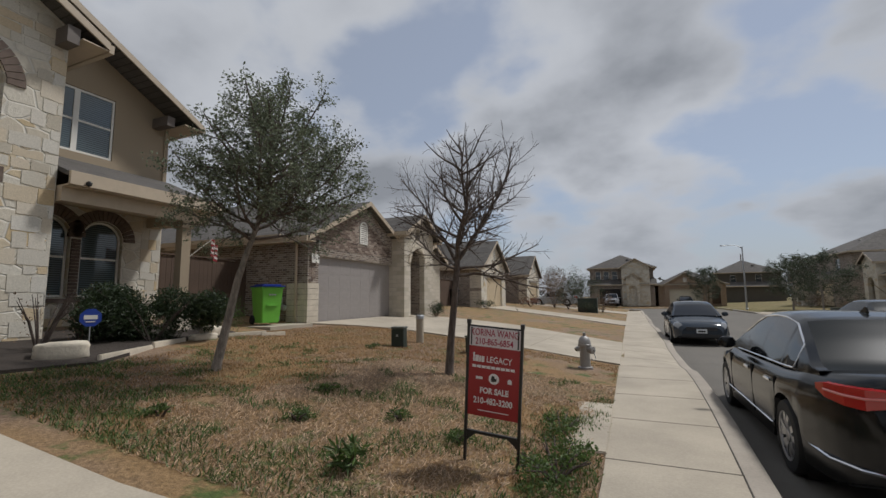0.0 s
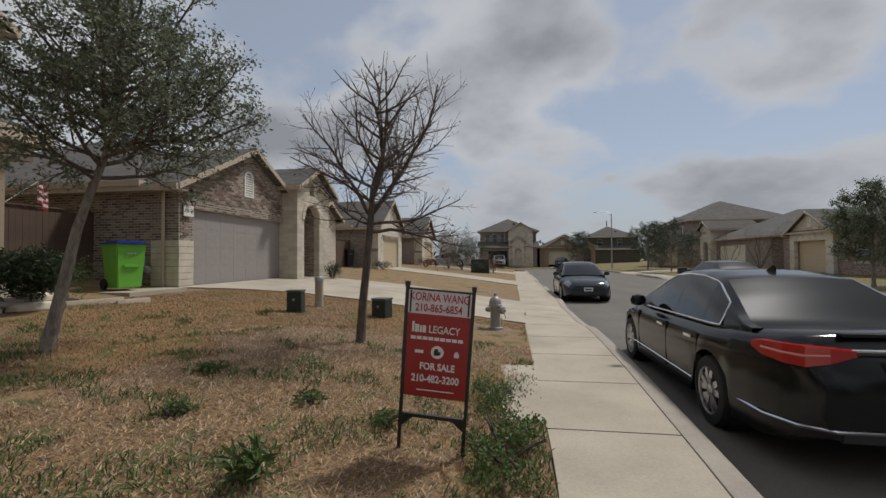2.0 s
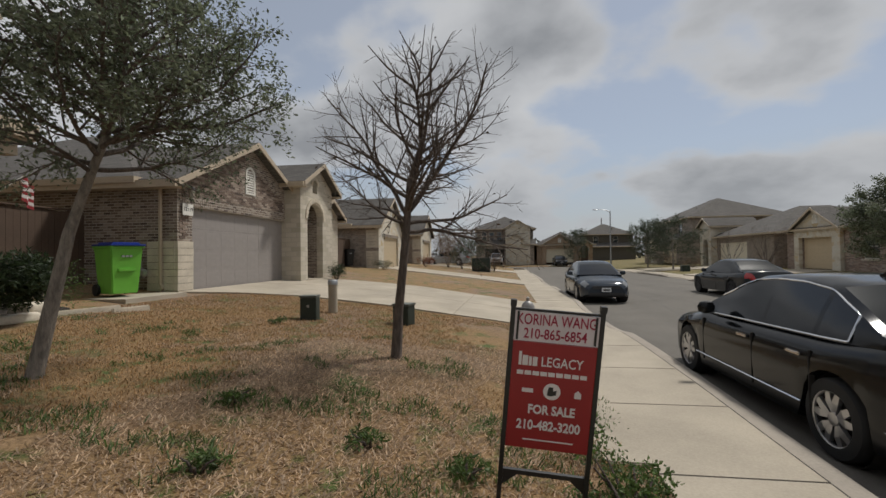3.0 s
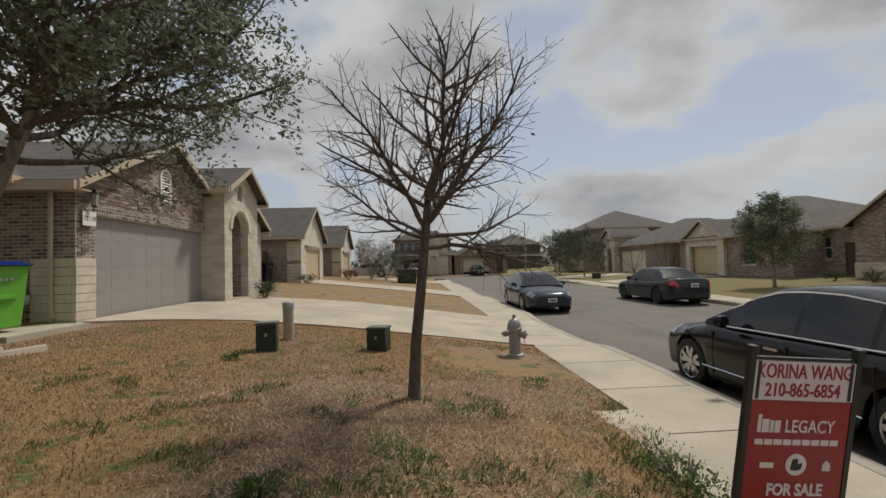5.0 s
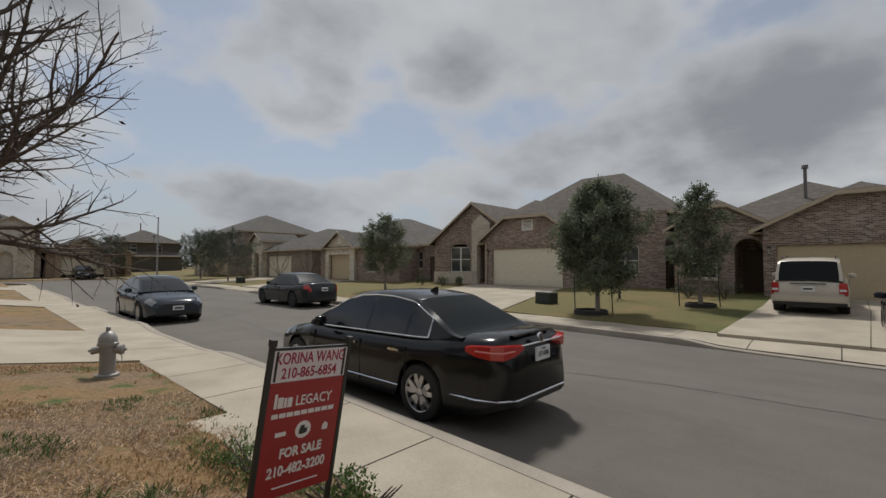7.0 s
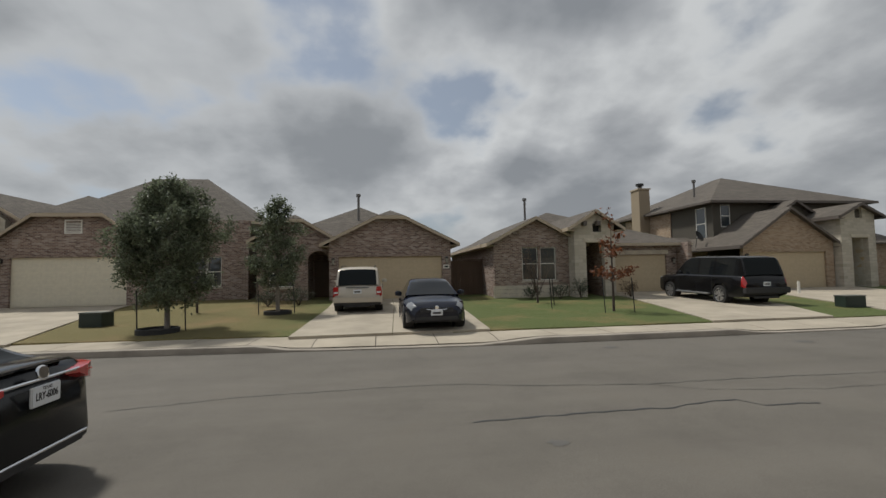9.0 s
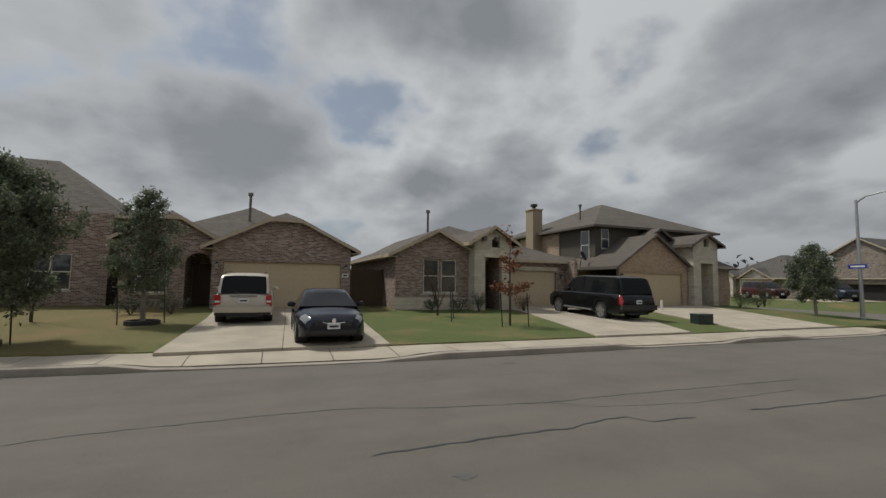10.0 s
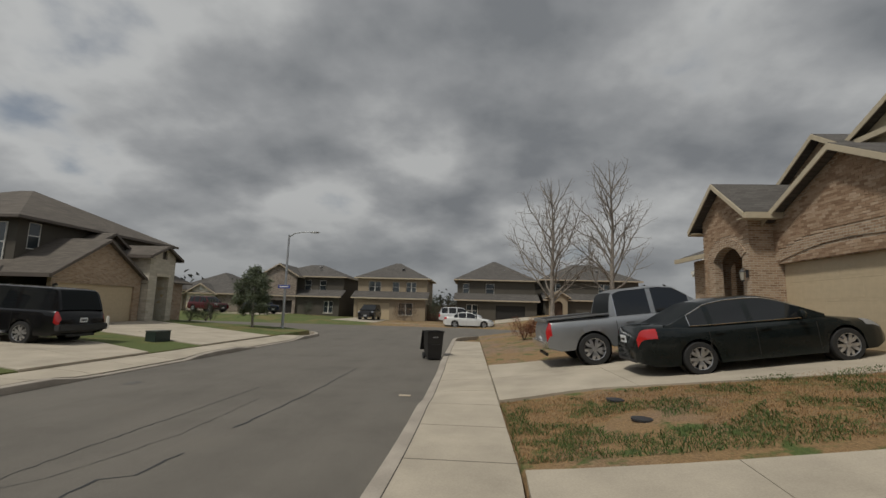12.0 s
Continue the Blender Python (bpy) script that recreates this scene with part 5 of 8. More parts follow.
# ---- driveways and walks ----
def drive(name, left, right, label, cols=2, seg=2.6):
    """Concrete laid between two edge lines, in panels that follow the ground."""
    base = thing(name, Matrix(), label, "driveway", kind="structure")

    def along(line, t):
        ls = [math.dist(a, b) for a, b in zip(line, line[1:])]
        d = t * sum(ls)
        for (a, b), ln in zip(zip(line, line[1:]), ls):
            if d <= ln or (a, b) == (line[-2], line[-1]):
                k = min(1.0, d / ln)
                return (a[0] + (b[0] - a[0]) * k, a[1] + (b[1] - a[1]) * k)
            d -= ln
    total = sum(math.dist(a, b) for a, b in zip(left, left[1:]))
    n = max(2, round(total / seg))
    for i in range(n):
        for c in range(cols):
            m = Mesh()
            sub = 4
            eps, epc = 0.006 / total, 0.0015
            v = []
            for r in range(sub + 1):
                t = i / n + eps + (1 / n - 2 * eps) * r / sub
                p, q = along(left, t), along(right, t)
                for k in range(4):
                    w = c / cols + epc + (1 / cols - 2 * epc) * k / 3
                    x, y = p[0] + (q[0] - p[0]) * w, p[1] + (q[1] - p[1]) * w
                    v.append((x, y, ground_z(x, y) + 0.03))
            N = len(v)
            top = [(r * 4 + k, r * 4 + k + 1, r * 4 + k + 5, r * 4 + k + 4) for r in range(sub) for k in range(3)]
            m.add(v + [(a, b, z - 0.12) for a, b, z in v], top)
            ring = [0, 1, 2, 3] + [r * 4 + 3 for r in range(1, sub + 1)] + [sub * 4 + 2, sub * 4 + 1, sub * 4] + [r * 4 for r in range(sub - 1, 0, -1)]
            m.f += [(ring[j], ring[(j + 1) % len(ring)], ring[(j + 1) % len(ring)] + N, ring[j] + N) for j in range(len(ring))]
            part("panel", m, "concrete", base)
    return base


drive("driveway_1", [(-0.26, 11.5), (-2.2, 12.1), (-4.4, 12.8), (-6.5, 13.0), (-8.0, 12.5), (-9.1, 11.6)], [(-0.26, 16.4), (-2.5, 17.7), (-4.6, 19.0), (-6.5, 19.2), (-8.0, 19.0), (-9.1, 18.4)], "pale concrete driveway to the grey garage")
drive("driveway_2", [(-0.26, 25.4), (-2.7, 27.5), (-9.5, 30.9)], [(-0.26, 29.5), (-2.4, 31.3), (-9.5, 35.9)], "pale concrete driveway")
drive("driveway_3", [(-0.26, 41), (-9.5, 45.6)], [(-0.26, 46), (-9.5, 50.2)], "pale concrete driveway")
drive("driveway_4", [(-0.7, 3.9), (-1.3, 3.2), (-3, 2.95), (-9.6, 3.0)], [(-1.0, -2.7), (-2.8, -2.55), (-9.6, -2.4)], "pale concrete driveway of the house for sale", 3)
drive("driveway_5", [(-0.97, -6.28), (-2.7, -6.68), (-9.0, -5.38)], [(-0.97, -11.43), (-2.7, -11.38), (-9.0, -10.68)], "pale concrete driveway with two parked vehicles")
drive("driveway_6", [(9.86, 4.72), (16.4, 4.52), (20, 4.62)], [(9.86, -0.58), (20, -0.98)], "pale concrete driveway with two parked cars")
drive("driveway_7", [(9.86, -7.28), (17.3, -9.13), (20.2, -9.18)], [(9.86, -11.38), (13.1, -12.98), (20.2, -13.28)], "pale concrete driveway slanting to the garage")
drive("driveway_8", [(9.86, -14.18), (19.9, -17.88)], [(9.86, -19.98), (19.9, -24.78)], "pale concrete driveway")
drive("driveway_9", [(10.3, 17.42), (15.6, 19.32), (20.5, 20.62)], [(10.3, 11.42), (15, 12.82), (20.5, 14.02)], "pale concrete driveway to the cream garage")
drive("driveway_10", [(11.5, 35.8), (20, 37)], [(11.5, 31.2), (20, 33.2)], "pale concrete driveway")
drive("driveway_11", [(11.8, 48), (20, 49)], [(11.8, 42.4), (20, 43.2)], "pale concrete driveway")
drive("driveway_12", [(13.9, -42.38), (13.8, -51.9)], [(9.3, -42.38), (9.5, -51.9)], "pale concrete driveway beyond the junction", 2, 5)
drive("driveway_13", [(26.2, -42.38), (25.9, -52.2)], [(21.8, -42.38), (22.0, -52.2)], "pale concrete driveway beyond the junction", 2, 5)
drive("driveway_14", [(-2.9, -42.38), (-3.5, -51.9)], [(-7.4, -42.38), (-7.3, -51.9)], "pale concrete driveway beyond the junction", 2, 5)
drive("driveway_15", [(-4.2, 67.3), (-4.2, 71.6)], [(-1.2, 67.3), (-1.2, 71.6)], "pale concrete driveway at the street's end", 1, 4)
drive("driveway_16", [(5.2, 67.3), (5.2, 72.6)], [(9.6, 67.3), (9.6, 72.6)], "pale concrete driveway at the street's end", 1, 4)
pad = link("service_pad", B(-0.78, -0.27, 5.55, 7.6, -0.12, 0.03), "concrete", bevel=0.01)
tagged(pad, "small concrete pad beside the pavement", "pad", kind="structure")


# sealed cracks in the asphalt
def crack(points, width, seed):
    rng = random.Random(seed)
    m = Mesh()
    pts = []
    for a, b in zip(points, points[1:]):
        n = max(2, int(math.dist(a, b) / 0.12))
        pts += [(a[0] + (b[0] - a[0]) * i / n + rng.uniform(-0.02, 0.02), a[1] + (b[1] - a[1]) * i / n) for i in range(n)]
    pts.append(points[-1])
    for i, (x, y) in enumerate(pts):
        w = width * rng.uniform(0.5, 1.3)
        m.v += [(x - w, y, ROAD_Z + 0.004), (x + w, y, ROAD_Z + 0.004)]
        if i:
            k = 2 * i
            m.f.append((k - 2, k - 1, k + 1, k))
    ob = link("crack_seal", m, "crack")
    return tagged(ob, "black sealed crack in the asphalt", "crack", kind="structure")


crack([(3.3, 1.3), (3.34, 0.5), (3.37, -0.34), (3.35, -1.28), (3.5, -1.95), (3.5, -2.3), (3.2, -2.45), (3.2, -2.95), (3.15, -3.2)], 0.02, 1)
crack([(3.14, -4.35), (3.1, -5.0), (3.02, -6.5), (2.98, -8.0), (2.98, -11.0)], 0.02, 2)
crack([(4.65, 6.0), (5.0, 4.4), (5.1, 2.5), (5.08, 1.2), (4.7, -0.06), (4.45, -1.68), (4.47, -3.05), (4.4, -4.8), (4.3, -7.5)], 0.009, 3)
crack([(4.45, -1.7), (4.0, -2.3), (3.7, -3.9), (3.75, -6.4)], 0.006, 4)
crack([(7.66, 1.67), (6.95, 1.44)], 0.01, 5)
crack([(2.9, 10.12), (3.4, 14.62), (4.2, 19.62), (4.6, 24.62)], 0.009, 6)
M["oil"] = grained("oil_stain", (0.10, 0.094, 0.085), 0.7, 0.4, 3, 40, 0.2)
for x, y, r, s in ((2.54, 0.56, 0.1, 1), (7.6, -2.8, 0.15, 3), (7.2, -7.4, 0.18, 4)):
    rng = random.Random(s)
    ring = [(x + r * rng.uniform(0.6, 1.2) * math.cos(a * 0.449), y + 1.3 * r * rng.uniform(0.6, 1.2) * math.sin(a * 0.45), ROAD_Z + 0.003) for a in range(14)]
    tagged(link("stain", Mesh().add(ring, [tuple(range(14))]), "oil"), "dark oil stain on the asphalt", "stain", kind="structure")


# ---- vehicles ----
def interp(table, s):
    if s <= table[0][0]:
        return table[0][1]
    for (a, va), (b, vb) in zip(table, table[1:]):
        if s <= b:
            k = (s - a) / (b - a)
            return va + (vb - va) * k
    return table[-1][1]


def curve_at(table, s):
    return (interp(table, s - 0.05) + 2 * interp(table, s) + interp(table, s + 0.05)) / 4


def paint(name, c, metal=0.0, rough=0.14):
    m, n, l, b = shader(name, rough, metal)
    b.inputs["Base Color"].default_value = (*c, 1)
    v = coords(n, l)
    dust = noise_node(n, l, v, 3.0, 6, 0.65)
    l.new(ramp(n, l, dust, [(0.4, c), (0.9, tuple(x * 0.9 + 0.008 for x in c))]), b.inputs["Base Color"])
    b.inputs["Specular IOR Level"].default_value = 0.38
    return m


M["tail_red"] = glassy("tail_lamp_red", (0.42, 0.015, 0.015), 0.1)
M["tail_bright"] = glassy("tail_lamp_strip", (0.75, 0.22, 0.2), 0.15)
M["head_lamp"] = glassy("head_lamp_clear", (0.2, 0.21, 0.22), 0.1)
M["amber"] = glassy("amber_lamp", (0.6, 0.2, 0.03), 0.1)
M["plate_white"] = plain("plate_white", (0.7, 0.72, 0.74), 0.4)
M["plastic_dark"] = plain("dark_plastic", (0.03, 0.03, 0.032), 0.6)


def wheel_parts(r, w, spokes):
    """Tyre, dark barrel, and a bright rim of paired broad spokes."""
    tyre = Mesh().lathe([(r * 0.68, -w / 2), (r * 0.72, -w * 0.5), (r * 0.93, -w / 2), (r, -w * 0.36), (r, w * 0.36), (r * 0.95, w * 0.48), (r * 0.74, w * 0.52), (r * 0.68, w / 2)], 32, cap=False)
    hub = Mesh().lathe([(r * 0.70, -w * 0.2), (r * 0.70, w * 0.40), (r * 0.64, w * 0.38), (r * 0.6, w * 0.12), (r * 0.1, w * 0.1)], 28)
    rim = Mesh()
    for i in range(spokes):
        a = 2 * math.pi * i / spokes
        for da in (-0.27, 0.27):
            c0, s0 = math.cos(a + da * 0.5), math.sin(a + da * 0.5)
            c1, s1 = math.cos(a + da), math.sin(a + da)
            p0, p1 = Vector((c0 * r * 0.12, s0 * r * 0.12, w * 0.40)), Vector((c1 * r * 0.665, s1 * r * 0.665, w * 0.44))
            pm = p0.lerp(p1, 0.55) + Vector((0, 0, w * 0.05))
            q = Vector((-s1, c1, 0)) * r
            low = Vector((0, 0, -w * 0.16))
            row = [(p0, 0.04), (pm, 0.10), (p1, 0.075)]
            v = []
            for p, k in row:
                v += [p - q * k, p + q * k, p + q * k + low, p - q * k + low]
            f = [(4 * j + b, 4 * j + (b + 1) % 4, 4 * j + 4 + (b + 1) % 4, 4 * j + 4 + b) for j in range(2) for b in range(4)]
            rim.add(v, f + [(0, 1, 2, 3), (8, 9, 10, 11)])
    rim.lathe([(r * 0.635, w * 0.30), (r * 0.65, w * 0.46), (r * 0.70, w * 0.50), (r * 0.715, w * 0.44)], 32, cap=False)
    rim.lathe([(r * 0.17, w * 0.2), (r * 0.17, w * 0.44), (r * 0.06, w * 0.46)], 14)
    return tyre, hub, rim


def vehicle(name, m, label, category, spec):
    """A road vehicle: front at +y, built from station tables measured from the nose."""
    L, W, wr = spec["length"], spec["width"], spec["wheel"]
    paint_mat = spec["paint"]
    v = thing(name, m, label, category, "parked vehicles")
    fa, ra = spec["axles"]
    deck, half = spec["deck"], spec["half"]
    n = int(L / 0.05)
    ring = []
    sill0 = spec.get("sill", 0.2)
    for i in range(n + 1):
        s = L * i / n
        w, zt = curve_at(half, s) * W / 2, curve_at(deck, s)
        end = min(1.0, min(s, L - s) / 0.35)
        zs = sill0 + (1 - end) * 0.12
        for ax in (fa, ra):
            d = abs(s - ax)
            R = wr * 1.14
            if d < R:
                zs = max(zs, wr + math.sqrt(R * R - d * d) * 0.98)
        y = L / 2 - s
        zsh = zt - 0.07 if not spec.get("boxy") else zt - 0.05
        zm = sill0 + (zsh - sill0) * 0.55
        zm = max(zm, zs + 0.02)
        zsh = max(zsh, zm + 0.02)
        pts = [(w * 0.9, zs), (w * 0.985, zs + 0.015), (w, zm), (w * 0.995, zm + (zsh - 0.05 - zm) * 0.55 if zsh - 0.05 > zm else zm + (zsh - zm) * 0.5), (w * 0.975, zsh - 0.05 if zsh - 0.05 > zm + (zsh - zm) * 0.5 else zsh - 0.005), (w * 0.92, zsh + 0.015), (w * 0.78, zt), (w * 0.4, zt + 0.02)]
        ring.append([(x, y, z) for x, z in pts] + [(0, y, zt + 0.028)] + [(-x, y, z) for x, z in reversed(pts)])
    k = len(ring[0])

    def patch(i0, i1, j0, j1, lift=0.0):
        """Cells of the body's skin, lifted off by a few millimetres."""
        me = Mesh()
        rows = range(i0, i1 + 1)
        for i in rows:
            for j in range(j0, j1 + 1):
                x, y, z = ring[i][j]
                c = Vector((x, y, z)) - Vector((0, y * 0.93, 0.5))
                p = Vector((x, y, z)) + c.normalized() * lift
                me.v.append(tuple(p))
        q = j1 - j0 + 1
        me.f += [(a * q + b, a * q + b + 1, (a + 1) * q + b + 1, (a + 1) * q + b) for a in range(i1 - i0) for b in range(q - 1)]
        return me

    def si(s):
        return max(0, min(n, round(s / L * n)))
    body = patch(0, n, 0, k - 1)
    body.f += [tuple(range(k)), tuple(n * k + j for j in reversed(range(k)))]
    part("body", body, paint_mat, v, smooth=True)
    part("underbody", B(-W * 0.40, W * 0.40, -L / 2 + 0.3, L / 2 - 0.3, sill0 + 0.01, sill0 + 0.3), "plastic_dark", v)
    # cabin
    top, base = spec["roof"], spec["belt"]
    g0, g1 = top[0][0], top[-1][0]
    cn = int((g1 - g0) / 0.06)
    rows = []
    for i in range(cn + 1):
        s = g0 + (g1 - g0) * i / cn
        zr, zb = curve_at(top, s) if 0 < i < cn else interp(top, s), curve_at(base, s)
        zr = max(zr, zb + 0.015)
        wb = curve_at(half, s) * W / 2 * 0.9
        f = (zr - zb) / (max(z for _, z in top) - zb + 1e-6)
        wr2 = wb - (wb - spec["roof_half"] * W / 2) * min(1, f)
        y = L / 2 - s
        ed = 0.05 * min(1, f * 1.5)
        p = [(wb, zb - 0.03), (wb + (wr2 - wb) * 0.5, zb + (zr - zb) * 0.47), (wr2, zr - ed), (wr2 * 0.9, zr - ed * 0.25), (wr2 * 0.5, zr + 0.008)]
        rows.append([(x, y, z) for x, z in p] + [(0, y, zr + 0.012)] + [(-x, y, z) for x, z in reversed(p)])
    q = len(rows[0])
    paint_m, glass_m, screen_m, rear_m = Mesh(), Mesh(), Mesh(), Mesh()
    allv = [p for r in rows for p in r]
    for me in (paint_m, glass_m, screen_m, rear_m):
        me.v = list(allv)
    w0, w1 = spec["screen"], spec["rear_glass"]
    for i in range(cn):
        s = g0 + (g1 - g0) * (i + 0.5) / cn
        for j in range(q - 1):
            f = (i * q + j, i * q + j + 1, (i + 1) * q + j + 1, (i + 1) * q + j)
            side = j < 2 or j >= q - 3
            if side:
                a, b = spec["side_glass"]
                pillar = any(abs(s - c) < 0.05 for c in spec["pillars"])
                low = interp(top, s) - interp(base, s)
                (glass_m if a < s < b and not pillar and low > 0.16 else paint_m).f.append(f)
            elif s < w0 and 3 <= j <= q - 5:
                screen_m.f.append(f)
            elif s > w1 and 3 <= j <= q - 5:
                rear_m.f.append(f)
            else:
                paint_m.f.append(f)

    def trimmed(me):
        used = sorted({i for f in me.f for i in f})
        idx = {u: i for i, u in enumerate(used)}
        o = Mesh()
        o.v, o.f = [me.v[u] for u in used], [tuple(idx[i] for i in f) for f in me.f]
        return o
    part("cabin", trimmed(paint_m), paint_mat, v, smooth=True)
    for nm, me in (("side_windows", glass_m), ("windscreen", screen_m), ("rear_window", rear_m)):
        if me.f:
            if nm == "side_windows":
                for sgn, nm2 in ((1, "side_window"), (-1, "side_window")):
                    half_m = Mesh()
                    half_m.v = me.v
                    half_m.f = [f for f in me.f if sum(me.v[i][0] for i in f) * sgn > 0]
                    part(nm2, trimmed(half_m), "car_glass", v, smooth=True)
            else:
                part(nm, trimmed(me), "rear_glass" if nm == "rear_window" else "car_glass", v, smooth=True)
    # window-line trim
    if spec.get("chrome"):
        for sgn in (1, -1):
            a, b = spec["side_glass"]
            low = [(sgn * (curve_at(half, s) * W / 2 * 0.9 + 0.006), L / 2 - s, curve_at(base, s) - 0.012) for s in (a + (b - a) * i / 14 for i in range(15))]
            up = []
            for i in range(cn + 1):
                s = g0 + (g1 - g0) * i / cn
                if a - 0.02 <= s <= b + 0.03:
                    x, y, z = rows[i][2]
                    up.append((sgn * (x + 0.005), y, z))
            part("window_trim", Mesh().tube(up + [low[-1]], 0.009, 5), "chrome", v)
            part("window_trim", Mesh().tube(low, 0.009, 5), "chrome", v)
    # wheels, sharing meshes
    tyre, hub, rim = wheel_parts(wr, 0.21, spec.get("spokes", 5))
    first = None
    for sx in (1, -1):
        for ax in (fa, ra):
            mm = pose(sx * (W / 2 - 0.115), L / 2 - ax, wr, 0, 90 * sx, 0)
            if first is None:
                wv = part("wheel", hub, "plastic_dark", v, smooth=True)
                kids = [part("tyre", tyre, "rubber", wv, smooth=True), part("rim", rim, spec.get("rim", "alloy"), wv)]
                first = (wv, kids)
            else:
                wv = new("wheel", first[0].data)
                wv.parent = v
                for kk in first[1]:
                    o = new(kk.name.split(".")[0], kk.data)
                    o.parent = wv
            wv.matrix_basis = mm
            part("wheel_well", Mesh().lathe([(wr * 1.12, -0.12), (wr * 1.12, 0.10), (0.02, 0.1)], 20, cap=False).moved(pose(sx * (W / 2 - 0.2), L / 2 - ax, wr, 0, -90 * sx, 0)), "dark", v)
    # lamps, mirrors, handles, plates
    tl0, tl1, tj = spec["tail"]
    hl0, hl1 = spec["head"]
    for j0, j1 in (() if spec.get("wrap_lamps") else ((tj[0], tj[1]), (k - 1 - tj[1], k - 1 - tj[0]))):
        part("tail_lamp", patch(si(tl0), si(tl1), j0, j1, 0.006), "tail_red", v, smooth=True)
    for j0, j1 in ((4, 6), (k - 7, k - 5)):
        part("head_lamp", patch(si(hl0), si(hl1), j0, j1, 0.006), "head_lamp", v, smooth=True)
    zb = curve_at(base, spec["mirror"])
    for sx in (1, -1):
        xm = sx * (W / 2 + 0.02)
        ym = L / 2 - spec["mirror"]
        mir = Mesh().lathe([(0.03, -0.1), (0.085, -0.07), (0.1, 0.02), (0.07, 0.09), (0.02, 0.11)], 10).moved(pose(xm + sx * 0.06, ym, zb + 0.07) @ Matrix.Diagonal((1.1, 0.55, 0.75, 1)))
        part("mirror", mir, paint_mat, v, smooth=True)
        for hs in spec["handles"]:
            part("door_handle", B(min(sx * (W / 2 - 0.02), sx * (W / 2 + 0.018)), max(sx * (W / 2 - 0.02), sx * (W / 2 + 0.018)), L / 2 - hs - 0.1, L / 2 - hs + 0.1, zb - 0.17, zb - 0.14), spec.get("handle_mat", paint_mat), v, bevel=0.008)
        for ds in spec["doors"]:
            part("door_seam", B(min(sx * W / 2 * 0.95, sx * (W / 2 + 0.001)), max(sx * W / 2 * 0.95, sx * (W / 2 + 0.001)), L / 2 - ds - 0.004, L / 2 - ds + 0.004, sill0 + 0.1, zb - 0.1), "dark", v)
    pz = spec.get("plate_z", 0.8)
    pr = part("number_plate", B(-0.155, 0.155, -L / 2 - 0.03, -L / 2 - 0.005, pz - 0.08, pz + 0.08), "plate_white", v, bevel=0.008)
    pf = part("number_plate", B(-0.155, 0.155, L / 2 + 0.004, L / 2 + 0.03, 0.42, 0.56), "plate_white", v)
    for pl, yy, zz in ((pr, -L / 2 - 0.0315, pz), (pf, L / 2 + 0.0315, 0.49)):
        if not (spec.get("plate_text") and pl is pr):
            part("plate_marks", B(-0.11, 0.11, yy - 0.002, yy + 0.002, zz - 0.03, zz + 0.02), "black_metal", pl)
    part("grille", B(-W * 0.26, W * 0.26, L / 2 - 0.04, L / 2 + 0.006, 0.5, 0.62 if not spec.get("boxy") else 0.85), "plastic_dark", v, bevel=0.01)
    part("lower_grille", B(-W * 0.33, W * 0.33, L / 2 - 0.05, L / 2 + 0.004, 0.28, 0.4), "plastic_dark", v, bevel=0.01)
    part("rear_valance", B(-W * 0.27, W * 0.27, -L / 2 - 0.004, -L / 2 + 0.06, 0.3, 0.38), "plastic_dark", v, bevel=0.01)
    return v, pr


HALF = [(0, 0.66), (0.12, 0.80), (0.35, 0.91), (0.8, 0.985), (1.3, 1.0), (3.6, 1.0), (4.1, 0.975), (4.4, 0.925), (4.62, 0.86), (4.76, 0.77), (4.83, 0.68), (4.87, 0.58)]


def sedan(paint_mat, length=4.87, width=1.83, height=1.48, **extra):
    k = length / 4.87
    h = height / 1.48
    sc = lambda t: [(s * k, z * h) for s, z in t]
    spec = dict(length=length, width=width, wheel=0.33, paint=paint_mat, axles=(0.93 * k, 3.74 * k),
                deck=sc([(0, 0.58), (0.08, 0.68), (0.3, 0.77), (0.9, 0.87), (1.3, 0.95), (1.7, 0.94), (3.6, 0.98), (4.1, 1.02), (4.55, 1.04), (4.72, 1.03), (4.8, 0.96), (4.87, 0.62)]),
                half=[(s * k, w) for s, w in HALF],
                roof=sc([(1.2, 0.97), (1.55, 1.16), (1.95, 1.36), (2.25, 1.45), (2.6, 1.475), (3.0, 1.47), (3.42, 1.42), (3.78, 1.25), (4.15, 1.05), (4.3, 1.02)]),
                belt=sc([(1.2, 0.93), (2.0, 0.95), (3.6, 0.98), (4.3, 1.01)]), roof_half=0.66,
                screen=1.98 * k, rear_glass=3.42 * k, side_glass=(1.62 * k, 3.82 * k), pillars=(2.62 * k, 3.42 * k),
                tail=(4.5 * k, 4.82 * k, (3, 5)), head=(0.1 * k, 0.5 * k), mirror=1.75 * k, handles=(2.42 * k, 3.3 * k), doors=(1.45 * k, 2.6 * k, 3.5 * k), plate_z=0.78)
    spec.update(extra)
    return spec


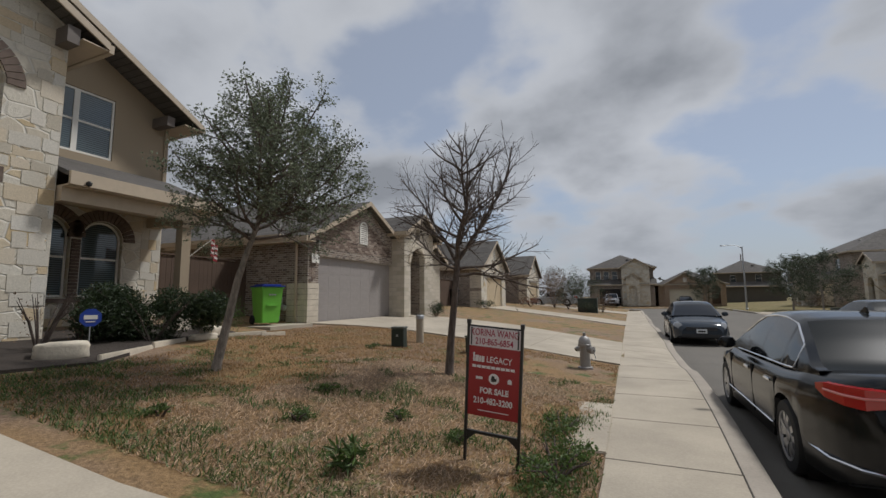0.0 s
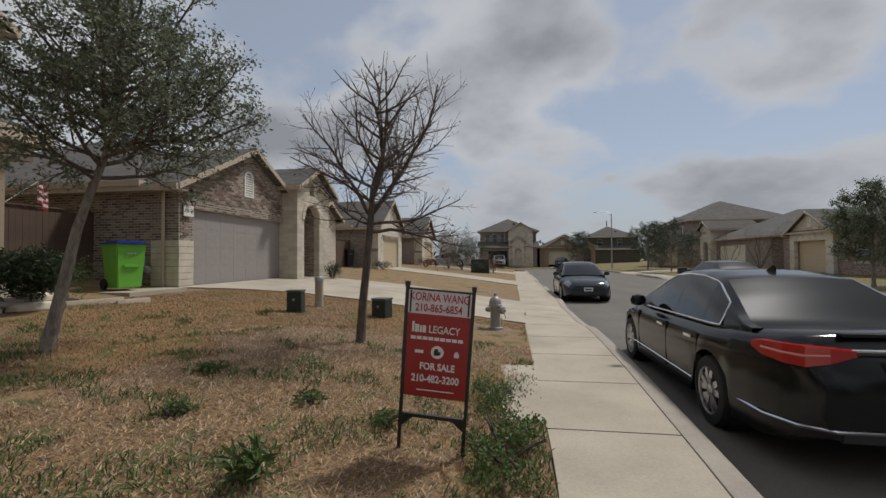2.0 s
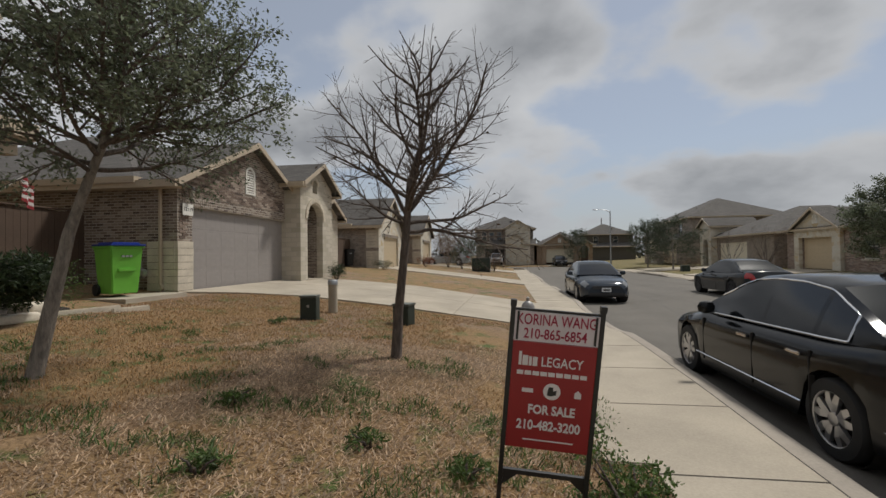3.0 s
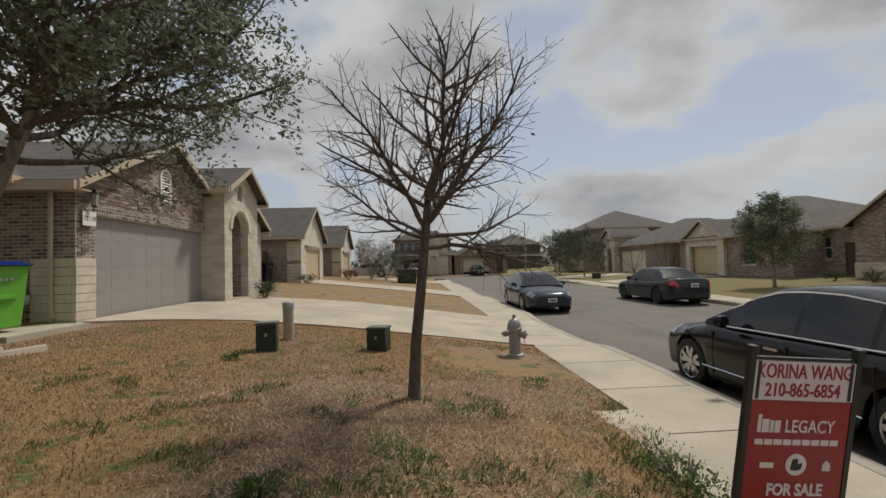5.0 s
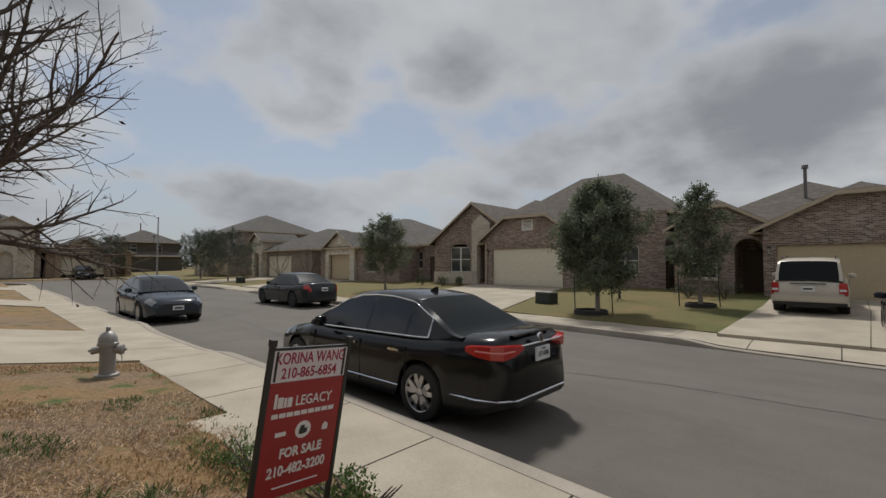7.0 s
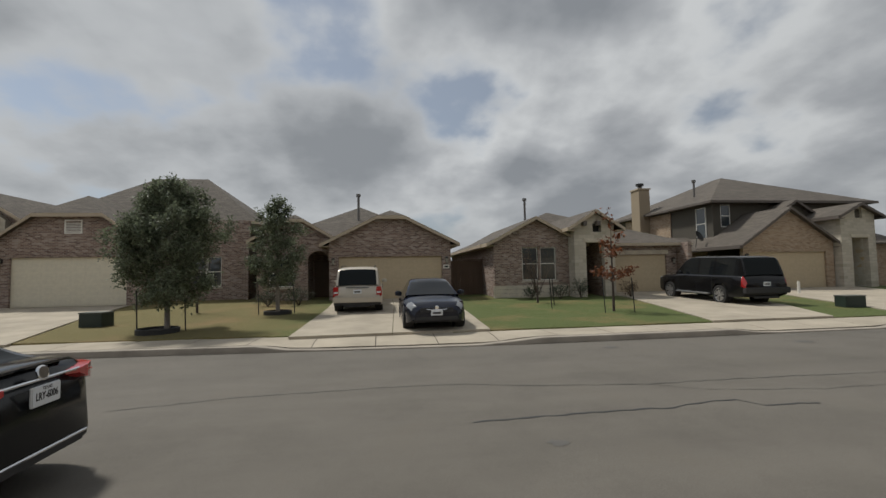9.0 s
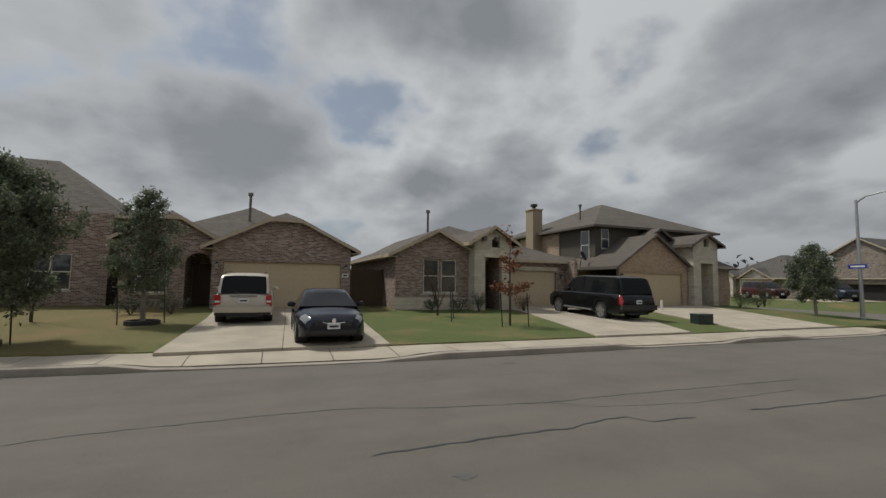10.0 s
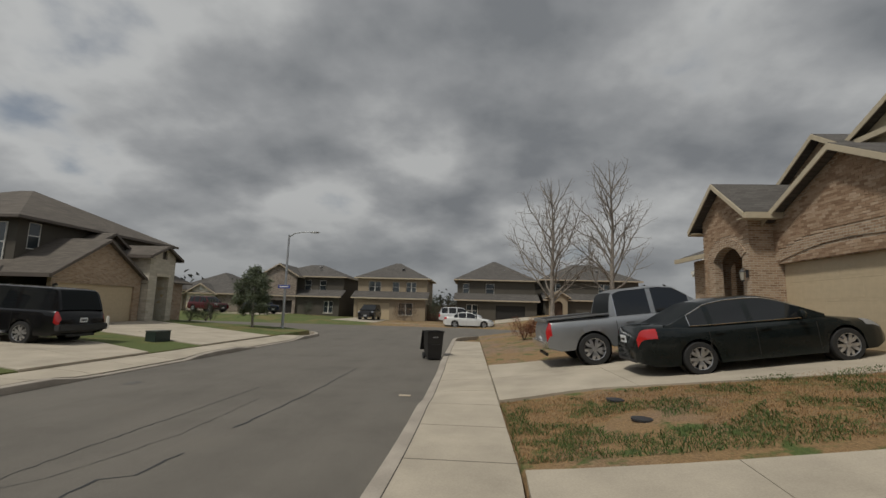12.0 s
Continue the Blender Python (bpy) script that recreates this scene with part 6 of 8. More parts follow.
def wagon(paint_mat, length, width, height, belt, axles, wheel=0.38, **extra):
    """Tall two-box body with an upright tail."""
    L = length
    spec = dict(length=L, width=width, wheel=wheel, paint=paint_mat, axles=axles, boxy=True, sill=0.32,
                deck=[(0, belt - 0.32), (0.1, belt - 0.16), (0.4, belt - 0.1), (1.2, belt - 0.04), (1.5, belt), (L - 0.3, belt + 0.02), (L - 0.08, belt), (L, belt - 0.3)],
                half=[(0, 0.82), (0.15, 0.93), (0.5, 0.99), (1.0, 1.0), (L - 0.5, 1.0), (L - 0.1, 0.95), (L, 0.88)],
                roof=[(1.3, belt + 0.02), (1.75, height - 0.25), (2.05, height - 0.05), (2.5, height), (L - 0.6, height - 0.01), (L - 0.3, height - 0.06), (L - 0.08, belt + 0.02)],
                belt=[(1.3, belt - 0.02), (L, belt)], roof_half=0.78, screen=2.05, rear_glass=L - 0.34, side_glass=(1.75, L - 0.35), pillars=(2.75, 3.65),
                tail=(L - 0.16, L - 0.02, (2, 5)), head=(0.06, 0.35), mirror=1.85, handles=(2.6, 3.5), doors=(1.6, 2.72, 3.62), plate_z=0.85)
    spec.update(extra)
    return spec


vw_paint = paint("paint_black", (0.006, 0.007, 0.008))
vw, vw_plate = vehicle("car", pose(2.22, 7.5, ROAD_Z, 0, 0, 0), "glossy black saloon with red tail lamps parked by the kerb", "car", sedan(vw_paint, chrome=True, plate_text=True, handle_mat="chrome", plate_z=0.83, wrap_lamps=True))
LAMP = [(0.845, -1.98, 0.90, 0.945), (0.83, -2.1, 0.855, 0.965), (0.765, -2.26, 0.825, 0.97), (0.68, -2.375, 0.82, 0.97), (0.55, -2.43, 0.855, 0.965), (0.40, -2.452, 0.915, 0.955)]
for sx in (-1, 1):
    ring = []
    for x, y, z0, z1 in LAMP:
        ring += [(sx * x, y, z0), (sx * x, y, z1), (sx * (x - 0.07), y + 0.07, z1), (sx * (x - 0.07), y + 0.07, z0)]
    quads = [(4 * i + a, 4 * i + (a + 1) % 4, 4 * i + 4 + (a + 1) % 4, 4 * i + 4 + a) for i in range(len(LAMP) - 1) for a in range(4)] + [(3, 2, 1, 0), tuple(4 * len(LAMP) - 4 + a for a in range(4))]
    lamp = part("tail_lamp", Mesh().add(ring, quads if sx < 0 else [q[::-1] for q in quads]), "tail_red", vw)
    part("light_strip", Mesh().tube([(sx * (x + 0.004), y - 0.004, z0 + (z1 - z0) * 0.55) for x, y, z0, z1 in LAMP[1:5]], 0.009, 5), "tail_bright", lamp)
lettering("LRY-6006", 0.082, pose(0, -2.435 - 0.031, 0.825, 90), "black_metal", vw_plate, bold=0.002, squeeze=0.72)
lettering("TEXAS", 0.035, pose(0, -2.435 - 0.031, 0.885, 90), "black_metal", vw_plate)
part("bumper_trim", Mesh().tube([(-0.86, -1.75, 0.40), (-0.83, -2.1, 0.39), (-0.72, -2.33, 0.385), (-0.52, -2.445, 0.38), (0.52, -2.445, 0.38), (0.72, -2.33, 0.385), (0.83, -2.1, 0.39), (0.86, -1.75, 0.40)], 0.012, 5), "chrome", vw)
for sx in (-1, 1):
    part("sill_trim", Mesh().tube([(sx * 0.915, 1.2, 0.36), (sx * 0.915, -0.95, 0.36)], 0.01, 5), "chrome", vw)
part("boot_trim", Mesh().tube([(-0.42, -2.435, 0.955), (0.42, -2.435, 0.955)], 0.011, 5), "chrome", vw)
part("badge", Mesh().lathe([(0.062, 0), (0.062, 0.012), (0.05, 0.015)], 20).moved(pose(0, -2.42, 1.0, 78)), "chrome", vw)
part("boot_lip", B(-0.42, 0.42, -2.34, -2.27, 1.035, 1.056), vw_paint, vw, bevel=0.006)
part("aerial", Mesh().add([(-0.012, -0.62, 1.47), (0.012, -0.62, 1.47), (0.012, -0.78, 1.46), (-0.012, -0.78, 1.46), (-0.004, -0.74, 1.535), (0.004, -0.74, 1.535), (0.004, -0.78, 1.53), (-0.004, -0.78, 1.53)], [(0, 1, 2, 3), (4, 5, 6, 7), (0, 1, 5, 4), (1, 2, 6, 5), (2, 3, 7, 6), (3, 0, 4, 7)]), vw_paint, vw)

vehicle("car", pose(2.15, 20.1, ROAD_Z, 0, 0, 180), "dark blue-grey saloon facing along the kerb", "car", sedan(paint("paint_slate", (0.035, 0.045, 0.06)), 4.6, 1.78, 1.46))
vehicle("car", pose(8.05, 21.3, ROAD_Z, 0, 0, 0), "dark grey saloon parked at the far kerb", "car", sedan(paint("paint_grey", (0.03, 0.033, 0.036)), 4.86, 1.83, 1.47, rim="plastic_dark"))
civic = vehicle("car", pose(12.05, 0.89, 0.02, 1.2, 0, 90), "dark navy saloon nosing out of the driveway", "car", sedan(paint("paint_navy", (0.010, 0.012, 0.022)), 4.52, 1.75, 1.44))[0]
part("grille_bar", Mesh().tube([(-0.62, 2.08, 0.66), (-0.42, 2.22, 0.6), (-0.15, 2.275, 0.565), (0.15, 2.275, 0.565), (0.42, 2.22, 0.6), (0.62, 2.08, 0.66)], 0.018, 6), "chrome", civic)
part("lip_trim", Mesh().tube([(-0.55, 2.14, 0.36), (-0.3, 2.25, 0.31), (0.3, 2.25, 0.31), (0.55, 2.14, 0.36)], 0.013, 5), "chrome", civic)
part("badge", Mesh().lathe([(0.06, 0), (0.06, 0.012), (0.045, 0.016)], 16).moved(pose(0, 2.265, 0.62, -90)), "chrome", civic)
for sx in (-1, 1):
    part("wiper", Mesh().tube([(sx * 0.1 - 0.1, 1.02, 0.955), (sx * 0.1 + 0.4, 0.86, 1.035)], 0.009, 5), "black_metal", civic)
jeep = vehicle("suv", pose(16.75, 3.22, 0.22, 1.8, 0, -90), "beige off-road wagon with dark glass in the driveway", "car", wagon(paint("paint_beige", (0.56, 0.51, 0.43), 0.2, 0.3), 4.6, 1.83, 1.72, 1.06, (0.85, 3.55), 0.36))[0]
for sx in (-0.62, 0.62):
    part("roof_rail", Mesh().tube([(sx, 0.3, 1.74), (sx, 0.2, 1.78), (sx, -1.6, 1.77), (sx, -1.7, 1.72)], 0.015, 5), "black_metal", jeep)
part("lower_cladding", B(-0.85, 0.85, -2.33, -2.2, 0.36, 0.46), "plastic_dark", jeep, bevel=0.02)
part("rear_bumper", B(-0.88, 0.88, -2.4, -2.24, 0.46, 0.66), bpy.data.materials["paint_beige"], jeep, bevel=0.03)
part("handle_strip", B(-0.42, 0.42, -2.325, -2.29, 0.985, 1.015), "plastic_dark", jeep, bevel=0.006)
part("wiper", Mesh().tube([(0.0, -2.27, 1.1), (-0.3, -2.25, 1.13)], 0.009, 5), "black_metal", jeep)
for sx in (-1, 1):
    lamp = part("tail_lamp", B(sx * 0.77 - 0.09, sx * 0.77 + 0.09, -2.325, -2.2, 0.72, 1.03), "tail_red", jeep, bevel=0.02)
    part("reverse_lens", B(sx * 0.77 - 0.07, sx * 0.77 + 0.07, -2.331, -2.325, 0.79, 0.85), "plate_white", lamp)
exp = vehicle("suv", pose(15.6, -12.18, 0.2, 1.8, 0, -90), "large black estate wagon in the driveway", "car", wagon(paint("paint_black_suv", (0.007, 0.007, 0.008)), 5.22, 2.0, 1.93, 1.17, (0.95, 4.0), 0.38, handles=(2.7, 3.75)))[0]
part("rear_bumper", B(-0.95, 0.95, -2.72, -2.5, 0.5, 0.72), "plastic_dark", exp, bevel=0.03)
for sx in (-1, 1):
    part("running_board", B(sx * 1.0 - 0.09, sx * 1.0 + 0.09, -0.9, 1.1, 0.36, 0.42), "steel", exp, bevel=0.01)
altima = sedan(paint("paint_green_black", (0.008, 0.011, 0.011)), 4.98, 1.82, 1.49, chrome=True)
vehicle("car", pose(-6.42, -7.85, 0.71, 7.4, 0, 90), "very dark green saloon parked on the sloping driveway", "car", altima)
# pickup: cab, and a closed bed with a dark slab for its inside
pk = paint("paint_silver", (0.32, 0.33, 0.34), 0.7, 0.35)
L = 5.8
spec = dict(length=L, width=2.02, wheel=0.41, paint=pk, axles=(1.0, 4.6), boxy=True, sill=0.42,
            deck=[(0, 0.85), (0.1, 1.05), (0.4, 1.13), (1.6, 1.2), (3.8, 1.22), (5.6, 1.25), (5.74, 1.24), (5.8, 0.9)],
            half=[(0, 0.85), (0.15, 0.95), (0.5, 1.0), (5.4, 1.0), (5.7, 0.98), (5.8, 0.94)],
            roof=[(1.5, 1.2), (2.0, 1.62), (2.3, 1.84), (2.7, 1.9), (3.7, 1.89), (3.95, 1.8), (4.08, 1.24)],
            belt=[(1.5, 1.17), (4.1, 1.22)], roof_half=0.72, screen=2.3, rear_glass=3.92, side_glass=(2.0, 3.9), pillars=(2.95,),
            tail=(5.66, 5.78, (2, 5)), head=(0.06, 0.35), mirror=2.0, handles=(2.8, 3.6), doors=(1.8, 2.95, 3.95), plate_z=0.72, chrome=True)
truck = vehicle("pickup_truck", pose(-5.4, -10.48, 0.585, 7.4, 0, 90), "silver crew-cab pickup truck on the sloping driveway", "truck", spec)[0]
# flat slab on the deck; the bed's inner shade is put into its colour
part("bed_opening", B(-0.86, 0.86, -2.82, -1.2, 1.262, 1.285), "dark", truck)
part("bed_rail", B(-0.99, -0.87, -2.85, -1.2, 1.25, 1.30), pk, truck, bevel=0.02)
part("bed_rail", B(0.87, 0.99, -2.85, -1.2, 1.25, 1.30), pk, truck, bevel=0.02)
part("tailgate_top", B(-0.99, 0.99, -2.9, -2.83, 1.2, 1.30), pk, truck, bevel=0.02)
part("rear_bumper", B(-0.97, 0.97, -3.02, -2.85, 0.52, 0.72), "chrome", truck, bevel=0.03)
for i, (x, y, rz, c, lab, kind) in enumerate(((11.2, -48.4, 0, (0.012, 0.012, 0.013), "black pickup seen from behind by the cream house", "w"), (23.9, -47.5, 60, (0.02, 0.03, 0.05), "blue-grey wagon by the junction", "w"),
                                              (29.2, -45.8, 70, (0.07, 0.012, 0.014), "dark red wagon by the junction", "w"), (-0.3, -41.1, 90, (0.62, 0.62, 0.6), "white coupe parked at the junction", "s"),
                                              (0.6, -46.5, 90, (0.55, 0.56, 0.57), "white pickup by the dark house", "w"), (6.9, 68.6, 180, (0.015, 0.016, 0.018), "dark car at the end of the street", "s"),
                                              (-2.4, 69.2, 180, (0.4, 0.4, 0.42), "silver wagon at the end of the street", "w"), (-7.2, 47.6, 90, (0.3, 0.31, 0.32), "silver car in a far driveway", "s"))):
    p = paint("paint_far_%s" % "abcdefgh"[i], c)
    z = ROAD_Z if on_road(x, y) else ground_z(x, y) + 0.03
    vehicle("car" if kind == "s" else "suv", pose(x, y, z, 0, 0, rz), lab, "car", sedan(p) if kind == "s" else wagon(p, 4.7, 1.9, 1.75, 1.1, (0.9, 3.65), 0.37))


# ---- for-sale sign ----
M["sign_red"] = plain("sign_red", (0.30, 0.018, 0.022), 0.4)
M["sign_white"] = plain("sign_white", (0.66, 0.60, 0.62), 0.4)
M["ink_white"] = plain("ink_white", (0.72, 0.68, 0.68), 0.5)
M["ink_red"] = plain("ink_red", (0.32, 0.015, 0.05), 0.5)
sg = thing("yard_sign", pose(-1.165, 4.70, 0.06, 6.2, 5.0, 1.5), "red and white for-sale sign in a black metal frame", "sign")
for sx in (-1, 1):
    part("post", B(sx * 0.235 - 0.012, sx * 0.235 + 0.012, -0.012, 0.012, -0.12, 1.25), "black_metal", sg)
    part("corner_brace", Mesh().slab([(sx * 0.222, 0.20), (sx * 0.222, 0.27), (sx * 0.14, 0.27)], (), -0.006, 0.012), "black_metal", sg)
    part("post_cap", B(sx * 0.235 - 0.016, sx * 0.235 + 0.016, -0.016, 0.016, 1.22, 1.255), "black_metal", sg)
part("crossbar", B(-0.222, 0.222, -0.011, 0.011, 0.27, 0.295), "black_metal", sg)
part("crossbar", B(-0.222, 0.222, -0.008, 0.008, 1.2, 1.212), "black_metal", sg)
red = part("panel", B(-0.222, 0.222, -0.009, 0.009, 0.43, 1.03), "sign_red", sg, "red sign panel")
rider = part("rider", B(-0.222, 0.222, -0.010, 0.010, 1.035, 1.197), "sign_white", sg, "white rider with red lettering")
for sx in (-1, 1):
    part("rider_clip", B(sx * 0.205 - 0.006, sx * 0.205 + 0.006, -0.013, 0.013, 1.04, 1.195), "black_metal", rider)
for txt, size, x, z, who, mt, bold, sq in (("KORINA WANG", 0.084, -0.002, 1.153, rider, "ink_red", 0.0006, 0.69), ("210-865-6854", 0.078, -0.004, 1.076, rider, "ink_red", 0.001, 0.76),
                                           ("LEGACY", 0.075, 0.045, 0.925, red, "ink_white", 0.0006, 0.80),
                                           ("FOR SALE", 0.070, 0.01, 0.655, red, "ink_white", 0.0022, 0.84), ("210-482-3200", 0.074, 0.0, 0.565, red, "ink_white", 0.002, 0.82)):
    lettering(txt, size, pose(x, -0.0112, z, 90), mt, who, bold=bold, squeeze=sq)
for x0, x1, z0, z1 in ((-0.185, -0.17, 0.9, 0.975), (-0.165, -0.135, 0.9, 0.955), (-0.13, -0.115, 0.9, 0.95), (-0.11, -0.085, 0.9, 0.95)):
    part("logo_bar", B(x0, x1, -0.0115, -0.009, z0, z1), "ink_white", red)
for i in range(9):
    part("line_mark", B(-0.19 + i * 0.042, -0.155 + i * 0.042, -0.0112, -0.009, 0.848, 0.871), "ink_white", red)
part("seal", Mesh().lathe([(0.046, 0), (0.046, 0.003)], 24).moved(pose(0.005, -0.009, 0.765, 90)), "ink_white", red)
part("seal_mark", Mesh().slab([(-0.02, 0.745), (0.0, 0.74), (0.028, 0.748), (0.03, 0.775), (0.012, 0.768), (0.01, 0.79), (-0.012, 0.79), (-0.018, 0.77)], (), -0.0135, 0.002), "black_metal", red)
part("badge_mark", B(-0.155, -0.095, -0.0112, -0.009, 0.75, 0.772), "ink_white", red)
part("badge_mark", Mesh().slab([(0.125, 0.74), (0.16, 0.74), (0.16, 0.768), (0.1425, 0.785), (0.125, 0.768)], (), -0.0115, 0.003), "ink_white", red)
part("line_mark", B(-0.13, 0.14, -0.0112, -0.009, 0.478, 0.485), "ink_white", red)


# ---- hydrant, posts and boxes on the lawn ----
def on_ground(x, y, rz=0.0, dz=0.0):
    return pose(x, y, ground_z(x, y) + dz, 0, 0, rz)


M["hydrant"] = grained("hydrant_paint", (0.33, 0.32, 0.31), 0.5, 0.2, 4, 40, 0.2, 0.3)
hy = thing("fire_hydrant", on_ground(-0.9, 10.5), "silver-grey fire hydrant on the lawn beside the pavement", "hydrant")
part("barrel", Mesh().lathe([(0.15, -0.05), (0.15, 0.03), (0.105, 0.04), (0.10, 0.44), (0.135, 0.45), (0.135, 0.49), (0.12, 0.5)], 18), "hydrant", hy, smooth=True)
part("bonnet", Mesh().lathe([(0.125, 0.5), (0.12, 0.56), (0.09, 0.62), (0.05, 0.65), (0.03, 0.66), (0.03, 0.72), (0.012, 0.73)], 18), "hydrant", hy, smooth=True)
for a, r in ((0, 0.075), (90, 0.055), (180, 0.055)):
    part("nozzle", Mesh().lathe([(r * 0.8, 0.08), (r * 0.8, 0.15), (r, 0.15), (r, 0.2), (0.02, 0.21), (0.02, 0.24)], 12).moved(pose(0, 0, 0.38, 90, 0, a + 60)), "hydrant", hy, smooth=True)
part("chain", Mesh().tube([(0.17, 0.08, 0.33), (0.2, 0.1, 0.2), (0.15, 0.06, 0.15), (0.12, 0.02, 0.22)], 0.008, 5), "steel", hy)
pp = thing("utility_post", on_ground(-4.95, 11.05), "grey plastic utility post on the lawn", "post")
part("shaft", Mesh().lathe([(0.095, -0.1), (0.095, 0.6)], 16), "concrete", pp, smooth=True)
part("cap", Mesh().lathe([(0.105, 0.58), (0.105, 0.66), (0.09, 0.68)], 16), "steel", pp, smooth=True)
M["box_green"] = plain("utility_green", (0.022, 0.035, 0.028), 0.5)


def utility_box(x, y, w, d, hgt, rz, label):
    t = thing("utility_box", on_ground(x, y, rz), label, "utility box", "utility boxes")
    part("body", B(-w / 2, w / 2, -d / 2, d / 2, -0.1, hgt - 0.04), "box_green", t, bevel=0.012)
    part("lid", B(-w / 2 - 0.015, w / 2 + 0.015, -d / 2 - 0.015, d / 2 + 0.015, hgt - 0.04, hgt), "lid_grey", t, bevel=0.01)
    part("lock", B(-0.02, 0.02, -d / 2 - 0.02, -d / 2, hgt * 0.5, hgt * 0.5 + 0.05), "steel", t)
    return t


M["lid_grey"] = plain("faded_lid", (0.11, 0.12, 0.105), 0.7)
utility_box(-5.0, 10.05, 0.3, 0.26, 0.44, 8, "dark green utility box on the brown lawn")
utility_box(-3.27, 10.45, 0.33, 0.3, 0.40, -15, "dark green utility box near the young tree")
utility_box(11.9, -14.5, 0.7, 0.5, 0.42, 80, "dark green utility box by the driveway")
utility_box(13.5, 11.3, 0.75, 0.5, 0.45, 80, "dark green utility box on the far lawn")
utility_box(-3.2, 39.0, 1.5, 1.3, 1.15, 0, "large green transformer cabinet")
utility_box(13.4, 40.3, 0.6, 0.5, 0.5, 0, "green utility box on the far verge")
pk2 = thing("utility_post", on_ground(16.9, -17.8), "short pale marker post by the driveway", "post")
part("shaft", Mesh().lathe([(0.06, -0.05), (0.06, 0.55), (0.05, 0.6)], 10), "trim_white", pk2)
for x, y in ((-2.9, -5.6), (-2.85, -4.3), (15.0, -17.4)):
    vc = link("valve_cover", Mesh().lathe([(0.15, 0.0), (0.15, 0.025), (0.02, 0.03)], 14).moved(on_ground(x, y)), "plastic_dark")
    tagged(vc, "dark round valve cover set in the lawn", "cover", "valve covers")


# ---- bins ----
def wheelie_bin(m, body_mat, lid_mat, label, lid_open=0.0):
    t = thing("wheeled_bin", m, label, "bin", "bins")
    z = [(0.0, 0.24, 0.27), (0.55, 0.28, 0.31), (0.95, 0.30, 0.34), (0.98, 0.325, 0.365)]
    me = Mesh()
    for zz, a, b in z:
        me.v += [(-a, -b, zz + 0.05), (a, -b, zz + 0.05), (a, b, zz + 0.05), (-a, b, zz + 0.05)]
    for i in range(3):
        for j in range(4):
            me.f.append((i * 4 + j, i * 4 + (j + 1) % 4, (i + 1) * 4 + (j + 1) % 4, (i + 1) * 4 + j))
    me.f += [(3, 2, 1, 0), (12, 13, 14, 15)]
    part("body", me, body_mat, t, bevel=0.02)
    part("rim", B(-0.335, 0.335, -0.375, 0.375, 0.99, 1.03), body_mat, t, bevel=0.015)
    part("front_ledge", B(-0.16, 0.16, -0.335, -0.28, 0.5, 0.58), body_mat, t, bevel=0.015)
    lid = Mesh().box(-0.34, 0.34, -0.4, 0.37, 0.0, 0.035).box(-0.26, 0.26, -0.32, 0.28, 0.035, 0.075)
    lid.moved(pose(0, 0.37, 1.035) @ pose(0, 0, 0, -lid_open) @ pose(0, -0.37, 0))
    part("lid", lid, lid_mat, t, bevel=0.012)
    part("handle", Mesh().tube([(-0.25, 0.38, 0.97), (-0.25, 0.45, 0.98), (0.25, 0.45, 0.98), (0.25, 0.38, 0.97)], 0.018, 6), body_mat, t)
    for sx in (-1, 1):
        part("wheel", Mesh().lathe([(0.04, -0.03), (0.12, -0.03), (0.125, 0.0), (0.12, 0.03), (0.04, 0.03)], 16).moved(pose(sx * 0.27, 0.29, 0.125, 0, 90)), "rubber", t)
    for i in range(3):
        part("stamp_mark", B(-0.1 + i * 0.07, -0.05 + i * 0.07, -0.345, -0.315, 0.8, 0.84), "steel", t)
    return t


M["bin_green"] = plain("bin_lime", (0.16, 0.48, 0.055), 0.45)
M["bin_blue"] = plain("bin_blue", (0.015, 0.05, 0.32), 0.45)
M["bin_black"] = plain("bin_black", (0.015, 0.014, 0.014), 0.5)
wheelie_bin(on_ground(-9.35, 10.3, 70, 0.03), "bin_green", "bin_blue", "lime green wheeled bin with a blue lid by the fence")
wheelie_bin(pose(0.93, -13.9, ROAD_Z, 0, 0, 200), "bin_black", "bin_black", "black wheeled bin with hanging lid standing in the gutter", 250)
wheelie_bin(on_ground(-11.4, 29.4, 60, 0.03), "bin_black", "bin_black", "black wheeled bin against the brick wall")
part_slab = link("walkway", B(-10.2, -8.6, 9.7, 11.35, 0.55, 0.80), "concrete")
tagged(part_slab, "concrete strip beside the garage", "walkway", kind="structure")
gm = thing("gas_meter", pose(-9.95, 11.42, 0.8), "grey gas meter on the brick side wall", "meter")
part("pipe", Mesh().tube([(0, 0, 0), (0, 0, 0.45), (0.12, 0, 0.45)], 0.02, 6), "steel", gm)
part("regulator", Mesh().lathe([(0.06, -0.05), (0.11, -0.02), (0.11, 0.02), (0.06, 0.05)], 14).moved(pose(0.18, -0.04, 0.45, 90)), "steel", gm)
part("housing", B(-0.13, 0.1, -0.1, 0.05, 0.5, 0.78), "steel", gm, bevel=0.02)
scrap = link("litter_sheet", B(0.85, 1.1, -7.32, -7.18, ROAD_Z, ROAD_Z + 0.012), "trim_tan", bevel=0.004)
tagged(scrap, "pale scrap lying on the asphalt", "litter")


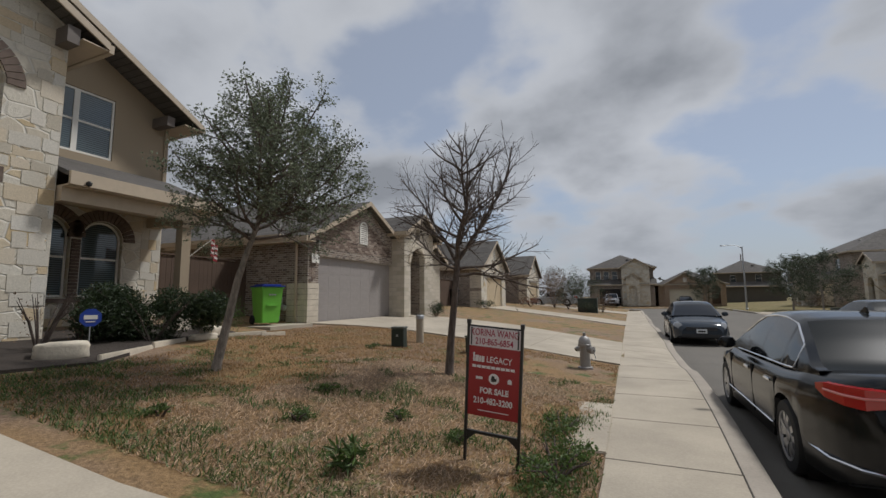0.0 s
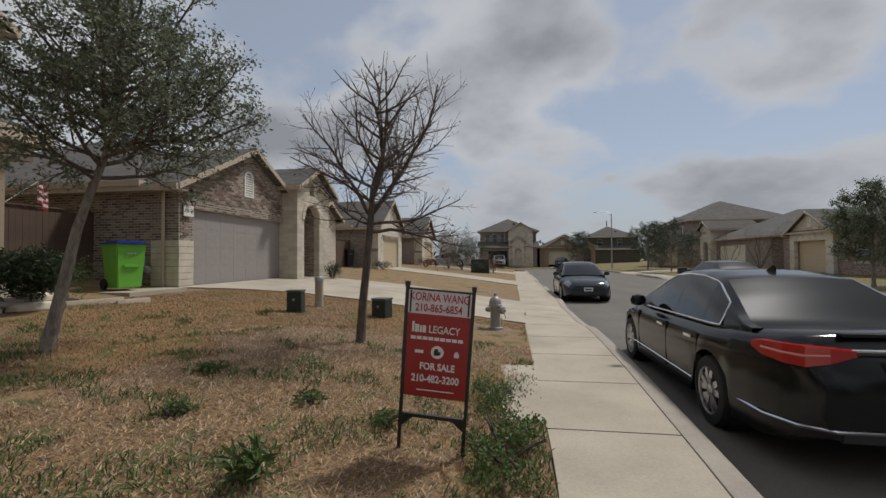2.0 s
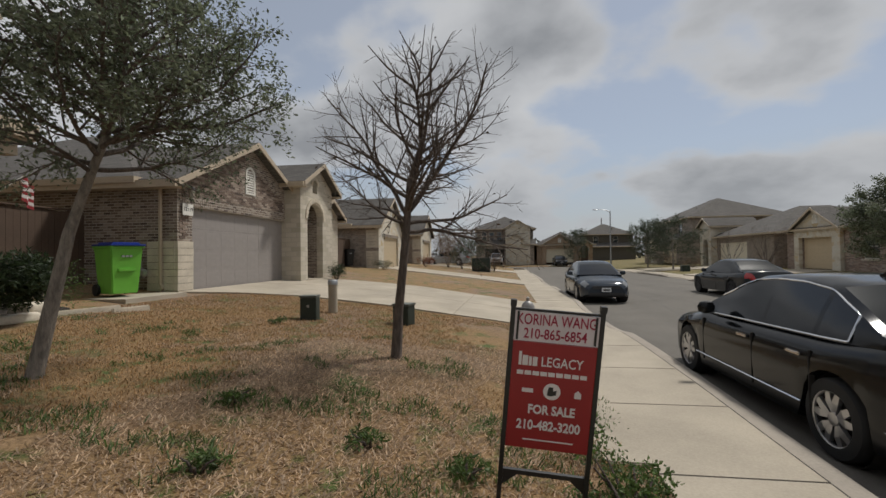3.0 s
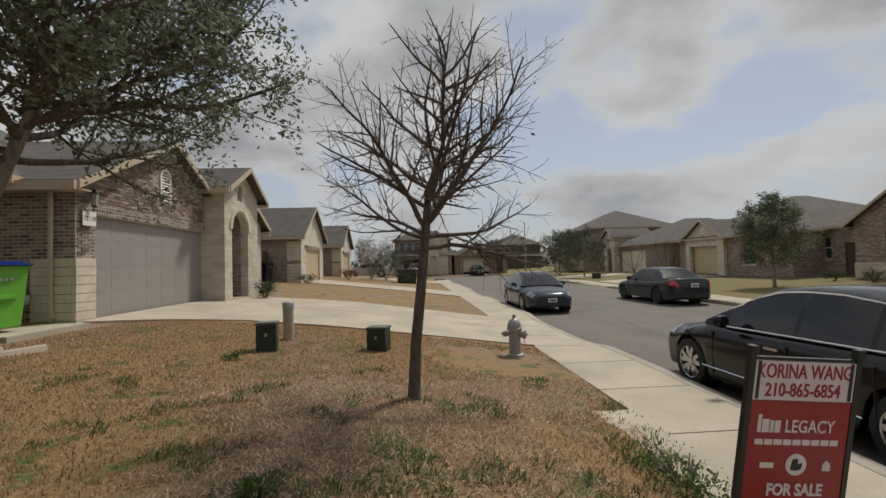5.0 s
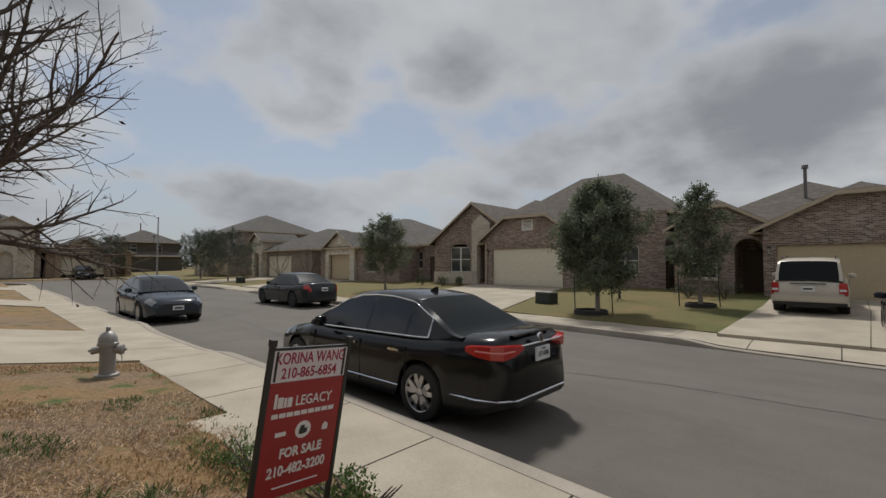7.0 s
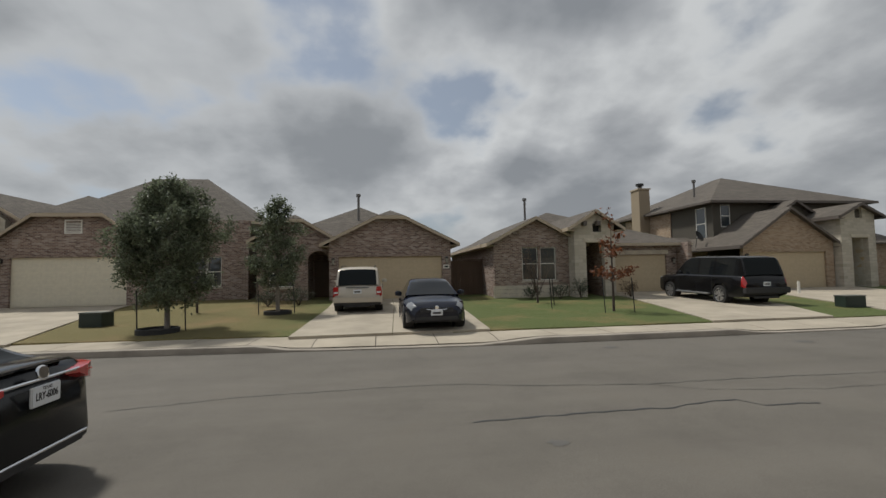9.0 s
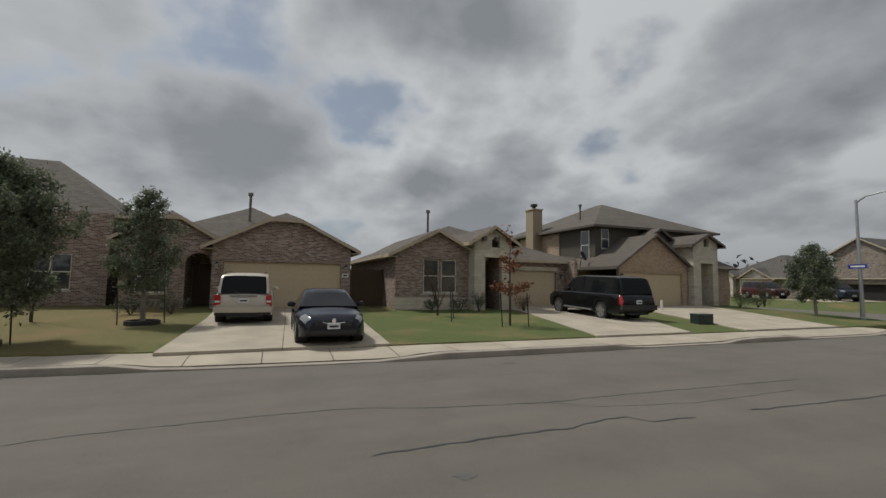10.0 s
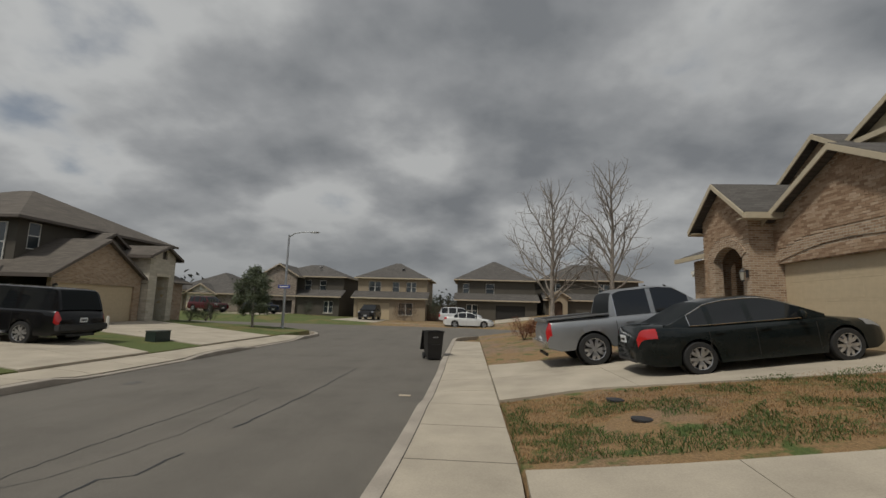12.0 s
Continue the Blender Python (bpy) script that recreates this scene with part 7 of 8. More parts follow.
# ---- fences ----
def fence(p, q, z, hgt, label):
    d = math.dist(p, q)
    a = math.degrees(math.atan2(q[1] - p[1], q[0] - p[0]))
    t = thing("fence", pose(p[0], p[1], z, 0, 0, a), label, "fence")
    n = max(3, round(d / 0.145))
    w = d / n
    plank = link("plank", B(0.003, w - 0.003, -0.01, 0.01, -0.1, hgt), "wood_fence")
    plank.parent = t
    rng = random.Random(7)
    for i in range(n):
        o = plank if i == 0 else new("plank", plank.data)
        o.parent = t
        o.matrix_basis = pose(i * w, rng.uniform(-0.004, 0.004), rng.uniform(-0.03, 0.02))
    for zz in (0.3, hgt - 0.3):
        part("rail", B(0, d, 0.012, 0.05, zz, zz + 0.09), "wood_fence", t)
    for x in (0.05, d / 2, d - 0.05):
        part("post", B(x - 0.045, x + 0.045, 0.012, 0.1, -0.2, hgt + 0.03), "wood_fence", t)
    part("cap_rail", B(0, d, -0.05, 0.06, hgt + 0.01, hgt + 0.045), "wood_fence", t)


fence((-11.6, 8.6), (-11.6, 11.6), 0.9, 1.85, "dark weathered cedar fence between two houses")
fence((21.5, -1.15), (21.5, -3.2), 0.4, 1.9, "dark weathered cedar fence with gate")
fence((-11.5, 22.1), (-11.5, 30.1), 0.9, 1.85, "dark cedar fence between houses")
fence((23.5, 9.2), (23.5, 8.5), 0.5, 1.9, "dark cedar fence closing a side yard")
fence((22, -14.1), (22, -15.8), 0.4, 1.9, "dark cedar side gate")
fence((5.0, -53), (1.3, -53), 0.0, 1.9, "dark cedar fence between far houses")


# ---- street lamps ----
def street_lamp(x, y, rz, hgt, label, sign=False):
    t = thing("street_lamp", on_ground(x, y, rz), label, "street lamp")
    part("pole", Mesh().tube([(0, 0, -0.1), (0, 0, 0.5), (0, 0, hgt)], [0.10, 0.095, 0.06], 10), "steel", t, smooth=True)
    part("base_flange", Mesh().lathe([(0.16, -0.02), (0.16, 0.06), (0.11, 0.1)], 12), "steel", t)
    part("arm", Mesh().tube([(0, 0, hgt - 0.15), (0.4, 0, hgt + 0.12), (1.1, 0, hgt + 0.22), (1.5, 0, hgt + 0.22)], [0.05, 0.04, 0.035, 0.03], 8), "steel", t, smooth=True)
    part("lamp_head", Mesh().lathe([(0.03, -0.36), (0.1, -0.25), (0.15, 0.0), (0.13, 0.25), (0.04, 0.34)], 12).moved(pose(1.75, 0, hgt + 0.2) @ Matrix.Diagonal((1, 1, 0.45, 1)) @ pose(0, 0, 0, 0, 90)), "steel", t, smooth=True)
    if sign:
        part("street_name_plate", B(-0.45, 0.35, -0.1, -0.085, 2.6, 2.82), "bin_blue", t, "blue street-name plate")
        part("plate_marks", B(-0.35, 0.25, -0.104, -0.1, 2.67, 2.75), "trim_white", t)


street_lamp(11.86, -26.0, 180, 6.2, "galvanised street lamp with blue name plate on the corner", True)
street_lamp(11.6, 57.5, 180, 6.8, "galvanised street lamp at the bend")
pole = thing("utility_pole", pose(24, 120, 0), "distant wooden utility pole", "pole")
part("pole", Mesh().tube([(0, 0, 0), (0, 0, 11)], [0.16, 0.11], 8), "wood_fence", pole)


# ---- trees and plants ----
def bark(name, c):
    m, n, l, b = shader(name, 0.95)
    v = coords(n, l, (1, 1, 0.25))
    f = noise_node(n, l, v, 22, 6, 0.7)
    l.new(ramp(n, l, f, [(0.3, shade(c, 0.45)), (0.7, shade(c, 1.5))]), b.inputs["Base Color"])
    bumped(n, l, b, f, 1.0, 0.03)
    return m


def leafy(name, c):
    m, n, l, b = shader(name, 0.55)
    g = n.new("ShaderNodeNewGeometry")
    l.new(ramp(n, l, g.outputs["Random Per Island"], [(0.0, shade(c, 0.55)), (0.6, c), (1.0, shade(c, 1.7))]), b.inputs["Base Color"])
    # light passes through the thin blade
    tr, mx = n.new("ShaderNodeBsdfTranslucent"), n.new("ShaderNodeMixShader")
    l.new(b.inputs["Base Color"].links[0].from_socket, tr.inputs["Color"])
    mx.inputs["Fac"].default_value = 0.4
    l.new(b.outputs[0], mx.inputs[1])
    l.new(tr.outputs[0], mx.inputs[2])
    l.new(mx.outputs[0], n["Material Output"].inputs["Surface"])
    return m


M["bark"] = bark("bark_grey", (0.25, 0.22, 0.19))
M["bark_dark"] = bark("bark_dark", (0.085, 0.065, 0.055))
M["bark_mid"] = bark("bark_mid", (0.125, 0.10, 0.085))
M["leaf_oak"] = leafy("leaf_oak", (0.15, 0.175, 0.11))
M["leaf_dark"] = leafy("leaf_dark", (0.06, 0.075, 0.045))
M["leaf_red"] = leafy("leaf_russet", (0.20, 0.075, 0.035))
M["leaf_dry"] = leafy("leaf_dry", (0.16, 0.11, 0.07))
M["leaf_green"] = leafy("leaf_green", (0.085, 0.135, 0.035))
M["leaf_juniper"] = leafy("leaf_juniper", (0.035, 0.055, 0.022))
M["straw"] = leafy("straw_blades", (0.325, 0.198, 0.09))
M["litter_blades"] = leafy("litter_blades", (0.44, 0.32, 0.21))
M["leaf_dry_few"] = leafy("leaf_dry_few", (0.09, 0.06, 0.04))


def leaf_cloud(points, size, rng, aspect=2.2, droop=0.3):
    """One small bent leaf at each point."""
    m = Mesh()
    for p in points:
        d = Vector((rng.gauss(0, 1), rng.gauss(0, 1), rng.gauss(-droop, 0.8))).normalized()
        s = Vector((rng.gauss(0, 1), rng.gauss(0, 1), rng.gauss(0, 1))).cross(d)
        if s.length < 1e-3:
            continue
        s.normalize()
        ln = size * rng.uniform(0.6, 1.3)
        w = ln / aspect / 2
        nrm = d.cross(s) * w * 0.5
        p = Vector(p)
        k = len(m.v)
        m.v += [tuple(p), tuple(p + d * ln * 0.5 + s * w + nrm), tuple(p + d * ln), tuple(p + d * ln * 0.5 - s * w + nrm)]
        m.f += [(k, k + 1, k + 2), (k, k + 2, k + 3)]
    return m


def grow(rng, start, direction, length, radius, depth, wood, tips, spread=0.55, up=0.12, shrink=0.72, kids=(2, 3), seg=4, wiggle=0.12, sides=6):
    """Branches that fork, thin out and bend."""
    pts, rad = [Vector(start)], [radius]
    d = Vector(direction).normalized()
    for i in range(seg):
        d = (d + Vector((rng.gauss(0, wiggle), rng.gauss(0, wiggle), rng.gauss(up, wiggle * 0.6)))).normalized()
        pts.append(pts[-1] + d * length / seg)
        rad.append(radius * (1 - 0.45 * (i + 1) / seg))
    wood.tube(pts, rad, sides if depth > 1 else 4, False)
    if depth == 0:
        tips += pts[1:]
        return
    if depth <= 1:
        tips += pts[2:]
    n = rng.randint(*kids)
    for i in range(n + (1 if depth > 1 else 0)):
        at = pts[-1] if i < 2 else pts[rng.randint(1, seg - 1)]
        side = Vector((rng.gauss(0, 1), rng.gauss(0, 1), rng.gauss(0, 0.5)))
        nd = (d + side.normalized() * spread * rng.uniform(0.6, 1.4)).normalized()
        grow(rng, at, nd, length * shrink * rng.uniform(0.75, 1.15), rad[-1] * 0.8 if i < 2 else rad[-1] * 0.6, depth - 1, wood, tips, spread, up, shrink, kids, max(2, seg - 1) if depth > 2 else 3, wiggle, max(4, sides - 1))


def tree(m, label, seed, trunk, limbs, depth, leaf=None, leaf_size=0.05, per_tip=2, scatter=0.1, bark_mat="bark", spread=0.55, up=0.12, shrink=0.72, kids=(2, 3), group="trees", name="tree", aspect=2.2, lower=None, wiggle=0.12):
    """trunk: (points, radii) up to the fork; limbs: (direction, length, radius[, height index])."""
    rng = random.Random(seed)
    t = thing(name, m, label, "tree", group)
    wood, tips = Mesh(), []
    pts, rad = trunk
    tr = Mesh().tube(pts, rad, 10)
    part("trunk", tr, bark_mat, t, smooth=True)
    for d, ln, r, at in limbs:
        grow(rng, at, d, ln, r, depth, wood, tips, spread, up, shrink, kids, wiggle=wiggle)
    part("branchwork", wood, bark_mat, t, smooth=True)
    if leaf:
        pp = []
        for p in (tips if per_tip > 1 else [q for q in tips if rng.random() < 0.3]):
            for _ in range(per_tip):
                pp.append(p + Vector((rng.gauss(0, scatter), rng.gauss(0, scatter), rng.gauss(0, scatter))))
        part("crown", leaf_cloud(pp, leaf_size, rng, aspect), leaf, t)
    return t


def limbs_round(rng, n, base, length, radius, tilt=(0.4, 0.9), zjit=0.3):
    out = []
    for i in range(n):
        a = 2 * math.pi * (i + rng.uniform(-0.3, 0.3)) / n
        el = rng.uniform(*tilt)
        out.append(((math.cos(a) * math.cos(el), math.sin(a) * math.cos(el), math.sin(el)), length * rng.uniform(0.8, 1.15), radius, (base[0], base[1], base[2] + rng.uniform(-zjit, zjit * 0.3))))
    return out


def ramify(rng, start, d, length, radius, depth, wood, tips, up=0.04, gap=0.14, ratio=0.5, wiggle=0.1, angle=(0.55, 1.0)):
    """A limb that carries side shoots all along, each with shoots of its own."""
    n = max(3, int(length / 0.13))
    pts, dirs = [Vector(start)], [Vector(d).normalized()]
    for i in range(n):
        q = dirs[-1]
        q = (q + Vector((rng.gauss(0, wiggle), rng.gauss(0, wiggle), rng.gauss(up, wiggle)))).normalized()
        dirs.append(q)
        pts.append(pts[-1] + q * length / n)
    rad = [max(0.0022, radius * (1 - 0.75 * i / n)) for i in range(n + 1)]
    wood.tube(pts, rad, 6 if depth > 1 else 4 if depth else 3, False)
    if depth == 0:
        tips += pts[1:]
        return
    tips += pts[-2:]
    count = max(2, int(length / gap))
    turn = rng.uniform(0, 6.28)
    for j in range(count):
        t = 0.2 + 0.8 * (j + rng.random()) / count
        k = min(n, int(t * n))
        turn += 2.4 + rng.uniform(-0.5, 0.5)
        q = dirs[k]
        e = q.cross(Vector((0.1, 0.2, 0.97)))
        e.normalize()
        side = e * math.cos(turn) + q.cross(e) * math.sin(turn)
        a = rng.uniform(*angle)
        ramify(rng, pts[k], q * math.cos(a) + side * math.sin(a), length * ratio * (1.2 - 0.65 * t) * rng.uniform(0.6, 1.25), rad[k] * 0.6, depth - 1, wood, tips, up, gap * 0.8, ratio, wiggle, angle)


def leader_tree(m, label, seed, trunk, n, z0, z1, length, rise, leaf=None, leaf_size=0.05, per_tip=4, scatter=0.05, bark_mat="bark", depth=2, gap=0.14, ratio=0.5, limb_radius=0.024, strong=(), keep=1.0, aspect=2.2, up=0.04, twig_mat=None):
    """A trunk that runs on as a leader, with limbs set round it; length and rise are functions of the share of the crown's height."""
    rng = random.Random(seed)
    t = thing("tree", m, label, "tree", "trees")
    pts, rad = trunk
    part("trunk", Mesh().tube(pts, rad, 12), bark_mat, t, smooth=True)
    wood, tips = Mesh(), []

    def on_leader(z):
        for (a, b) in zip(pts, pts[1:]):
            if z <= b[2]:
                k = (z - a[2]) / (b[2] - a[2])
                return Vector(a).lerp(Vector(b), max(0.0, k))
        return Vector(pts[-1])
    turn = rng.uniform(0, 6.28)
    for i in range(n):
        s = (i + rng.random()) / n
        turn += 2.4 + rng.uniform(-0.4, 0.4)
        e = rise(s) + rng.uniform(-0.15, 0.15)
        d = (math.cos(turn) * math.cos(e), math.sin(turn) * math.cos(e), math.sin(e))
        ln = length(s) * rng.uniform(0.75, 1.15)
        ramify(rng, on_leader(z0 + (z1 - z0) * s), d, ln, limb_radius * (0.45 + 0.55 * ln / length(0.2)), depth, wood, tips, up, gap, ratio)
    for at, d, ln, r in strong:
        ramify(rng, at, d, ln, r, depth, wood, tips, up, gap, ratio)
    part("branchwork", wood, twig_mat or bark_mat, t, smooth=True)
    if leaf:
        pp = [p + Vector((rng.gauss(0, scatter), rng.gauss(0, scatter), rng.gauss(0, scatter))) for p in tips if rng.random() < keep for _ in range(per_tip)]
        part("crown", leaf_cloud(pp, leaf_size, rng, aspect), leaf, t)
    return t


# bare young tree with a few dry leaves
leader_tree(on_ground(-2.67, 7.45, 0, -0.05), "bare young street tree with a few dry leaves on the lawn", 5,
            ([(0, 0, -0.1), (0, 0, 0.08), (0.03, 0.01, 0.6), (0.1, 0.0, 1.2), (0.16, -0.02, 1.75), (0.2, -0.06, 2.2), (0.36, -0.12, 2.65), (0.36, -0.3, 3.2), (0.48, -0.4, 3.95)], [0.11, 0.07, 0.058, 0.052, 0.047, 0.034, 0.022, 0.012, 0.003]),
            24, 1.65, 3.5, lambda s: 1.35 - 0.75 * s ** 1.5, lambda s: 0.2 + 0.6 * s, "leaf_dry_few", 0.045, 1, 0.02, "bark_mid", gap=0.125, keep=0.05, ratio=0.48, limb_radius=0.024,
            strong=(((0.17, 0, 1.85), (0.72, 0.1, 0.66), 2.0, 0.036), ((0.16, 0, 1.8), (-0.5, -0.1, 0.8), 1.8, 0.03), ((0.18, 0, 1.9), (0.3, 0.55, 0.7), 1.6, 0.03), ((0.15, 0, 1.6), (0.95, 0.2, 0.12), 1.55, 0.026), ((0.15, 0, 1.7), (-0.95, 0.0, 0.3), 1.5, 0.022), ((0.2, 0, 2.1), (0.5, -0.5, 0.8), 1.7, 0.028)))
# leaning live oak
leader_tree(on_ground(-5.72, 5.7, 0, -0.05), "leaning evergreen oak with small dark leaves on the lawn", 9,
            ([(0, 0, -0.1), (0.02, 0.01, 0.1), (0.17, 0.05, 0.8), (0.3, 0.08, 1.4), (0.42, 0.1, 1.75), (0.74, 0.1, 2.45), (0.9, 0.1, 3.1), (0.98, 0.12, 3.85)], [0.10, 0.070, 0.058, 0.05, 0.044, 0.032, 0.018, 0.004]),
            40, 1.95, 3.7, lambda s: 1.7 - 0.3 * abs(s - 0.3) - 1.35 * max(0.0, s - 0.35) ** 1.1, lambda s: 0.12 + 0.65 * s, "leaf_oak", 0.05, 6, 0.045, "bark", gap=0.135, ratio=0.42, limb_radius=0.026, twig_mat="bark_mid",
            strong=(((0.55, 0.1, 2.15), (0.9, -0.25, 0.4), 2.0, 0.026), ((0.6, 0.1, 2.3), (0.8, -0.5, 0.3), 1.9, 0.024)))


def round_oak(x, y, trunk_h, radius, top, seed, label, leaf="leaf_oak", per_tip=5, size=0.08, limbs=30, gap=0.17):
    """An egg-shaped evergreen with a leader and a loose, twiggy outline."""
    return leader_tree(on_ground(x, y), label, seed, ([(0, 0, -0.1), (0, 0, 0.1), (0.02, 0.02, trunk_h), (0.0, 0.03, trunk_h + (top - trunk_h) * 0.5), (0.03, 0.0, top * 0.95)], [0.11, 0.08, 0.065, 0.04, 0.006]),
                       limbs, trunk_h + 0.05, top * 0.93, lambda s: radius * (0.92 + 0.3 * math.sin(math.pi * min(1, s * 1.1)) - 0.6 * s ** 2.5), lambda s: -0.08 + 0.8 * s, leaf, size, per_tip, size * 0.8, "bark", gap=gap, ratio=0.45)


round_oak(11.9, 8.5, 1.0, 1.3, 4.5, 21, "dense round evergreen oak in a mulch ring", per_tip=9, size=0.1, limbs=44, gap=0.15)
round_oak(15.3, 6.2, 1.0, 0.85, 4.5, 22, "slender evergreen oak in a mulch ring", per_tip=9, size=0.1, limbs=36)
round_oak(14.7, 22.8, 1.1, 1.3, 4.6, 23, "evergreen oak on the far lawn", per_tip=7, size=0.1, limbs=36)
round_oak(14.0, 44.5, 1.0, 2.3, 4.6, 24, "spreading dark tree by the far houses", "leaf_dark", 5, 0.13, 24, 0.28)
round_oak(14.3, 52.5, 1.0, 2.5, 4.8, 25, "spreading dark tree by the far houses", "leaf_dark", 5, 0.13, 24, 0.28)
round_oak(13.5, -25.2, 0.8, 1.05, 3.9, 26, "round green tree near the corner", "leaf_oak", 9, 0.13, 34, 0.2)
round_oak(9.5, 69, 1.0, 2.2, 5, 27, "dark tree at the bend", "leaf_dark", 5, 0.15, 20, 0.3)
rng = random.Random(31)
tree(on_ground(12.8, -5.83), "young tree with russet dead leaves and stakes", 31, ([(0, 0, -0.1), (0, 0, 1.0), (0.02, 0, 2.6)], [0.05, 0.04, 0.02]), limbs_round(rng, 8, (0, 0, 1.2), 0.5, 0.015, (0.1, 0.7), 0.2) + limbs_round(rng, 6, (0, 0, 2.1), 0.4, 0.012, (0.3, 1.0), 0.4) + [((0, 0, 1), 0.8, 0.015, (0, 0, 2.5))], 1, "leaf_red", 0.13, 3, 0.06, "bark_dark", 0.6, 0.05, 0.7, aspect=1.5)
for i, (x, y, hh) in enumerate(((16.3, -4.3, 2.4), (16.5, 9.5, 2.8), (17.5, 41.5, 3.5), (15.5, 33.0, 3.4))):
    rng = random.Random(40 + i)
    tree(on_ground(x, y), "thin nearly bare ornamental tree before a house", 40 + i, ([(0, 0, -0.1), (0, 0, 0.5)], [0.05, 0.045]), limbs_round(rng, 6, (0, 0, 0.4), hh * 0.42, 0.025, (0.9, 1.3), 0.1), 3, "leaf_dry", 0.06, 1, 0.08, "bark_dark", 0.35, 0.1, 0.62)
for i, (x, y, hh) in enumerate(((-4.35, -19.0, 7.9), (-7.0, -18.4, 8.2))):
    leader_tree(on_ground(x, y), "tall bare tree with upswept branches behind the driveway", 60 + i, ([(0, 0, -0.1), (0, 0, 0.4), (0.03, 0, 2.5), (-0.05, 0.05, 5.0), (0.05, 0, hh)], [0.16, 0.12, 0.1, 0.06, 0.008]),
                28, 1.5, hh * 0.85, lambda s: 4.2 - 2.7 * s, lambda s: 0.72 + 0.3 * s, bark_mat="bark", gap=0.26, ratio=0.36, limb_radius=0.042, up=0.03)


def shrub(x, y, rx, ry, hgt, n, leaf, label, seed, size=0.06, dz=0.0, name="shrub", aspect=2.5, stems=10):
    rng = random.Random(seed)
    t = thing(name, on_ground(x, y, 0, dz), label, "shrub", "shrubs")
    wood, pts = Mesh(), []
    lumps = [(rng.uniform(-0.7, 0.7), rng.uniform(-0.7, 0.7), rng.uniform(0.35, 0.8), rng.uniform(0.3, 0.5)) for _ in range(9)]
    for i in range(stems):
        a = rng.uniform(0, 6.28)
        wood.tube([(0, 0, -0.05), (math.cos(a) * rx * 0.4, math.sin(a) * ry * 0.4, hgt * 0.5), (math.cos(a) * rx * 0.8, math.sin(a) * ry * 0.8, hgt * rng.uniform(0.7, 1.0))], [0.015, 0.01, 0.004], 5, False)
    while len(pts) < n:
        lx, ly, lz, lr = lumps[rng.randint(0, 8)]
        d = Vector((rng.gauss(0, 1), rng.gauss(0, 1), rng.gauss(0, 1))).normalized() * lr * rng.uniform(0.6, 1.12)
        p = ((lx + d.x) * rx, (ly + d.y) * ry, max(0.02, (lz + d.z * 0.8)) * hgt)
        pts.append(p)
    tagged(part("woody_base", wood, "bark_dark", t), kind="stuff")
    part("foliage", leaf_cloud(pts, size, rng, aspect, -0.3), leaf, t)
    return t


shrub(-8.4, 6.5, 0.85, 1.15, 1.05, 16000, "leaf_juniper", "dark spreading juniper in the planting bed", 71, 0.09, aspect=3.5)
shrub(-8.7, 8.3, 0.5, 0.6, 0.85, 1300, "leaf_green", "open leafy shrub by the porch post", 72, 0.05)
shrub(-8.35, 4.75, 0.5, 0.5, 1.0, 120, "leaf_dry", "nearly bare rose bush in the planting bed", 73, 0.05, stems=22)
shrub(-8.9, 5.6, 0.4, 0.4, 0.95, 120, "leaf_dry", "nearly bare rose bush beside the porch", 74, 0.05, stems=18)
shrub(-7.9, 18.7, 0.4, 0.4, 0.7, 900, "leaf_juniper", "spiky dark shrub at the entry tower", 75, 0.12, aspect=7)
shrub(-8.9, 29.3, 0.8, 0.6, 0.6, 900, "leaf_juniper", "low dark shrub at the brick wall", 76, 0.07)
shrub(-3.1, -19.8, 0.7, 0.7, 1.1, 3500, "leaf_red", "dense russet hedge plant at the corner", 77, 0.06)
for i, (x, y, r, hh, lf) in enumerate(((18.3, 20.0, 0.35, 0.6, "leaf_juniper"), (18.4, 21.5, 0.45, 0.6, "leaf_juniper"), (18.6, 23.6, 0.6, 0.55, "leaf_juniper"), (18.4, 6.0, 0.7, 0.9, "leaf_dark"), (18.3, 7.3, 0.7, 0.8, "leaf_dark"),
                                       (18.0, -4.6, 0.5, 0.6, "leaf_dark"), (17.9, -6.0, 0.5, 0.7, "leaf_dark"), (17.8, -7.0, 0.35, 0.9, "leaf_dark"), (17.6, -9.4, 0.4, 0.7, "leaf_dry"), (18.6, -26.6, 0.8, 0.9, "leaf_dark"), (18.6, -28.4, 0.9, 0.8, "leaf_dark"), (18.9, -29.5, 0.7, 1.6, "leaf_dark"),
                                       (-3.5, 43.0 - 5.0, 1.2, 1.0, "leaf_dark"), (-5.0, 40.6, 1.2, 2.4, "leaf_dark"), (-6.4, 42.0, 1.4, 2.9, "leaf_dry"), (-8.0, 39.2, 1.0, 1.0, "leaf_red"), (-2.2, 40.8, 1.0, 1.6, "leaf_dry"), (17.0, 57.0, 1.4, 1.6, "leaf_dry"), (16.5, 46.5, 1.0, 1.0, "leaf_dry"), (3.4, -50.5, 1.7, 3.0, "leaf_dark"), (7.3, -49.6, 1.6, 2.4, "leaf_dry"), (19.5, -50.5, 1.0, 1.6, "leaf_dark"), (-4.5, 52.5, 2.2, 4.0, "leaf_dark"), (-7.5, 55, 2.2, 4.5, "leaf_dry"))):
    shrub(x, y, r, r, hh, int(500 + 500 * r * hh), lf, "dark shrub along the frontages", 80 + i, 0.06 + 0.03 * r)


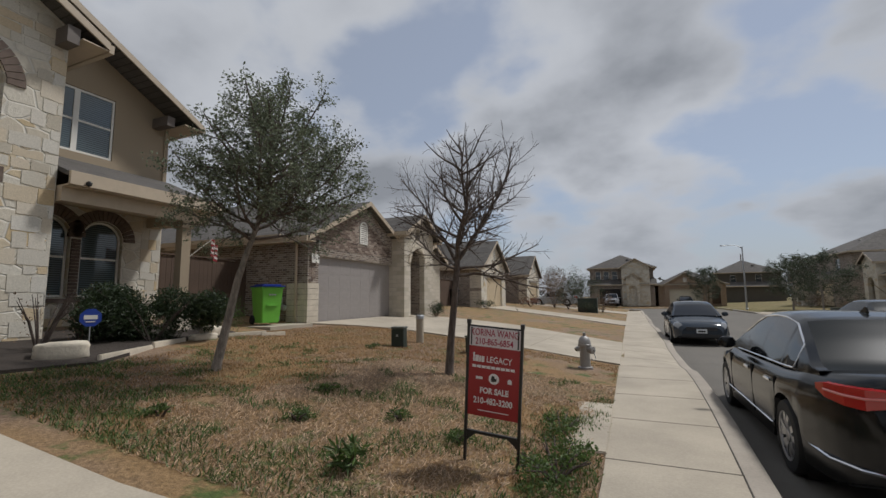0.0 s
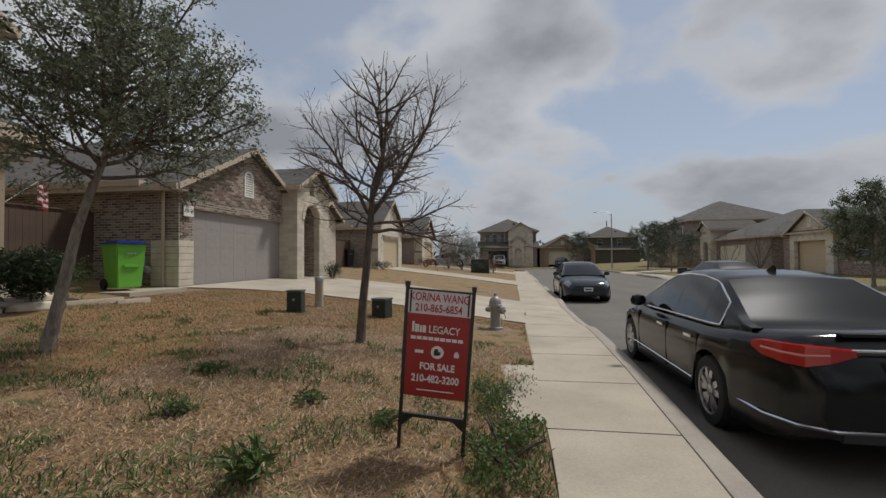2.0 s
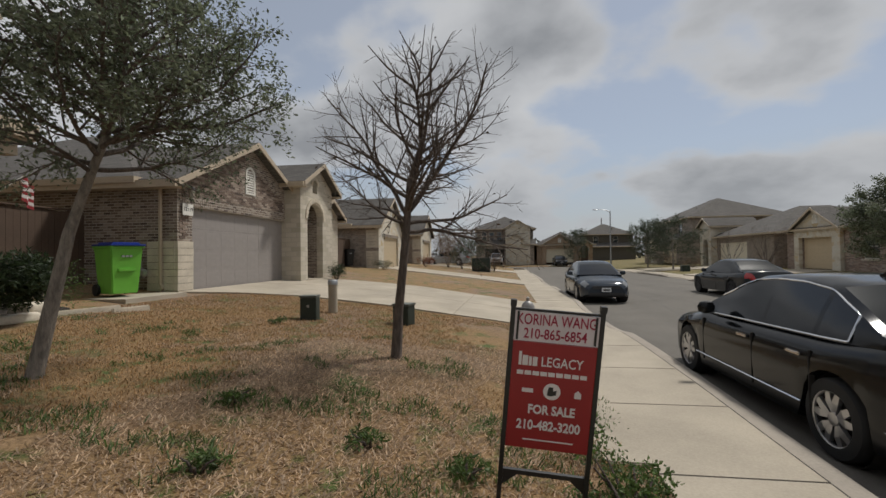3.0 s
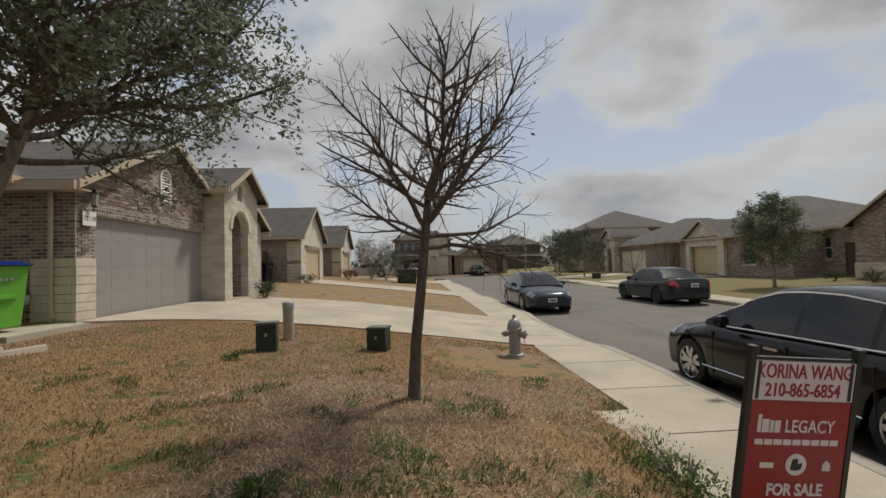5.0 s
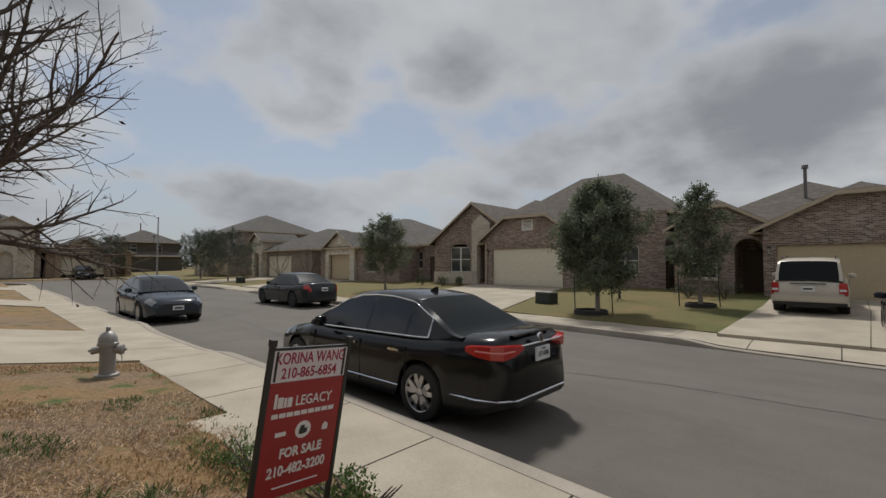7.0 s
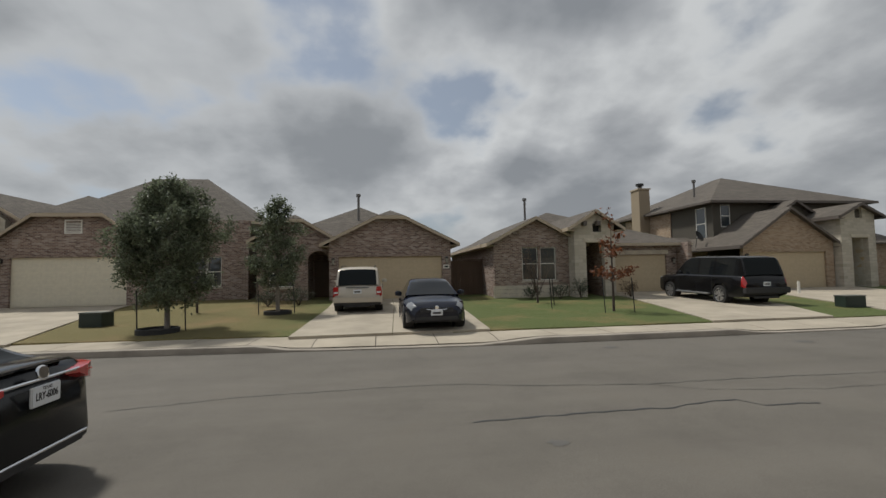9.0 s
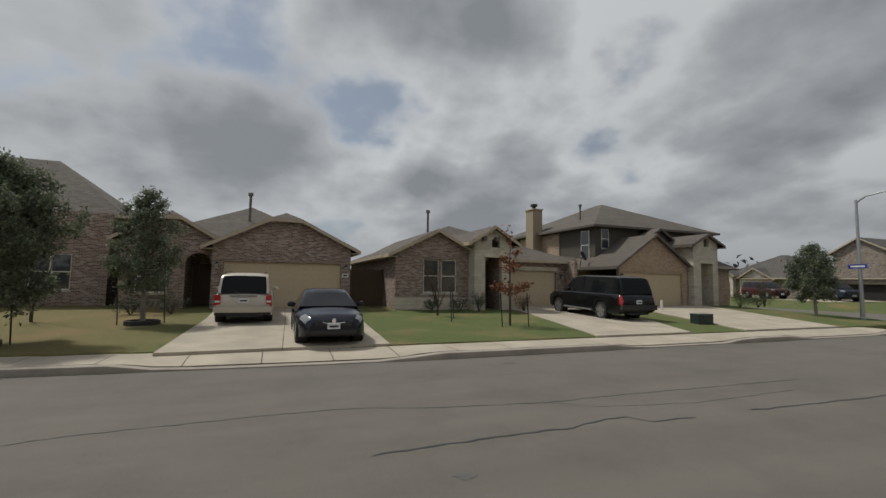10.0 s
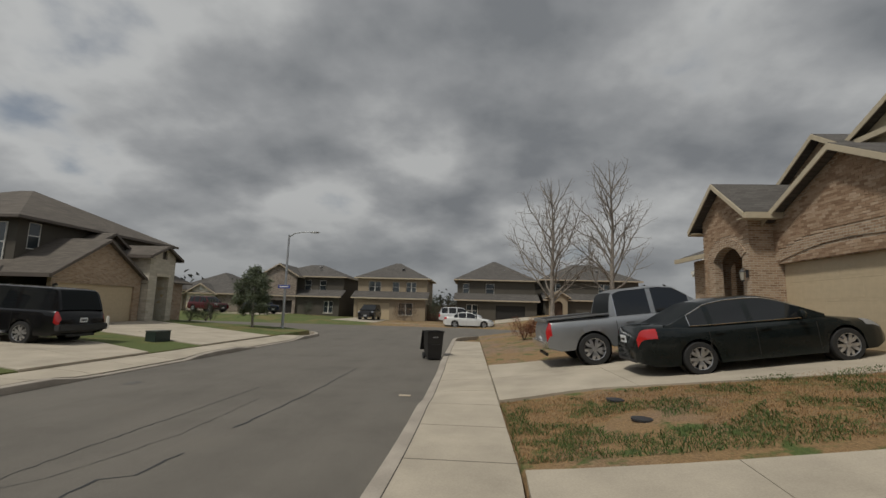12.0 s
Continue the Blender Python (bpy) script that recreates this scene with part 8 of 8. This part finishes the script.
# mulch rings and stakes round the young trees
M["mulch"] = grained("mulch", (0.045, 0.035, 0.028), 0.95, 0.4, 6, 60, 0.9, dist=0.02)
for x, y, r in ((11.7, 8.65, 0.55), (15.3, 6.2, 0.5)):
    t = thing("mulch_ring", on_ground(x, y), "black edging ring filled with dark mulch", "mulch ring")
    part("edging", Mesh().lathe([(r, -0.05), (r, 0.12), (r - 0.04, 0.13), (r - 0.04, 0.02)], 24), "plastic_dark", t)
    part("mulch", Mesh().lathe([(r - 0.05, -0.03), (r - 0.05, 0.05), (0.1, 0.1)], 24), "mulch", t)
for x, y in ((11.6, 9.15), (11.9, 8.0), (15.2, 6.85), (15.6, 5.65), (12.4, -5.3), (12.5, -6.45), (15.2, -4.6), (14.2, -4.1)):
    s = link("stake", Mesh().tube([(0, 0, -0.1), (0.04, 0.06, 1.2)], [0.02, 0.02], 5).moved(on_ground(x, y)), "black_metal")
    tagged(s, "dark metal stake beside a young tree", "stake", "tree stakes")

# planting bed, rocks and small signs before the house for sale
bed_pts = [(-10.5, 3.9), (-7.3, 3.9), (-7.1, 4.9), (-7.9, 6.2), (-8.25, 7.1), (-8.2, 8.0), (-8.6, 8.6), (-10.5, 8.6)]
bed = Mesh()
tri = tessellate_polygon([[Vector((x, y, 0)) for x, y in bed_pts]])
bed.add([(x, y, ground_z(x, y) + 0.045) for x, y in bed_pts] + [(x, y, ground_z(x, y) - 0.1) for x, y in bed_pts], [tuple(t) for t in tri] + [(i, (i + 1) % 8, 8 + (i + 1) % 8, 8 + i) for i in range(8)])
tagged(link("planting_bed", bed, "mulch"), "dark mulched planting bed before the porch", "planting bed", kind="structure")


def rock(x, y, sx, sy, sz, seed, label, rz=0):
    rng = random.Random(seed)
    bm = bmesh.new()
    bmesh.ops.create_icosphere(bm, subdivisions=3, radius=1)
    for v in bm.verts:
        c = v.co
        c.x, c.y, c.z = [math.copysign(abs(q) ** 0.45, q) for q in c]
        k = 1 + 0.16 * noise.noise(c * 1.6 + Vector((seed, 0, 0))) + 0.06 * noise.noise(c * 5)
        v.co = Vector((c.x * sx * k, c.y * sy * k, c.z * sz * k + sz * 0.8))
    me = bpy.data.meshes.new("rock")
    bm.to_mesh(me)
    bm.free()
    me.materials.append(M["stone_plain"])
    me.shade_smooth()
    ob = new("rock", me)
    ob.matrix_world = on_ground(x, y, rz)
    tagged(ob, label, "rock", "garden rocks")


rock(-7.75, 4.75, 0.33, 0.2, 0.15, 3, "squared limestone block in the planting bed", 60)
rock(-8.45, 7.85, 0.22, 0.18, 0.13, 5, "pale limestone boulder at the bed's edge")
rock(-8.2, 7.45, 0.12, 0.3, 0.07, 6, "pale limestone edging stone")
for i, (a, b) in enumerate((((-7.2, 4.95), (-7.9, 6.2)), ((-7.9, 6.2), (-8.25, 7.1)), ((-8.3, 8.0), (-8.0, 9.0)), ((-7.9, 8.7), (-7.7, 9.3)))):
    d = math.dist(a, b)
    an = math.degrees(math.atan2(b[1] - a[1], b[0] - a[0]))
    e = link("edging_stone", B(0, d - 0.03, -0.03, 0.03, -0.06, 0.06).moved(pose(a[0], a[1], 0, 0, 0, an)), "stone_plain", bevel=0.015)
    e.location.z = (ground_z(*a) + ground_z(*b)) / 2 + 0.03
    tagged(e, "narrow pale stone edging along the bed", "edging", "edging stones")
for x, y, s in ((-7.75, 5.1, 1.0), (-8.15, 7.6, 0.95)):
    t = thing("security_sign", on_ground(x, y, 62), "blue octagonal security sign on a thin stake", "sign", "security signs")
    part("stake", Mesh().tube([(0, 0, -0.1), (0, 0, 0.5)], 0.008, 6), "steel", t)
    part("board", Mesh().lathe([(0.145 * s, -0.008), (0.145 * s, 0.008)], 8).moved(pose(0, 0, 0.6, 90, 22.5, 0)), "bin_blue", t)
    part("band", B(-0.085 * s, 0.085 * s, -0.013, -0.009, 0.575, 0.64), "trim_white", t)
    part("line_mark", B(-0.06 * s, 0.06 * s, -0.013, -0.009, 0.53, 0.545), "trim_white", t)
# small striped flag on the porch post
M["cloth_red"] = plain("cloth_red", (0.28, 0.03, 0.035), 0.9)
M["cloth_white"] = plain("cloth_white", (0.62, 0.58, 0.55), 0.9)
fl = thing("flag", pose(-9.55, 8.05, 2.55, 0, 0, 20), "small striped red and white flag on the porch post", "flag")
part("staff", Mesh().tube([(0, 0, 0), (0.35, 0.3, 0.45)], 0.01, 6), "trim_white", fl)
for i in range(7):
    z = 0.42 - i * 0.06
    v = [(0.33 + 0.05 * math.sin(k * 1.3) - 0.03 * k * 0.3, 0.28 + k * 0.07, z - 0.05 * k * 0.5 + d) for d in (0.03, -0.03) for k in range(6)]
    part("stripe", Mesh().add(v, [(k, k + 1, k + 7, k + 6) for k in range(5)]), "cloth_red" if i % 2 == 0 else "cloth_white", fl)


# ---- lawn cover: straw blades, litter and weeds ----
def blades(name, n, region, mat, hgt, flat, seed, label, keep):
    g = np.random.default_rng(seed)
    x0, x1, y0, y1 = region
    xs, ys = g.uniform(x0, x1, n), g.uniform(y0, y1, n)
    v, f = [], []
    for x, y in zip(xs, ys):
        if not keep(x, y):
            continue
        z = ground_z(x, y) + lawn_bump(x, y)
        a = g.uniform(0, 6.283)
        h = hgt * g.uniform(0.5, 1.5)
        el = g.normal(flat, 0.35)
        dx, dy, dz = math.cos(a) * math.cos(el) * h, math.sin(a) * math.cos(el) * h, abs(math.sin(el)) * h + 0.004
        w = g.uniform(0.002, 0.0045) * (1 + h * 6)
        px, py = -math.sin(a) * w, math.cos(a) * w
        k = len(v)
        v += [(x - px, y - py, z - 0.003), (x + px, y + py, z - 0.003), (x + dx * 0.6 + px, y + dy * 0.6 + py, z + dz * 0.75), (x + dx, y + dy, z + dz)]
        f += [(k, k + 1, k + 2), (k, k + 2, k + 3)]
    m = Mesh()
    m.v, m.f = v, f
    me = bpy.data.meshes.new(name)
    me.from_pydata(v, [], f)
    me.materials.append(M[mat])
    ob = new(name, me)
    return tagged(ob, label, "grass", kind="stuff")


def lawn_here(x, y):
    if x > verge(y) - 1.42:
        return False
    left = 12.9 if x < -4 else 11.5 + (-0.3 - x) * 0.33
    if 3.3 < y < left - 0.15:
        return not (x < -7.2 and y < 8.8 and x < -7.0 - max(0, y - 5) * 0.35)
    return -6.3 < y < -2.9 and x > -8.5


def bare(x, y):
    return noise.noise((x * 0.5, y * 0.5, 9.0)) + 0.55 - 0.22 * abs(x + 2.2) - 0.05 * abs(y - 5.5)


blades("straw_grass", 220000, (-8.5, -0.3, -7, 13), "straw", 0.026, 0.7, 1, "short dormant straw-coloured grass blades", lambda x, y: lawn_here(x, y) and bare(x, y) < noise.noise((x * 3, y * 3, 2)) * 0.4 + 0.1)
blades("dead_litter", 90000, (-6.0, -0.3, 2, 9), "litter_blades", 0.045, 0.06, 2, "bleached dead grass clippings on bare soil", lambda x, y: lawn_here(x, y) and bare(x, y) > noise.noise((x * 3, y * 3, 5)) * 0.5 - 0.05)
blades("weeds", 150000, (-8.5, -0.3, -7, 9), "leaf_green", 0.055, 0.7, 3, "patches of low green weeds", lambda x, y: lawn_here(x, y) and noise.noise((x * 1.3, y * 1.3, 21.0)) + 0.5 * noise.noise((x * 4, y * 4, 3)) > 0.10 + 0.09 * max(0, y - 4.6) - 0.5 * math.exp(-((x + 6.8) / 0.7) ** 2 - ((y - 4.4) / 0.45) ** 2) - (0.25 if x > -1.0 and y < 8 else 0) - max(0.0, 0.35 - 0.33 * abs(y - 3.5)) - (0.4 if -3.75 < y < -2.5 else 0))
shrub(-2.1, 3.98, 0.15, 0.15, 0.2, 150, "leaf_green", "leafy green weed clump on the lawn", 201, 0.12, name="weed_clump", aspect=5, stems=4)
shrub(-0.62, 4.75, 0.35, 0.55, 0.22, 1100, "leaf_green", "spreading green weed spilling over the pavement edge", 202, 0.035, name="weed_clump", aspect=1.6, stems=14)
shrub(-0.75, 5.9, 0.25, 0.6, 0.15, 700, "leaf_green", "low green weeds along the pavement", 203, 0.035, name="weed_clump", aspect=1.6, stems=6)
for i, (x, y) in enumerate(((-2.3, 5.2), (-3.2, 4.6), (-1.6, 5.0), (-3.6, 5.6), (-5.2, 9.2), (-4.4, 4.0))):
    shrub(x, y, 0.16, 0.14, 0.1, 200, "leaf_green", "small green weed tuft in the lawn", 210 + i, 0.05, name="weed_clump", aspect=3, stems=3)


# ---- wall skins: single stones and bricks ----
def inside(x, z, poly):
    hit = False
    for (x0, z0), (x1, z1) in zip(poly, poly[1:] + poly[:1]):
        if (z0 > z) != (z1 > z) and x < (x1 - x0) * (z - z0) / (z1 - z0) + x0:
            hit = not hit
    return hit


def island_brick(name, tones):
    m, n, l, b = shader(name, 0.9)
    g = n.new("ShaderNodeNewGeometry")
    o = n.new("ShaderNodeObjectInfo")
    add = n.new("ShaderNodeMath")
    l.new(g.outputs["Random Per Island"], add.inputs[0])
    l.new(o.outputs["Random"], add.inputs[1])
    fr = n.new("ShaderNodeMath")
    fr.operation = "FRACT"
    l.new(add.outputs[0], fr.inputs[0])
    col = ramp(n, l, fr.outputs[0], [(i / (len(tones) - 1), c) for i, c in enumerate(tones)])
    v = coords(n, l)
    grit = noise_node(n, l, v, 45, 4, 0.6)
    l.new(mixed(n, l, 0.45, col, ramp(n, l, grit, [(0.3, (0.55, 0.55, 0.55)), (0.7, (1, 1, 1))]), "MULTIPLY"), b.inputs["Base Color"])
    bumped(n, l, b, grit, 0.6, 0.006)
    return m


M["brick_tan_piece"] = island_brick("brick_tan_piece", [(0.27, 0.17, 0.105), (0.38, 0.255, 0.165), (0.44, 0.31, 0.205), (0.52, 0.39, 0.28)])
M["brick_brown_piece"] = island_brick("brick_brown_piece", [(0.11, 0.08, 0.065), (0.2, 0.145, 0.115), (0.28, 0.215, 0.17), (0.42, 0.35, 0.29)])
M["stone_piece"] = island_brick("stone_piece", [(0.50, 0.45, 0.36), (0.62, 0.58, 0.49), (0.66, 0.63, 0.56), (0.60, 0.56, 0.48), (0.60, 0.47, 0.29), (0.66, 0.62, 0.54)])


def brick_skin(h, outline, holes, at, mat, single=250, bw=0.2, bh=0.068, near=(0, 0)):
    """Bricks laid proud of their joints; those closest to `near` are pieces of their own."""
    spots = []
    zs = [z for _, z in outline]
    us = [u for u, _ in outline]
    row, z = 0, max(min(zs), -0.1)
    while z < max(zs):
        u = min(us) + (bw / 2 if row % 2 else 0)
        while u < max(us):
            corners = [(u + 0.01, z + 0.01), (u + bw - 0.01, z + 0.01), (u + 0.01, z + bh - 0.01), (u + bw - 0.01, z + bh - 0.01)]
            if all(inside(a, b, outline) for a, b in corners) and not any(inside(a, b, hl) for hl in holes for a, b in corners):
                spots.append((u, z))
            u += bw
        row += 1
        z += bh
    spots.sort(key=lambda p: math.dist(p, near))
    rng = random.Random(3)
    first = None
    for u, z in spots[:single]:
        if first is None:
            first = part("brick", B(0.005, bw - 0.005, -0.012, 0.012, 0.005, bh - 0.005), mat, h)
            o = first
        else:
            o = new("brick", first.data)
            o.parent = h
        o.location = (u, at - rng.uniform(0, 0.004), z)
    rest = Mesh()
    for u, z in spots[single:]:
        d = at - rng.uniform(0, 0.004)
        rest.box(u + 0.005, u + bw - 0.005, d - 0.012, d + 0.012, z + 0.005, z + bh - 0.005)
    if rest.f:
        tagged(part("brickwork", rest, mat, h), kind="stuff")


def stone_skin(h, outline, holes, at, seed):
    """Irregular limestone pieces, each a slab of its own."""
    rng = random.Random(seed)
    us, zs = [u for u, _ in outline], [z for _, z in outline]
    z = min(zs)
    while z < max(zs):
        hh = rng.uniform(0.15, 0.32)
        u = min(us)
        while u < max(us) - 0.03:
            w = min(rng.uniform(0.18, 0.5), max(us) - u)
            j = lambda s=0.018: rng.uniform(-s, s)
            pts = [(u + 0.005 + abs(j(0.01)), z + abs(j())), (u + w - 0.004, z + j()), (u + w - 0.004 + -abs(j(0.01)), z + hh - 0.01 + j()), (u + w * 0.5, z + hh - 0.01 + j(0.02)), (u + 0.005, z + hh - 0.01 + j())]
            pts = [(min(max(a, min(us) + 0.005), max(us) - 0.005), b) for a, b in pts]
            c = (u + w / 2, z + hh / 2)
            if inside(*c, outline) and all(inside(a, b - 0.02, outline) for a, b in pts[2:5]) and not any(inside(a, b, hl) for hl in holes for a, b in pts + [c]):
                part("stone", Mesh().slab(pts, (), at - rng.uniform(0.004, 0.012), 0.03), "stone_piece", h, bevel=0.008)
            u += w
        z += hh


skin_of = {o["label"]: o for o in scene.objects if o.get("category") == "house"}
hr = skin_of["tan brick house with gabled garage, arched entry tower and cream trim"]
brick_skin(hr, gable_outline(-0.55, 5.3, 3.0, 0.55, 0, -0.1), [rect(-0.08, 4.98, -0.5, 2.15), [(2.45 + 8.9 * math.cos(radians(a)), -6.1 + 8.9 * math.sin(radians(a))) for a in range(72, 109, 3)] + [(2.45 + 8.56 * math.cos(radians(a)), -6.1 + 8.56 * math.sin(radians(a))) for a in range(108, 71, -3)]], 0.0, "brick_tan_piece", 300, near=(0.5, 3.0))
brick_skin(hr, gable_outline(-2.5, -0.1, 3.7, 0.8, 0, -0.1), [arch_hole(-2.2, -0.15, -0.5, 3.05, 0.55)], -0.7, "brick_tan_piece", 120, near=(-1, 3.2))
l1 = skin_of["brown brick single-storey house with limestone entry tower and grey garage door"]
brick_skin(l1, gable_outline(-0.45, 4.62, 2.75, 0.5, 0, 1.3), [rect(-0.1, 5.1, -0.5, 2.34), rect(2.2, 2.84, 2.7, 3.65), rect(-0.42, -0.03, 1.85, 2.17)], 0.0, "brick_brown_piece", 300, near=(1.5, 2.6))
l0 = skin_of["two-storey house with white limestone tower and tan stucco upper floor"]
stone_skin(l0, [(-2.6, -0.45), (0, -0.45), (0, 5.7), (-1.3, 6.35), (-2.6, 5.7)], [rect(-2.22, -0.75, -0.6, 2.85), arch_hole(-2.35, -0.5, 3.5, 5.2)], 0.0, 12)
stone_skin(l0, rect(0.02, 3.12, -0.4, 2.62), [rect(0.12, 1.36, 0.5, 2.72), rect(1.05, 2.48, 0.5, 2.72)], 1.7, 13)

# ---- distant trees ----
rng = random.Random(77)
pts = []
for i in range(420):
    a = rng.uniform(0, 2 * math.pi)
    r = rng.uniform(95, 190)
    x, y = 5 + r * math.cos(a), 10 + r * math.sin(a)
    hgt, wid = rng.uniform(3.0, 6.5), rng.uniform(2.5, 5.5)
    for k in range(46):
        pts.append((x + rng.gauss(0, wid * 0.5), y + rng.gauss(0, wid * 0.5), 0.2 + abs(rng.gauss(0.5, 0.3)) * hgt))
M["leaf_far"] = leafy("leaf_far", (0.05, 0.05, 0.04))
far_woods = link("far_woods", leaf_cloud(pts, 1.3, rng, 1.6), "leaf_far")
tagged(far_woods, "dull green and bare trees beyond the roofs", "woods", kind="stuff")
